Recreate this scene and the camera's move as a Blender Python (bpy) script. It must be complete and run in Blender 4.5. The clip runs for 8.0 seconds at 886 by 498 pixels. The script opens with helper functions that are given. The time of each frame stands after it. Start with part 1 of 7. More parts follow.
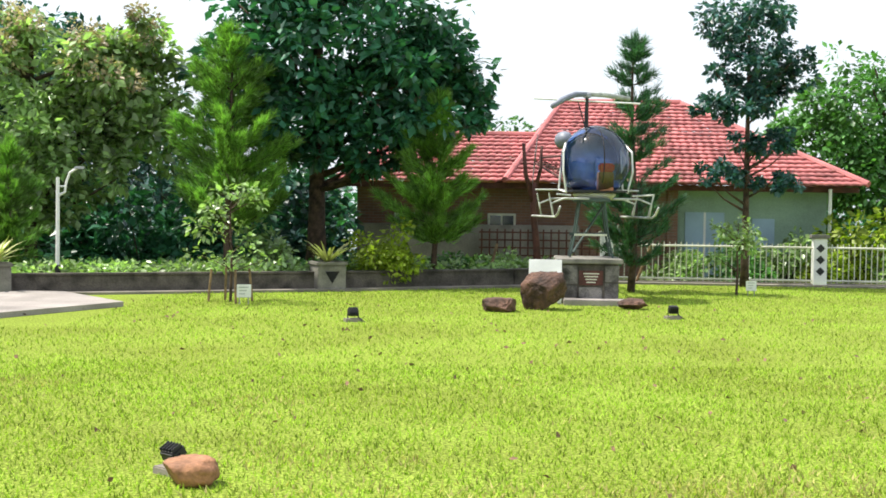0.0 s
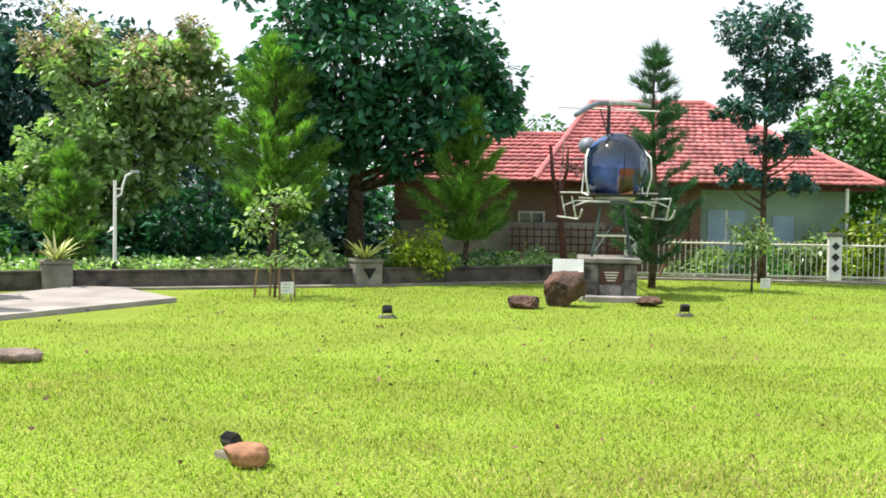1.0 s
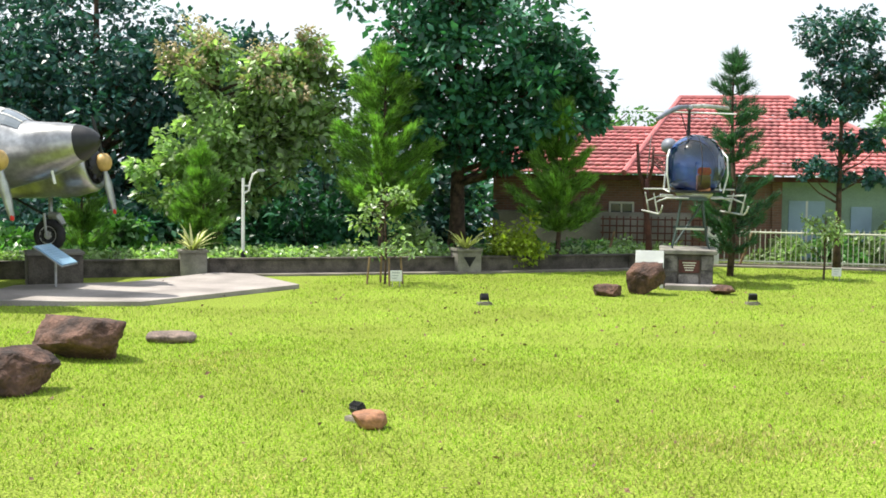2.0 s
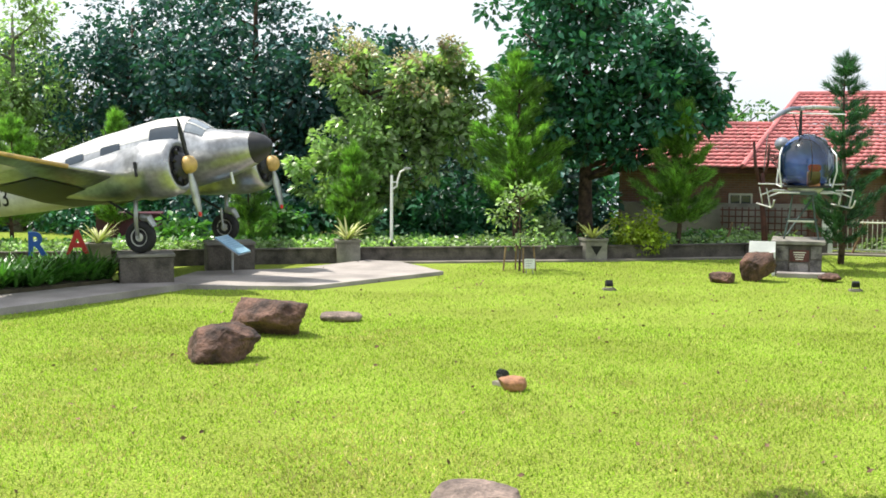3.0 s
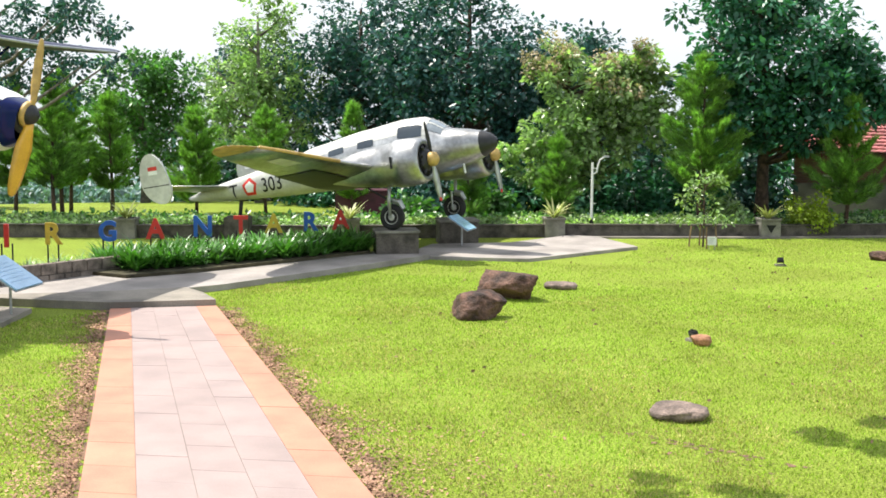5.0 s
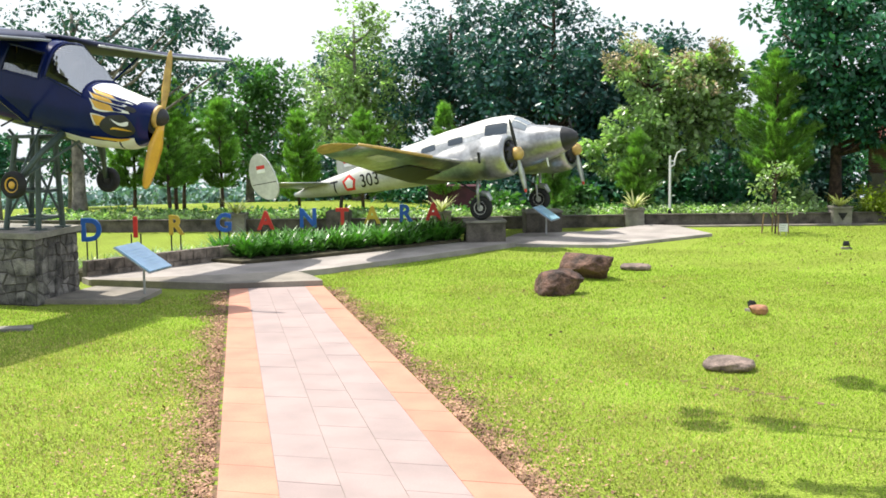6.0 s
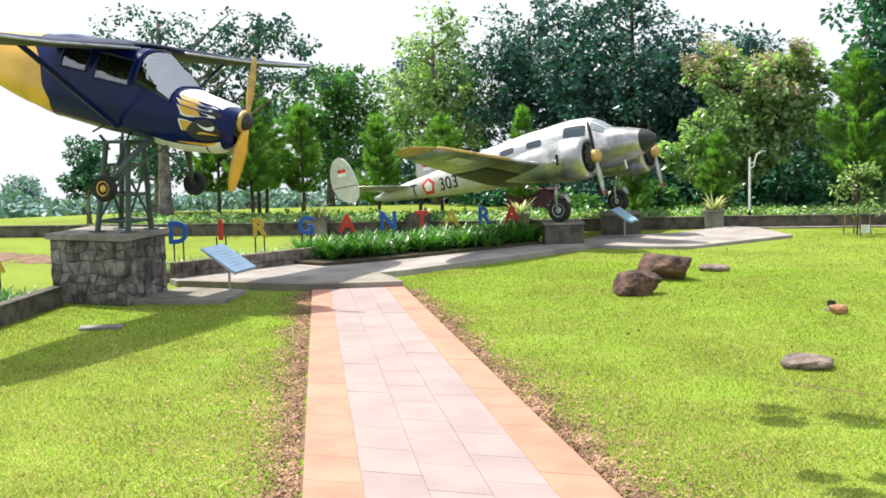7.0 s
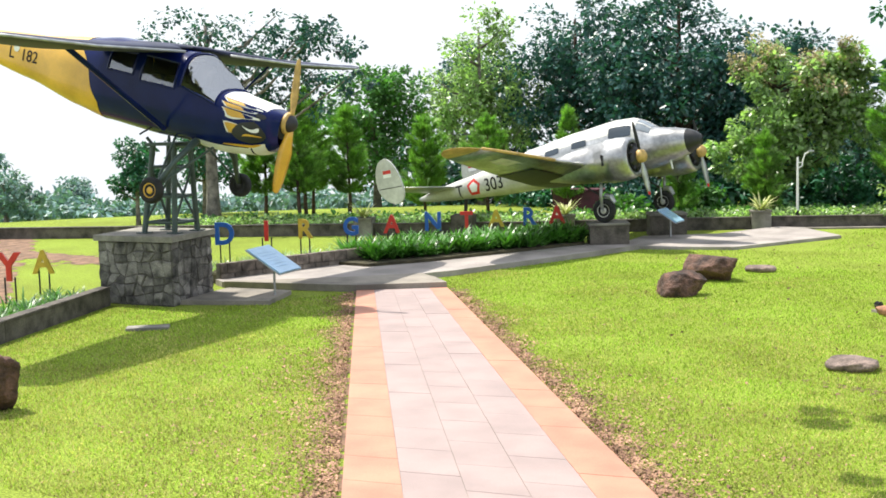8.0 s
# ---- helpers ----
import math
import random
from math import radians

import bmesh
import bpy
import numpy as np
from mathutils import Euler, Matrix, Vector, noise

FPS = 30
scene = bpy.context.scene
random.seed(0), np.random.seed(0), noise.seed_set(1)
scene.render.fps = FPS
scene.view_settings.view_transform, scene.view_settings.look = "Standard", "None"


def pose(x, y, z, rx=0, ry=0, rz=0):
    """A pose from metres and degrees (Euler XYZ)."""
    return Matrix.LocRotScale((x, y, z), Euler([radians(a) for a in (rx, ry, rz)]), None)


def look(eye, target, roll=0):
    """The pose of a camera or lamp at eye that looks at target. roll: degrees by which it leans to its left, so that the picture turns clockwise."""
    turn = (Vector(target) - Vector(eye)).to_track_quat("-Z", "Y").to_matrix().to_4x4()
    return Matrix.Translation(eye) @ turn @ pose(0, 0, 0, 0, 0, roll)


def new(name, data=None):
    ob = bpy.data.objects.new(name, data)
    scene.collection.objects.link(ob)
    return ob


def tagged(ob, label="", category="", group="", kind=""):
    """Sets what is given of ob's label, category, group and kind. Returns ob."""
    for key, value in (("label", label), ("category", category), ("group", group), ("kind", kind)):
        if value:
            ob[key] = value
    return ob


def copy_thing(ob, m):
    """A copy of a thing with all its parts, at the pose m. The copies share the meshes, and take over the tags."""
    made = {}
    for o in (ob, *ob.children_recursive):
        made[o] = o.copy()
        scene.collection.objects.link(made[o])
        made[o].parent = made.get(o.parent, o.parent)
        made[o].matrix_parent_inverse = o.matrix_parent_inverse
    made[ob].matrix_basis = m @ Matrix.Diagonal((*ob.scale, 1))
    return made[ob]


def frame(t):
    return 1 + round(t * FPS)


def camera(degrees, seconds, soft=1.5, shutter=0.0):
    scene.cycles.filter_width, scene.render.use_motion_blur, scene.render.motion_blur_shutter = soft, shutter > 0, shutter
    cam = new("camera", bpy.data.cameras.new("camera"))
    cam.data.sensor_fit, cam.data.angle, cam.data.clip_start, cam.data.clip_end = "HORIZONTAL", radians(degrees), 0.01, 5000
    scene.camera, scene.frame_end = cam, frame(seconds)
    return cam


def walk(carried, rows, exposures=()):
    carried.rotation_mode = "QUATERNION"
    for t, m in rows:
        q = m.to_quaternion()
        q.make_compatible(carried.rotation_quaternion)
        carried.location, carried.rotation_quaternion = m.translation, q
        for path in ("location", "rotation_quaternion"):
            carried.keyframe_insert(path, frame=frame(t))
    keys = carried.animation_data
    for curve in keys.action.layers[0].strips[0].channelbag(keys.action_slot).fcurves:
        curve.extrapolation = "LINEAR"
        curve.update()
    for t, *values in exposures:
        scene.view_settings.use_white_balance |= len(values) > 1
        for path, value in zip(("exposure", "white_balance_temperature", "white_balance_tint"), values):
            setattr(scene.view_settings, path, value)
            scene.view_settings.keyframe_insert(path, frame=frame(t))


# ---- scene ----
cam = camera(38.0, 8.0, soft=1.7)
ROWS = [
    (0, 0.000, 0.000, 1.876, 0.000, -1.996, -0.759),
    (0.5, 0.088, -0.649, 2.017, 0.466, -2.230, -0.751),
    (1, 0.228, -1.724, 2.258, 1.820, -2.720, -0.844),
    (1.5, 0.399, -3.071, 2.558, 3.829, -3.386, -0.865),
    (3, 0.919, -7.822, 3.184, 12.148, -4.693, -0.362),
    (3.5, 1.114, -9.334, 3.521, 14.589, -5.306, -0.359),
    (4, 1.288, -10.900, 3.824, 16.814, -5.843, -0.450),
    (4.5, 1.441, -12.347, 4.097, 18.297, -6.342, -0.419),
    (5, 1.637, -13.873, 4.207, 19.915, -6.549, -0.312),
    (6.5, 3.125, -16.895, 4.061, 25.897, -6.221, 1.164),
    (7, 2.981, -16.799, 4.053, 27.445, -6.102, 1.262),
    (7.5, 3.035, -16.793, 4.052, 28.663, -6.049, 1.445),
    (8, 3.101, -16.780, 4.069, 29.596, -6.038, 1.528),
]
walk(cam, [(t, pose(x, y, z, 90 + pitch, roll, yaw)) for t, x, y, z, yaw, pitch, roll in ROWS])

# ---- world and sun ----
SUN_WAY = Vector((0.55, -0.10, -1.0)).normalized()
world = bpy.data.worlds.new("world")
scene.world = world
world.use_nodes = True
wn, wl = world.node_tree.nodes, world.node_tree.links
wn.clear()
w_out = wn.new("ShaderNodeOutputWorld")
w_bg = wn.new("ShaderNodeBackground")
w_sky = wn.new("ShaderNodeTexSky")
w_sky.sky_type = "NISHITA"
w_sky.sun_disc = False
w_sky.sun_elevation = math.asin(-SUN_WAY.z)
w_sky.sun_rotation = math.atan2(-SUN_WAY.x, -SUN_WAY.y)
w_sky.dust_density, w_sky.air_density = 4.0, 1.2
# sky is held at its horizon tone below eye level to fit the camera's view
w_tc = wn.new("ShaderNodeTexCoord")
w_sep = wn.new("ShaderNodeSeparateXYZ")
w_max = wn.new("ShaderNodeMath")
w_max.operation = "MAXIMUM"
w_max.inputs[1].default_value = 0.03
w_com = wn.new("ShaderNodeCombineXYZ")
w_mix = wn.new("ShaderNodeMixRGB")
w_mix.inputs[0].default_value = 0.62
w_mix.inputs[2].default_value = (9.2, 9.9, 10.9, 1)
wl.new(w_tc.outputs["Generated"], w_sep.inputs[0])
wl.new(w_sep.outputs[0], w_com.inputs[0])
wl.new(w_sep.outputs[1], w_com.inputs[1])
wl.new(w_sep.outputs[2], w_max.inputs[0])
wl.new(w_max.outputs[0], w_com.inputs[2])
wl.new(w_com.outputs[0], w_sky.inputs["Vector"])
wl.new(w_sky.outputs[0], w_mix.inputs[1])
wl.new(w_mix.outputs[0], w_bg.inputs[0])
w_bg.inputs[1].default_value = 0.105
wl.new(w_bg.outputs[0], w_out.inputs[0])
sun = new("sun", bpy.data.lights.new("sun", "SUN"))
sun.data.energy, sun.data.angle, sun.data.color = 5.0, radians(0.6), (1.0, 0.95, 0.86)
sun.matrix_world = look((0, 0, 60), Vector((0, 0, 60)) + SUN_WAY)
scene.view_settings.exposure = 0.56


# ---- materials ----
def mat(name, color, rough=0.7, metal=0.0, vary=0.25, scale=6.0, fine=60.0, bump=0.2, bump_size=0.01, color2=None,
        translucent=0.0, random_tint=0.0, island_tint=0.0, coat=0.0, spec=0.5, stain=0.0, grain=0.0):
    m = bpy.data.materials.new(name)
    m.use_nodes = True
    n, l = m.node_tree.nodes, m.node_tree.links
    b = n["Principled BSDF"]
    b.inputs["Roughness"].default_value, b.inputs["Metallic"].default_value = rough, metal
    b.inputs["Specular IOR Level"].default_value = spec
    b.inputs["Coat Weight"].default_value = coat
    tc = n.new("ShaderNodeTexCoord")
    n1, n2 = n.new("ShaderNodeTexNoise"), n.new("ShaderNodeTexNoise")
    n1.inputs["Scale"].default_value, n2.inputs["Scale"].default_value = scale, fine
    n1.inputs["Detail"].default_value, n2.inputs["Detail"].default_value = 5, 3
    for k in (n1, n2):
        l.new(tc.outputs["Object"], k.inputs["Vector"])
    c2 = color2 or tuple(c * (1 - vary * 1.6) for c in color)
    ramp = n.new("ShaderNodeMixRGB")
    ramp.inputs[1].default_value, ramp.inputs[2].default_value = (*c2, 1), (*[min(1, c * (1 + vary * 0.5)) for c in color], 1)
    sm = n.new("ShaderNodeMapRange")
    sm.inputs[1].default_value, sm.inputs[2].default_value = 0.32, 0.62
    l.new(n1.outputs[0], sm.inputs[0])
    l.new(sm.outputs[0], ramp.inputs[0])
    out = ramp.outputs[0]
    fm = n.new("ShaderNodeMixRGB")
    fm.blend_type = "MULTIPLY"
    fm.inputs[0].default_value = min(1.0, vary * 2)
    fr = n.new("ShaderNodeMapRange")
    fr.inputs[1].default_value, fr.inputs[2].default_value, fr.inputs[3].default_value, fr.inputs[4].default_value = 0.3, 0.7, 0.6, 1.15
    if grain:
        fm.inputs[0].default_value = 1.0
        fr.inputs[1].default_value, fr.inputs[2].default_value, fr.inputs[3].default_value, fr.inputs[4].default_value = 0.36, 0.62, 1 - grain, 1 + grain * 0.5
    l.new(n2.outputs[0], fr.inputs[0])
    l.new(out, fm.inputs[1])
    l.new(fr.outputs[0], fm.inputs[2])
    out = fm.outputs[0]
    if random_tint or island_tint:
        info = n.new("ShaderNodeObjectInfo") if random_tint else n.new("ShaderNodeNewGeometry")
        amount = random_tint or island_tint
        hsv = n.new("ShaderNodeHueSaturation")
        mr = n.new("ShaderNodeMapRange")
        mr.inputs[3].default_value, mr.inputs[4].default_value = 1 - amount, 1 + amount
        l.new(info.outputs["Random" if random_tint else "Random Per Island"], mr.inputs[0])
        l.new(mr.outputs[0], hsv.inputs["Value"])
        l.new(out, hsv.inputs["Color"])
        out = hsv.outputs[0]
    l.new(out, b.inputs["Base Color"])
    if metal or stain:
        rm = n.new("ShaderNodeMapRange")
        rm.inputs[3].default_value, rm.inputs[4].default_value = max(0.03, rough - 0.12), min(1, rough + 0.15)
        l.new(n1.outputs[0], rm.inputs[0])
        l.new(rm.outputs[0], b.inputs["Roughness"])
    if bump:
        bn = n.new("ShaderNodeBump")
        bn.inputs["Strength"].default_value, bn.inputs["Distance"].default_value = bump, bump_size
        l.new(n2.outputs[0], bn.inputs["Height"])
        l.new(bn.outputs[0], b.inputs["Normal"])
    if translucent:
        tr = n.new("ShaderNodeBsdfTranslucent")
        ms = n.new("ShaderNodeMixShader")
        ms.inputs[0].default_value = translucent
        tint = n.new("ShaderNodeMixRGB")
        tint.blend_type = "MULTIPLY"
        tint.inputs[0].default_value = 1
        tint.inputs[2].default_value = (1.25, 1.65, 0.6, 1)
        l.new(out, tint.inputs[1])
        l.new(tint.outputs[0], tr.inputs[0])
        l.new(b.outputs[0], ms.inputs[1])
        l.new(tr.outputs[0], ms.inputs[2])
        l.new(ms.outputs[0], n["Material Output"].inputs[0])
    return m


def brick_mat(name, c1, c2, mortar, w, h, rough=0.85):
    m = mat(name, c1, rough)
    n, l = m.node_tree.nodes, m.node_tree.links
    tc = n.new("ShaderNodeTexCoord")
    br = n.new("ShaderNodeTexBrick")
    sep, com = n.new("ShaderNodeSeparateXYZ"), n.new("ShaderNodeCombineXYZ")
    add = n.new("ShaderNodeMath")
    l.new(tc.outputs["Object"], sep.inputs[0])
    l.new(sep.outputs[0], add.inputs[0])
    l.new(sep.outputs[1], add.inputs[1])
    l.new(add.outputs[0], com.inputs[0])
    l.new(sep.outputs[2], com.inputs[1])
    l.new(com.outputs[0], br.inputs["Vector"])
    br.inputs["Color1"].default_value, br.inputs["Color2"].default_value = (*c1, 1), (*c2, 1)
    br.inputs["Mortar"].default_value = (*mortar, 1)
    br.inputs["Scale"].default_value = 1
    br.inputs["Brick Width"].default_value, br.inputs["Row Height"].default_value = w, h
    br.inputs["Mortar Size"].default_value = h * 0.08
    l.new(br.outputs[0], n["Principled BSDF"].inputs["Base Color"])
    bn = [k for k in n if k.bl_idname == "ShaderNodeBump"][0]
    l.new(br.outputs["Fac"], bn.inputs["Height"])
    bn.invert = True
    return m


# turf grain paints the dark specks of shade between tufts into the colour
M_LAWN = mat("lawn_turf", (0.225, 0.300, 0.042), 0.9, vary=0.34, scale=0.45, fine=30, bump=1.0, bump_size=0.05, color2=(0.22, 0.275, 0.042), spec=0.1, grain=0.55)
M_BLADE = mat("grass_blade", (0.25, 0.345, 0.046), 0.7, vary=0.3, scale=0.45, fine=5, bump=0, color2=(0.26, 0.315, 0.05), translucent=0.35, island_tint=0.62, spec=0.15)
M_STRAW = mat("dry_grass_blade", (0.52, 0.44, 0.19), 0.8, vary=0.3, scale=0.6, fine=6, bump=0, translucent=0.3, island_tint=0.4, spec=0.1)
M_LITTER = mat("reddish_leaf_litter", (0.40, 0.24, 0.16), 0.9, vary=0.3, scale=2, fine=20, bump=0, island_tint=0.5, spec=0.1)
M_SOIL = mat("bare_soil", (0.235, 0.14, 0.085), 0.95, vary=0.35, scale=3, fine=40, bump=0.8, bump_size=0.03)
M_DARKSOIL = mat("planting_soil", (0.07, 0.06, 0.03), 0.95, vary=0.35, scale=3, fine=40, bump=0.8, bump_size=0.03)
M_CONC = mat("worn_concrete", (0.26, 0.23, 0.19), 0.85, vary=0.28, scale=1.2, fine=45, bump=0.3, stain=1)
M_CONC_PINK = mat("pinkish_concrete", (0.335, 0.30, 0.275), 0.8, vary=0.22, scale=0.9, fine=40, bump=0.2, stain=1)
M_WALL = mat("grey_brown_stone_wall", (0.115, 0.10, 0.082), 0.9, vary=0.4, scale=3.0, fine=30, bump=0.6, bump_size=0.02)
M_BLOCK = mat("stone_block", (0.20, 0.165, 0.135), 0.9, vary=0.4, scale=4.0, fine=40, bump=0.6, bump_size=0.02, random_tint=0.3)
M_RUBBLE = mat("rubble_stone", (0.185, 0.172, 0.158), 0.85, vary=0.5, scale=4.0, fine=40, bump=0.7, bump_size=0.02, random_tint=0.5)
M_MORTAR = mat("mortar", (0.10, 0.09, 0.08), 0.95, vary=0.3, scale=6, fine=60, bump=0.5)
M_CAP = mat("grey_coping", (0.25, 0.235, 0.20), 0.85, vary=0.3, scale=2.5, fine=50, bump=0.3)
M_ORANGE = mat("terracotta_paver", (0.47, 0.215, 0.14), 0.72, vary=0.14, scale=1.3, fine=50, bump=0.25, random_tint=0.035, stain=1)
M_GREYTILE = mat("grey_pink_paver", (0.315, 0.242, 0.225), 0.68, vary=0.09, scale=1.5, fine=50, bump=0.25, random_tint=0.03, stain=1)
M_ROCK = mat("brown_boulder", (0.120, 0.062, 0.042), 0.85, vary=0.5, scale=2.6, fine=16, bump=1.0, bump_size=0.05, grain=0.3)
M_ROCK2 = mat("reddish_rock", (0.36, 0.17, 0.085), 0.8, vary=0.35, scale=4, fine=30, bump=0.6, bump_size=0.02)
M_ROCK3 = mat("greyish_rock", (0.225, 0.165, 0.135), 0.8, vary=0.4, scale=4, fine=26, bump=0.8, bump_size=0.03, grain=0.3)
M_ALU = mat("weathered_aluminium", (0.50, 0.50, 0.49), 0.36, 0.9, vary=0.30, scale=1.3, fine=9, bump=0.08, bump_size=0.01)
M_SILVERPAINT = mat("silver_white_paint", (0.54, 0.54, 0.50), 0.45, 0.1, vary=0.16, scale=1.2, fine=12, bump=0.05, stain=1)
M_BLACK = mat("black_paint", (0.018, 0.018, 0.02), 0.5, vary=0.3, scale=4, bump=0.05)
M_RUBBER = mat("black_rubber", (0.02, 0.02, 0.021), 0.85, vary=0.3, scale=8, bump=0.3)
M_GLASS_DARK = mat("dark_cabin_glass", (0.03, 0.045, 0.06), 0.08, vary=0.2, scale=2, bump=0, spec=0.8)
M_YELLOW = mat("ochre_yellow_paint", (0.72, 0.40, 0.04), 0.4, vary=0.14, scale=2, bump=0.03, coat=0.3)
M_OCHRE = mat("dull_ochre_paint", (0.55, 0.36, 0.11), 0.5, vary=0.2, scale=5, bump=0.05)
M_NAVY = mat("navy_blue_gloss_paint", (0.004, 0.011, 0.085), 0.18, vary=0.15, scale=2, bump=0.02, spec=0.22)
M_WHITE = mat("white_paint", (0.78, 0.78, 0.76), 0.45, vary=0.08, scale=2, bump=0.04, stain=1)
M_CREAM = mat("cream_metal_paint", (0.62, 0.62, 0.50), 0.5, vary=0.12, scale=3, bump=0.03)
M_RED = mat("red_paint", (0.62, 0.03, 0.02), 0.45, vary=0.12, scale=5, bump=0.03)
M_BLUE = mat("blue_paint", (0.01, 0.10, 0.42), 0.45, vary=0.12, scale=5, bump=0.03)
M_LYELLOW = mat("yellow_sign_paint", (0.60, 0.42, 0.04), 0.5, vary=0.15, scale=5, bump=0.03)
M_STEEL_GREEN = mat("grey_green_steel_paint", (0.055, 0.085, 0.075), 0.5, 0.1, vary=0.25, scale=4, bump=0.08)
M_STEEL_DARK = mat("dark_steel", (0.035, 0.035, 0.038), 0.5, 0.4, vary=0.25, scale=4, bump=0.08)
M_GREYMETAL = mat("grey_metal", (0.45, 0.46, 0.47), 0.4, 0.7, vary=0.2, scale=4, bump=0.05)
M_BOARD = mat("pale_blue_panel", (0.36, 0.58, 0.80), 0.25, vary=0.08, scale=2, bump=0.02, coat=0.4)
M_ROOF = mat("red_clay_tile", (0.53, 0.165, 0.16), 0.6, vary=0.22, scale=1.5, fine=25, bump=0.3, island_tint=0.25)
M_BRICK = brick_mat("brown_brick", (0.23, 0.115, 0.075), (0.17, 0.09, 0.06), (0.20, 0.17, 0.14), 0.24, 0.075)
M_GREENWALL = mat("pale_green_render", (0.30, 0.42, 0.33), 0.85, vary=0.15, scale=1, fine=30, bump=0.2)
M_GREYWALL = mat("grey_render", (0.26, 0.24, 0.21), 0.9, vary=0.3, scale=1.2, fine=30, bump=0.3)
M_BLUEPANEL = mat("pale_blue_paint", (0.36, 0.50, 0.62), 0.7, vary=0.12, scale=1, bump=0.1)
M_BARK = mat("brown_bark", (0.095, 0.06, 0.04), 0.95, vary=0.45, scale=6, fine=35, bump=1.0, bump_size=0.03)
M_BARK_GREY = mat("grey_bark", (0.25, 0.22, 0.19), 0.95, vary=0.4, scale=4, fine=30, bump=0.8, bump_size=0.03)
M_WOOD = mat("dry_wood", (0.26, 0.17, 0.09), 0.85, vary=0.3, scale=5, fine=40, bump=0.4)
M_DKWOOD = mat("dark_red_brown_wood", (0.10, 0.035, 0.025), 0.8, vary=0.3, scale=5, fine=40, bump=0.4)


def leaf(name, color, tint=0.35, trans=0.3, rough=0.5):
    return mat(name, color, rough, vary=0.3, scale=0.9, fine=7, bump=0, translucent=trans, island_tint=tint, spec=0.5)


# own colour of dark trees; on the undergrowth it stands in for shade
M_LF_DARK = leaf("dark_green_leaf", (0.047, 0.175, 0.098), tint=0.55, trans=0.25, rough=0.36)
M_LF_DEEP = leaf("blue_green_leaf", (0.038, 0.120, 0.108), tint=0.5, trans=0.2, rough=0.38)
M_LF_MID = leaf("mid_green_leaf", (0.095, 0.235, 0.060), tint=0.5, rough=0.36)
M_LF_LIGHT = leaf("light_green_leaf", (0.31, 0.425, 0.19), tint=0.55, trans=0.38, rough=0.32)
M_LF_YEL = leaf("yellow_green_leaf", (0.30, 0.38, 0.035), tint=0.45, trans=0.4)
M_LF_PINE = leaf("pine_needle", (0.185, 0.345, 0.070), tint=0.55, trans=0.4)
M_LF_PINEDK = leaf("dark_pine_needle", (0.055, 0.15, 0.075), tint=0.5, trans=0.3)
M_LF_BED = leaf("strappy_leaf", (0.10, 0.26, 0.045), trans=0.25, rough=0.35)
M_LF_VARI = leaf("variegated_agave_leaf", (0.55, 0.56, 0.24), trans=0.2)
M_LF_BROWN = leaf("dry_flower_cluster", (0.47, 0.37, 0.25), trans=0.2)
# pale bluish tint puts the haze of distance into the leaf colour
M_LF_HAZE = leaf("haze_tinted_leaf", (0.17, 0.29, 0.29), trans=0.2)

# ---- building helpers ----
def obj(name, bm, material, smooth=False):
    me = bpy.data.meshes.new(name)
    bm.to_mesh(me)
    bm.free()
    me.materials.append(material)
    if smooth:
        me.shade_smooth()
    return new(name, me)


def part(name, bm, material, parent, label="", smooth=False):
    ob = obj(name, bm, material, smooth)
    ob.parent = parent
    return tagged(ob, label)


def thing(name, label, category, at=None, group="", kind=""):
    ob = new(name)
    ob.empty_display_size = 0.2
    if at is not None:
        ob.matrix_basis = at
    return tagged(ob, label, category, group, kind)


def mesh_np(name, verts, faces, material, smooth=False):
    """One mesh from arrays: faces is (n, 3) or (n, 4)."""
    me = bpy.data.meshes.new(name)
    k = faces.shape[1]
    me.vertices.add(len(verts))
    me.vertices.foreach_set("co", np.asarray(verts, np.float32).ravel())
    me.loops.add(faces.size)
    me.loops.foreach_set("vertex_index", np.asarray(faces, np.int32).ravel())
    me.polygons.add(len(faces))
    me.polygons.foreach_set("loop_start", np.arange(0, faces.size, k, dtype=np.int32))
    me.update(calc_edges=True)
    me.validate()
    me.materials.append(material)
    if smooth:
        me.shade_smooth()
    return new(name, me)


def box(bm, x0, y0, z0, x1, y1, z1, bevel=0.0, m=None):
    r = bmesh.ops.create_cube(bm, size=1)
    vs = r["verts"]
    bmesh.ops.scale(bm, vec=(x1 - x0, y1 - y0, z1 - z0), verts=vs)
    bmesh.ops.translate(bm, vec=((x0 + x1) / 2, (y0 + y1) / 2, (z0 + z1) / 2), verts=vs)
    if bevel:
        es = list({e for v in vs for e in v.link_edges})
        vs = list({v for f in bmesh.ops.bevel(bm, geom=es, offset=bevel, segments=2, affect="EDGES")["faces"] for v in f.verts} | {v for v in vs if v.is_valid})
    if m is not None:
        bmesh.ops.transform(bm, matrix=m, verts=vs)
    return vs


def boxm(x0, y0, z0, x1, y1, z1, bevel=0.0, m=None):
    bm = bmesh.new()
    box(bm, x0, y0, z0, x1, y1, z1, bevel, m)
    return bm


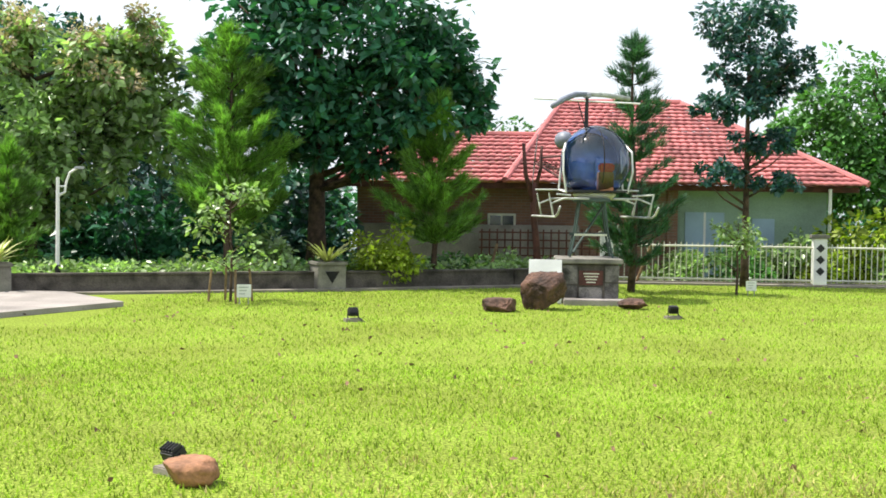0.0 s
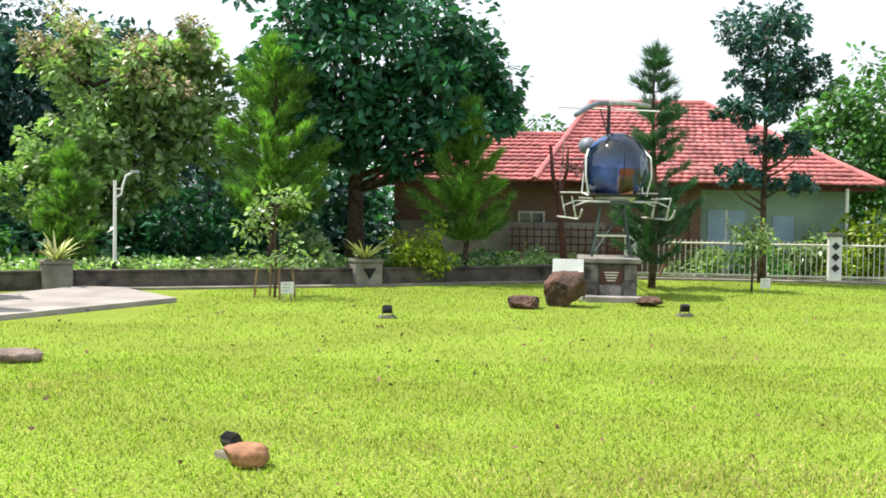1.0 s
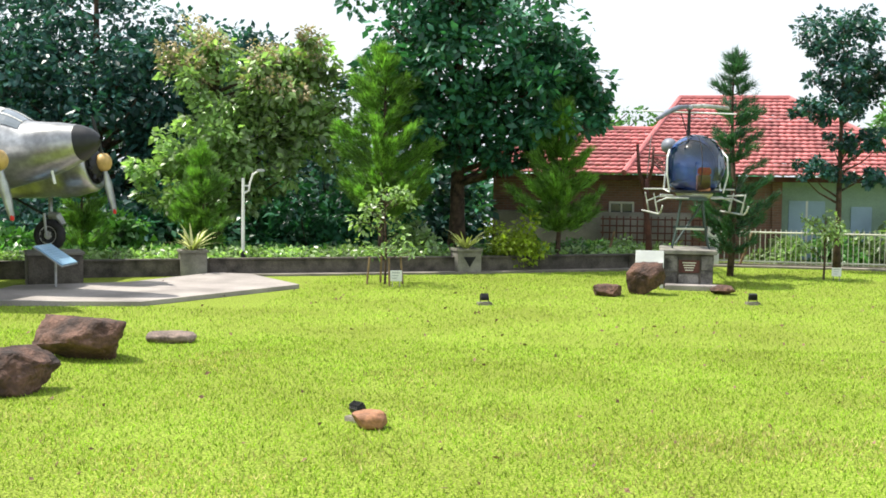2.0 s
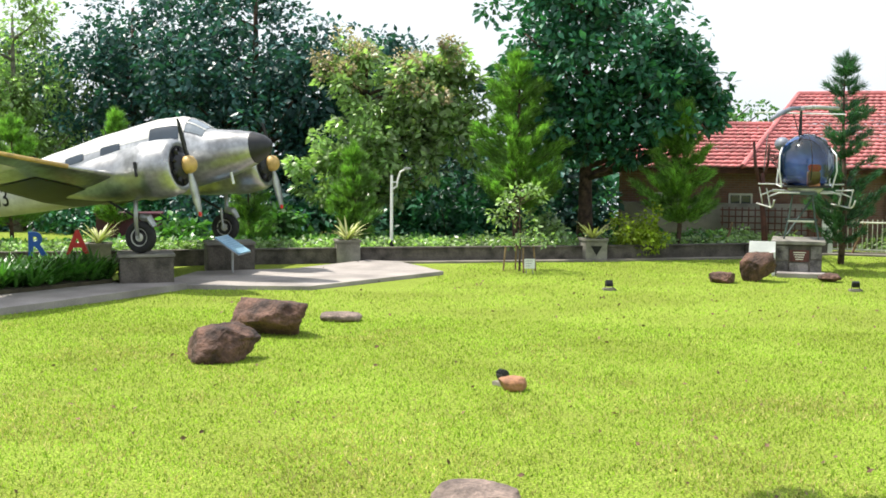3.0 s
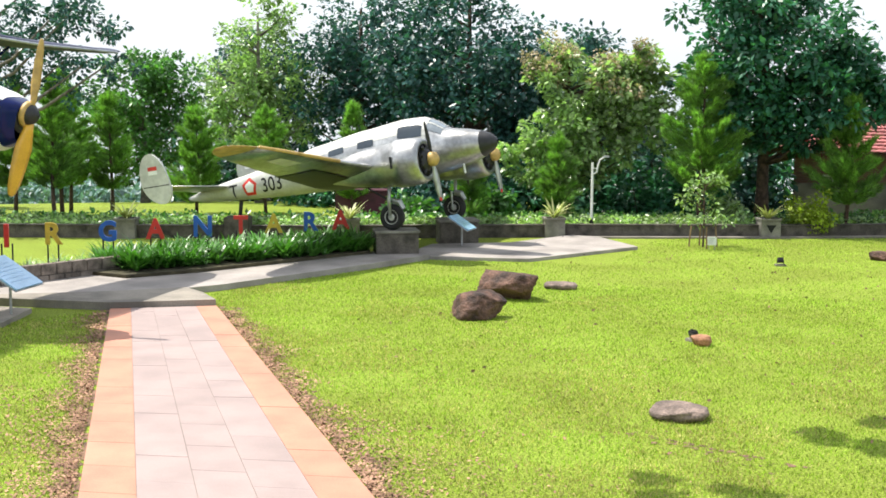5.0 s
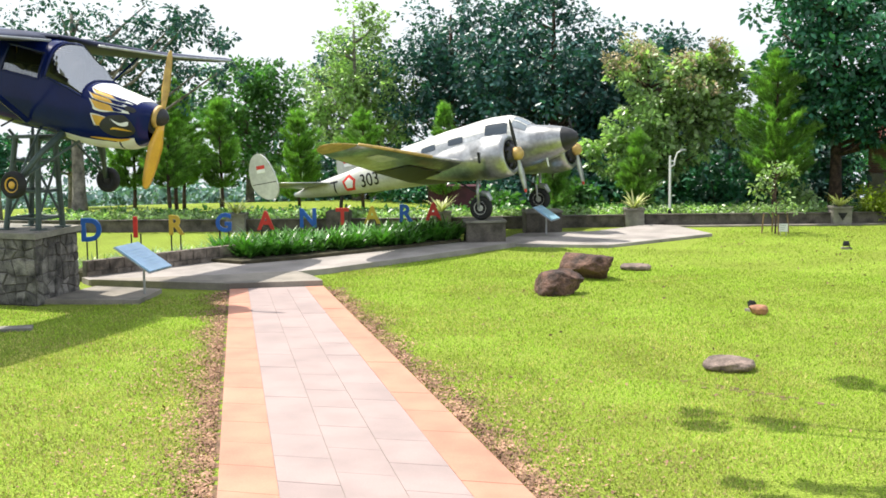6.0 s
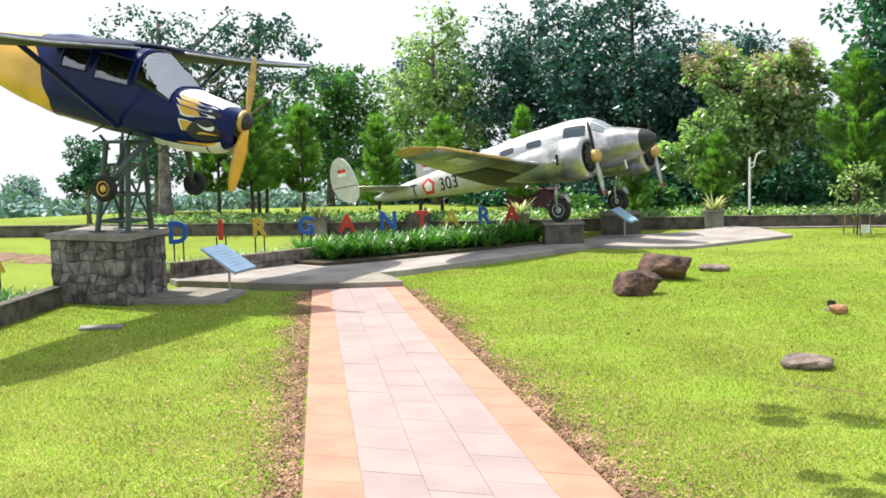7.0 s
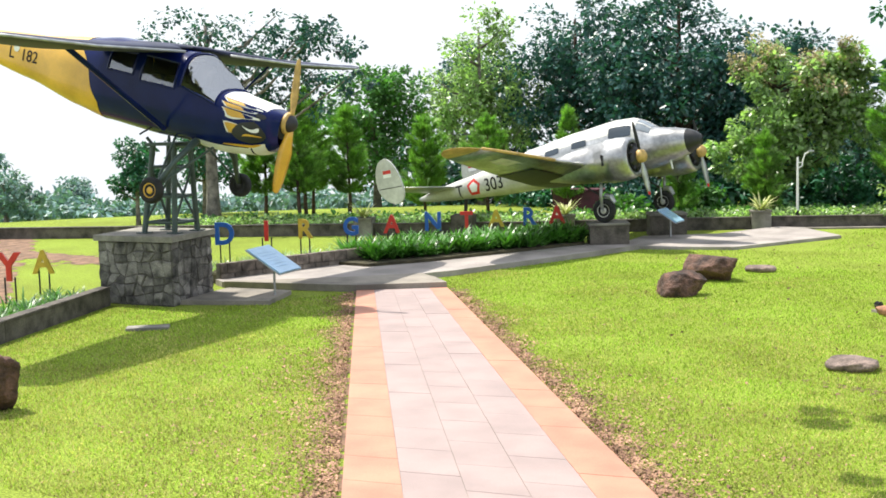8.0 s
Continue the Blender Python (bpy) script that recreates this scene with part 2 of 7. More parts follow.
def tube(bm, pts, radii, seg=8, caps=True, squash=1.0):
    """A tube along points with a radius at each."""
    pts = [Vector(p) for p in pts]
    if not hasattr(radii, "__len__"):
        radii = [radii] * len(pts)
    rings = []
    side = None
    for i, p in enumerate(pts):
        way = (pts[min(i + 1, len(pts) - 1)] - pts[max(i - 1, 0)]).normalized()
        if side is None:
            side = way.orthogonal().normalized()
        side = (side - way * side.dot(way)).normalized()
        up = way.cross(side)
        rings.append([bm.verts.new(p + (side * math.cos(a) + up * math.sin(a) * squash) * radii[i]) for a in [2 * math.pi * k / seg for k in range(seg)]])
    for a, b in zip(rings, rings[1:]):
        for k in range(seg):
            bm.faces.new((a[k], a[(k + 1) % seg], b[(k + 1) % seg], b[k]))
    if caps:
        bm.faces.new(rings[0][::-1])
        bm.faces.new(rings[-1])
    return rings


def tubem(pts, radii, seg=8, squash=1.0):
    bm = bmesh.new()
    tube(bm, pts, radii, seg, True, squash)
    return bm


def poly_prism(pts, z0, z1):
    """A slab with the outline pts (x, y), wound either way."""
    bm = bmesh.new()
    lo = [bm.verts.new((x, y, z0)) for x, y in pts]
    hi = [bm.verts.new((x, y, z1)) for x, y in pts]
    bm.faces.new(hi)
    bm.faces.new(lo[::-1])
    for i in range(len(pts)):
        j = (i + 1) % len(pts)
        bm.faces.new((lo[i], lo[j], hi[j], hi[i]))
    bmesh.ops.recalc_face_normals(bm, faces=bm.faces[:])
    return bm


def lerp(a, b, f):
    return tuple(p + (q - p) * f for p, q in zip(a, b))


rng = np.random.default_rng(7)


# ---- ground ----
def ground_z(x, y):
    """Level park, which drops beyond the trees to fit the camera's view."""
    d = np.hypot(x - 3.0, y + 16.8) - 54.0
    d = np.maximum(d, 0)
    return -0.082 * d * d / (d + 6.0)


def ground_sheet():
    steps = np.concatenate([np.linspace(-3000, -200, 15), np.linspace(-160, -70, 16), np.linspace(-64, 50, 96), np.linspace(56, 160, 18), np.linspace(220, 3000, 14)])
    gx, gy = np.meshgrid(steps, steps)
    z = ground_z(gx, gy)
    verts = np.stack([gx, gy, z], -1).reshape(-1, 3)
    n = len(steps)
    i = np.arange(n - 1)
    a = (i[:, None] * n + i[None, :]).ravel()
    faces = np.stack([a, a + 1, a + n + 1, a + n], -1)
    ob = mesh_np("ground", verts, faces, M_LAWN, True)
    return tagged(ob, "bright green mown lawn with worn patches", "lawn", kind="structure")


ground_sheet()

# the park's lines, in plan
WALK_BACK = [(-18.6, 4.6), (-17.4, 7.8), (-15.87, 12.1), (-14.1, 15.3), (-11.2, 19.3)]
PATH_R = ((-11.52, 8.95), (6.34, -14.8))
PATH_L = ((-13.30, 7.82), (1.31, -14.8))
WALL_LINE = [(-34.0, 15.0), (-24.0, 18.6), (-15.6, 21.6), (-8.4, 25.2), (-2.4, 27.6), (1.6, 29.6), (4.0, 31.6)]


def in_path(x, y):
    f = (8.9 - y) / 23.7
    xr = PATH_R[0][0] + f * (PATH_R[1][0] - PATH_R[0][0])
    g = (7.8 - y) / 22.6
    xl = PATH_L[0][0] + g * (PATH_L[1][0] - PATH_L[0][0])
    return (x > xl - 0.05) & (x < xr + 0.05) & (y < 9.3)


def edge_distance(x, y):
    """Rough distance from the nearer border of the straight path."""
    f = (8.9 - y) / 23.7
    xr = PATH_R[0][0] + f * (PATH_R[1][0] - PATH_R[0][0])
    g = (7.8 - y) / 22.6
    xl = PATH_L[0][0] + g * (PATH_L[1][0] - PATH_L[0][0])
    return np.minimum(np.abs(x - xr), np.abs(x - xl)) * 0.8


def grass_blades(count, x0, x1, y0, y1, size, name, material=None, dry=False):
    x = rng.uniform(x0, x1, count)
    y = rng.uniform(y0, y1, count)
    clump = np.array([noise.noise((a * 0.9, b * 0.9, 3.0)) for a, b in zip(x, y)])
    keep = (~in_path(x, y)) & (rng.random(count) < 0.85 + clump * 0.4)
    if dry:
        patchy = np.array([noise.noise((a * 0.55, b * 0.55, 9.0)) + 0.5 * noise.noise((a * 2.1, b * 2.1, 4.0)) for a, b in zip(x, y)])
        keep &= rng.random(count) < np.clip(0.16 + patchy * 1.5 + (6 - y) * 0.065 + 0.5 * np.exp(-edge_distance(x, y) / 1.1) + 0.45 * np.clip((2.0 - y) / 5, 0, 1), 0.02, 0.95)
    else:
        keep &= rng.random(count) > 0.45 * np.clip((1.0 - y) / 6, 0, 1)
    # beside the walkway and beds nothing grows through the paving
    wx = np.interp(y, [4.6, 7.8, 12.1, 15.3, 19.3], [-15.0, -13.4, -12.2, -11.4, -10.1])
    keep &= (x > wx) | ((y < 4.3) & (x > -15.9 - np.clip(y, 0, 9) * 0.36 + 0.15))
    keep &= ~((x < -5.6) & (y > 18.6)) & (y < 25.3 + (x + 8.4) * 0.4)
    x, y = x[keep], y[keep]
    n = len(x)
    a = rng.uniform(0, 2 * math.pi, n)
    h = size * rng.uniform(0.5, 1.3, n)
    w = size * 0.20
    lean = rng.normal(0, 0.5, (n, 2)) * h[:, None]
    base = np.stack([x, y, np.full(n, -0.004)], -1)
    dx = np.stack([np.cos(a) * w, np.sin(a) * w, np.zeros(n)], -1)
    tip = base + np.concatenate([lean, h[:, None]], 1)
    verts = np.stack([base - dx, base + dx, tip], 1).reshape(-1, 3)
    faces = np.arange(3 * n).reshape(-1, 3)
    return tagged(mesh_np(name, verts, faces, material or M_BLADE), "dry straw-coloured grass among the green" if dry else "short bright green grass blades", "grass", kind="stuff")


grass_blades(400000, -17.0, 9.5, -7.0, 15.0, 0.042, "grass")
grass_blades(300000, -17.0, 9.5, -7.0, 14.0, 0.047, "dry_grass", M_STRAW, True)
grass_blades(90000, -13.0, 12.0, 15.0, 31.0, 0.045, "grass")


def soil_patches(a, b, width, count, seed, size=1.0):
    """Worn ground: many small ragged patches, denser towards the path."""
    r = random.Random(seed)
    a, b = Vector((*a, 0)), Vector((*b, 0))
    way = (b - a).normalized()
    side = Vector((way.y, -way.x, 0))
    bm = bmesh.new()
    for i in range(count):
        f = r.random()
        d = abs(r.gauss(0, 0.42)) * width * (0.6 + 0.8 * abs(noise.noise((f * 7, seed, 0)))) 
        c = a + (b - a) * f + side * d
        rad = size * r.uniform(0.05, 0.20) * (1.25 - min(1, abs(d / width) * 0.6))
        z = 0.004 + 0.006 * i / count
        n = 9
        bm.faces.new([bm.verts.new(c + Vector((math.cos(t) * q, math.sin(t) * q * 0.8, z))) for k in range(n) for t, q in [(2 * math.pi * k / n, rad * r.uniform(0.45, 1.15))]])
    return tagged(obj("bare_soil", bm, M_SOIL), "worn reddish-brown earth patches along the path edge", "bare soil", kind="stuff")


soil_patches(PATH_L[1], PATH_L[0], -0.6, 520, 3, 0.75)
soil_patches(PATH_R[1], PATH_R[0], 0.7, 520, 5, 0.75)


def path_litter(count, seed, spread=0.30, y1=8.6):
    """Crumbs of earth and dry leaf strewn over the worn edges."""
    g = np.random.default_rng(seed)
    y = g.uniform(-9.0, y1, count)
    side = g.random(count) < 0.5
    d = np.abs(g.normal(0, spread, count)) * (0.55 + 0.9 * np.sin(y * 1.7 + side * 2.0) ** 2)
    xr = PATH_R[0][0] + (8.9 - y) / 23.7 * (PATH_R[1][0] - PATH_R[0][0]) + 0.06 + d
    xl = PATH_L[0][0] + (7.8 - y) / 22.6 * (PATH_L[1][0] - PATH_L[0][0]) - 0.06 - d
    x = np.where(side, xr, xl)
    ok = side | (y < 7.4)
    x, y = x[ok], y[ok]
    n = len(x)
    a = g.uniform(0, 2 * math.pi, n)
    s = g.uniform(0.010, 0.030, n)
    z = g.uniform(0.012, 0.040, n)
    ux, uy = np.cos(a) * s, np.sin(a) * s
    t = g.normal(0, 0.35, n) * s
    verts = np.stack([np.stack([x - ux, y - uy, z - t], -1), np.stack([x + uy * 0.7, y - ux * 0.7, z], -1), np.stack([x + ux, y + uy, z + t], -1), np.stack([x - uy * 0.7, y + ux * 0.7, z + s * 0.2], -1)], 1).reshape(-1, 3)
    k = np.arange(n) * 4
    faces = np.concatenate([np.stack([k, k + 1, k + 2], -1), np.stack([k, k + 2, k + 3], -1)])
    return tagged(mesh_np("leaf_litter", verts, faces, M_LITTER), "reddish crumbs of earth and dry leaf by the path", "leaf litter", kind="stuff")


path_litter(21000, 17)
path_litter(7000, 18, 1.3, 1.5)
soil_patches((-33.0, 16.0), (-20.5, 3.5), 2.4, 420, 8, 3.2)
soil_patches((-1.7, 2.2), (0.7, 1.3), 0.8, 50, 31, 0.35)
soil_patches((-31.5, 12.4), (-22.5, 11.2), 1.8, 300, 9, 2.4)


def fallen_leaves(count, seed):
    g = np.random.default_rng(seed)
    x, y = g.uniform(-9, 7, count), g.uniform(1, 24, count)
    keep = ~in_path(x, y) & (x > -10 + 0.0 * y)
    c = np.stack([x[keep], y[keep], np.full(keep.sum(), 0.045)], -1)
    v, f = leaf_cloud(c, np.full(len(c), 0.02), 1, 0.05, seed, 0.1)
    return tagged(mesh_np("fallen_leaves", v, f, M_SOIL), "scattered dry brown leaves on the lawn", "fallen leaves", kind="stuff")


# ---- pavements ----
def tile_path():
    bed = obj("pavement", poly_prism([PATH_L[0], PATH_R[0], PATH_R[1], PATH_L[1]], -0.05, 0.036), M_CONC)
    tagged(bed, "straight footpath of grey-pink pavers between terracotta borders", "footpath", kind="structure")
    cuts = [0.0, 0.195, 0.40, 0.60, 0.805, 1.0]
    rows = 26
    made = 0
    for c in range(5):
        edge = c in (0, 4)
        n = rows
        off = 0.5 if c in (1, 3) else 0.0
        for i in range(n + 1):
            f0, f1 = max(0, (i - off) / n), min(1, (i + 1 - off) / n)
            if f1 - f0 < 0.004:
                continue
            g = 0.003 / 23
            l0, r0 = lerp(PATH_L[0], PATH_L[1], f0 + g), lerp(PATH_R[0], PATH_R[1], f0 + g)
            l1, r1 = lerp(PATH_L[0], PATH_L[1], f1 - g), lerp(PATH_R[0], PATH_R[1], f1 - g)
            u0, u1 = cuts[c] + 0.001, cuts[c + 1] - 0.001
            z = 0.045 + 0.004 * noise.noise((c * 3.1, i * 1.7, 0))
            bm = poly_prism([lerp(l0, r0, u0), lerp(l0, r0, u1), lerp(l1, r1, u1), lerp(l1, r1, u0)], 0.01, z)
            part("paver", bm, M_ORANGE if edge else M_GREYTILE, bed)
            made += 1


# raised walkway of concrete along the flower bed, and the small plaza by the wall
WALK_FRONT = [(-16.95, 7.45), (-14.47, 9.0), (-13.04, 10.3), (-12.6, 11.1), (-12.0, 12.8), (-11.4, 14.45), (-10.8, 16.3), (-10.3, 18.1)]
walkway = obj("walkway", poly_prism(WALK_FRONT + [(-11.2, 19.25), (-14.1, 15.25), (-15.87, 12.05), (-17.4, 7.75)], -0.05, 0.14), M_CONC_PINK)
tagged(walkway, "raised pale concrete walkway beside the planting bed", "walkway", kind="structure")
plaza = obj("plaza", poly_prism([(-10.5, 18.05), (-7.7, 18.6), (-5.6, 22.6), (-7.3, 24.9), (-8.2, 25.0), (-9.3, 22.3), (-11.3, 21.0), (-11.2, 19.3)], -0.05, 0.09), M_CONC_PINK)
tagged(plaza, "pale concrete paved area between lawn and low wall", "paved area", kind="structure")
kerb = obj("kerb_path", poly_prism([(-8.3, 24.7), (-2.3, 27.1), (1.7, 29.1), (4.0, 31.1), (14.0, 30.3), (14.0, 30.7), (4.1, 31.5), (1.5, 29.5), (-2.5, 27.5), (-8.4, 25.1)], -0.05, 0.05), M_CONC)
tagged(kerb, "narrow concrete strip at the foot of the wall", "kerb", kind="structure")
ramp = obj("ramp", poly_prism([(-16.8, 7.35), (-13.32, 7.84), (-11.55, 8.98), (-12.3, 9.75), (-13.02, 10.27), (-14.45, 8.97), (-16.7, 7.55)], -0.05, 0.165), M_CONC)
tagged(ramp, "worn concrete step where the path meets the walkway", "step", kind="structure")


# ---- low walls and planters ----
def wall_run(name, line, thick, z0, z1, material, label):
    bm = bmesh.new()
    for a, b in zip(line, line[1:]):
        d = Vector((b[0] - a[0], b[1] - a[1], 0))
        box(bm, 0, -thick / 2, z0, d.length, thick / 2, z1, 0.012, pose(a[0], a[1], 0, 0, 0, math.degrees(math.atan2(d.y, d.x))))
        box(bm, 0, -thick / 2 - 0.03, z1 + 0.001, d.length, thick / 2 + 0.03, z1 + 0.05, 0.012, pose(a[0], a[1], 0, 0, 0, math.degrees(math.atan2(d.y, d.x))))
    return tagged(obj(name, bm, material), label, "low wall", kind="structure")


wall_run("wall_north", WALL_LINE, 0.22, -0.1, 0.36, M_WALL, "low weathered grey-brown garden wall with flat coping")


def blades(bm, at, count, length, width, droop, seed, up=1.0, segs=4):
    """Arching strap leaves from one point."""
    r = random.Random(seed)
    for _ in range(count):
        a = r.uniform(0, 2 * math.pi)
        ln = length * r.uniform(0.6, 1.15)
        lift = r.uniform(0.5, 1.2) * up
        d = Vector((math.cos(a), math.sin(a), 0))
        s = Vector((-d.y, d.x, 0)) * width
        p = Vector(at) + d * r.uniform(0, 0.03)
        v = (d * r.uniform(0.4, 1.0) + Vector((0, 0, lift))).normalized()
        last = None
        for k in range(segs + 1):
            f = k / segs
            w = s * (1 - f ** 2.2) * (0.75 + f) * 0.7
            if k == segs:
                cur = (bm.verts.new(p),)
            else:
                cur = (bm.verts.new(p - w), bm.verts.new(p + w))
            if last:
                bm.faces.new((last[0], last[1], cur[1], cur[0]) if len(cur) == 2 else (last[0], last[1], cur[0]))
            last = cur
            p = p + v * (ln / segs)
            v = (v - Vector((0, 0, droop / segs)) * r.uniform(0.7, 1.3)).normalized()


def planter(x, y, rz, seed, w=0.62, h=0.62, dark=False):
    t = thing("planter", "square weathered grey stone planter with a spiky variegated plant" if not dark else
              "square weathered stone planter with a dark emblem and spiky plant", "planter", pose(x, y, 0, 0, 0, rz), group="planters on the low wall")
    part("body", boxm(-w / 2, -w / 2, -0.05, w / 2, w / 2, h - 0.07, 0.015), M_CAP, t)
    bm = bmesh.new()
    o, i = w / 2 + 0.03, w / 2 - 0.07
    for a in (boxm(-o, -o, h - 0.068, o, -i, h, 0.01), boxm(-o, i, h - 0.068, o, o, h, 0.01), boxm(-o, -i + 0.002, h - 0.067, -i, i - 0.002, h, 0.01), boxm(i, -i + 0.002, h - 0.067, o, i - 0.002, h, 0.01)):
        me = bpy.data.meshes.new("tmp")
        a.to_mesh(me)
        a.free()
        bm.from_mesh(me)
        bpy.data.meshes.remove(me)
    part("rim", bm, M_CAP, t)
    part("soil", boxm(-i - 0.01, -i - 0.01, h - 0.066, i + 0.01, i + 0.01, h - 0.03), M_DARKSOIL, t)
    if dark:
        e = bmesh.new()
        v = [e.verts.new(c) for c in ((-0.16, -w / 2 - 0.006, 0.42), (0.16, -w / 2 - 0.006, 0.42), (0.0, -w / 2 - 0.006, 0.16))]
        e.faces.new(v)
        bmesh.ops.solidify(e, geom=e.faces[:], thickness=0.012)
        part("emblem", e, M_STEEL_DARK, t, "dark triangular emblem")
    bm = bmesh.new()
    blades(bm, (0, 0, h - 0.05), 40, 0.78, 0.042, 0.8, seed, 0.9)
    part("plant", bm, M_LF_VARI, t, "spiky cream-green variegated leaves", True)
    return t


planter(-8.75, 25.05, 24, 1)
planter(-2.45, 27.5, 24, 2, dark=True)
planter(-14.45, 22.15, 24, 4)
planter(-20.8, 19.7, 20, 5)


# ---- flower bed with the letters ----
def block_wall(line, h, course, length, label, name):
    """Low retaining wall of separate stone blocks."""
    parent = None
    for k, (a, b) in enumerate(zip(line, line[1:])):
        d = Vector((b[0] - a[0], b[1] - a[1], 0))
        m = pose(a[0], a[1], 0, 0, 0, math.degrees(math.atan2(d.y, d.x)))
        core = obj(name, boxm(0, -0.09, -0.05, d.length, 0.09, h - 0.02, 0, m), M_MORTAR)
        tagged(core, label, "low wall", kind="structure")
        rows = max(1, round(h / course))
        n = max(1, round(d.length / length))
        meshes = []
        for i in range(rows):
            z0, z1 = i * h / rows, (i + 1) * h / rows
            for j in range(n + 1):
                x0 = (j - (0.5 if i % 2 else 0)) * d.length / n
                x1 = x0 + d.length / n
                x0, x1 = max(0, x0), min(d.length, x1)
                if x1 - x0 < 0.08:
                    continue
                w = 0.115 + 0.012 * noise.noise((j * 2.3, i * 5.1, k))
                part("stone_block", boxm(x0 + 0.008, -w, z0 + 0.008, x1 - 0.008, w, z1 - 0.006, 0.014, m), M_BLOCK, core)


def strap_bed(name, spots, length, width, count, material, label, seed, droop=0.9):
    bm = bmesh.new()
    r = random.Random(seed)
    for i, (x, y, z) in enumerate(spots):
        blades(bm, (x, y, z), count, length * r.uniform(0.8, 1.15), width, droop, seed * 1000 + i, 0.95)
    return tagged(obj(name, bm, material, True), label, "bed plants", kind="stuff")


def offset(line, d):
    out = []
    for i, p in enumerate(line):
        a, b = line[max(0, i - 1)], line[min(len(line) - 1, i + 1)]
        w = Vector((b[0] - a[0], b[1] - a[1])).normalized()
        out.append((p[0] - w.y * d, p[1] + w.x * d))
    return out


def along(line, f):
    ls = [math.dist(a, b) for a, b in zip(line, line[1:])]
    d = f * sum(ls)
    for (a, b), k in zip(zip(line, line[1:]), ls):
        if d <= k:
            return lerp(a, b, d / k)
        d -= k
    return line[-1]


BED = [(-17.45, 7.9), (-15.95, 12.2), (-14.15, 15.4), (-12.1, 18.2)]
BED_BACK = offset(BED, 2.0)
BED_EDGE = [(-17.45, 7.9), (-16.25, 11.3), (-15.1, 11.1), (-14.1, 12.6), (-13.0, 15.0), (-11.85, 17.7), (-12.1, 18.2)]
soil_bed = obj("bed_soil", poly_prism(BED_EDGE + BED_BACK[::-1], -0.05, 0.22), M_DARKSOIL)
tagged(soil_bed, "dark planting soil of the flower bed", "soil", kind="structure")
r_ = random.Random(4)
spots = []
for i in range(330):
    f = r_.uniform(0.37, 0.985)
    p, q = along(BED, f), along(BED_BACK, f)
    u = r_.uniform(-0.40 if f < 0.85 else -0.24, 0.5)
    spots.append((*lerp(p, q, u), 0.2))
strap_bed("bed_plants", spots, 0.74, 0.042, 17, M_LF_BED, "dense dark green strap-leaved border plants", 11)
spots = []
for i in range(110):
    f = r_.uniform(0.0, 0.40)
    p, q = along(BED, f), along(BED_BACK, f)
    spots.append((*lerp(p, q, r_.uniform(0.1, 0.8)), 0.2))
strap_bed("bed_plants", spots, 0.40, 0.022, 10, M_LF_LIGHT, "sparse lighter strap-leaved plants behind the block wall", 12)
spots = []
for i in range(85):
    f = r_.uniform(0.02, 0.98)
    p = lerp((-15.2, -2.6), (-17.55, 4.15), f)
    spots.append((p[0] - r_.uniform(0.3, 1.5), p[1] - r_.uniform(0.0, 0.4), 0.05))
strap_bed("bed_plants", spots, 0.52, 0.030, 13, M_LF_MID, "leafy green plants behind the dark stone edging", 13)


# ---- trees ----
def leaf_cloud(centers, radii, per, size, seed, flat=0.6, long=1.5):
    """Leaves (folded quads) gathered in clumps."""
    g = np.random.default_rng(seed)
    centers = np.asarray(centers, float)
    idx = np.repeat(np.arange(len(centers)), per)
    n = len(idx)
    d = g.normal(0, 1, (n, 3))
    d /= np.linalg.norm(d, axis=1)[:, None]
    rad = np.asarray(radii, float)[idx] * g.uniform(0.35, 1.05, n) ** 0.6
    p = centers[idx] + d * rad[:, None] * np.array([1, 1, 0.75])
    out = d * np.array([1, 1, flat]) + np.array([0, 0, -0.35]) + g.normal(0, 0.45, (n, 3))
    out /= np.linalg.norm(out, axis=1)[:, None]
    side = np.cross(out, g.normal(0, 1, (n, 3)) + np.array([0, 0, 1.5]))
    side /= np.linalg.norm(side, axis=1)[:, None]
    s = size * g.uniform(0.6, 1.3, n)[:, None]
    nrm = np.cross(side, out)
    a = p
    b = p + out * s * long * 0.5 + side * s * 0.42 + nrm * s * 0.10
    c = p + out * s * long
    e = p + out * s * long * 0.5 - side * s * 0.42 + nrm * s * 0.10
    verts = np.stack([a, b, c, e], 1).reshape(-1, 3)
    k = np.arange(n) * 4
    faces = np.concatenate([np.stack([k, k + 1, k + 2], -1), np.stack([k, k + 2, k + 3], -1)])
    return verts, faces


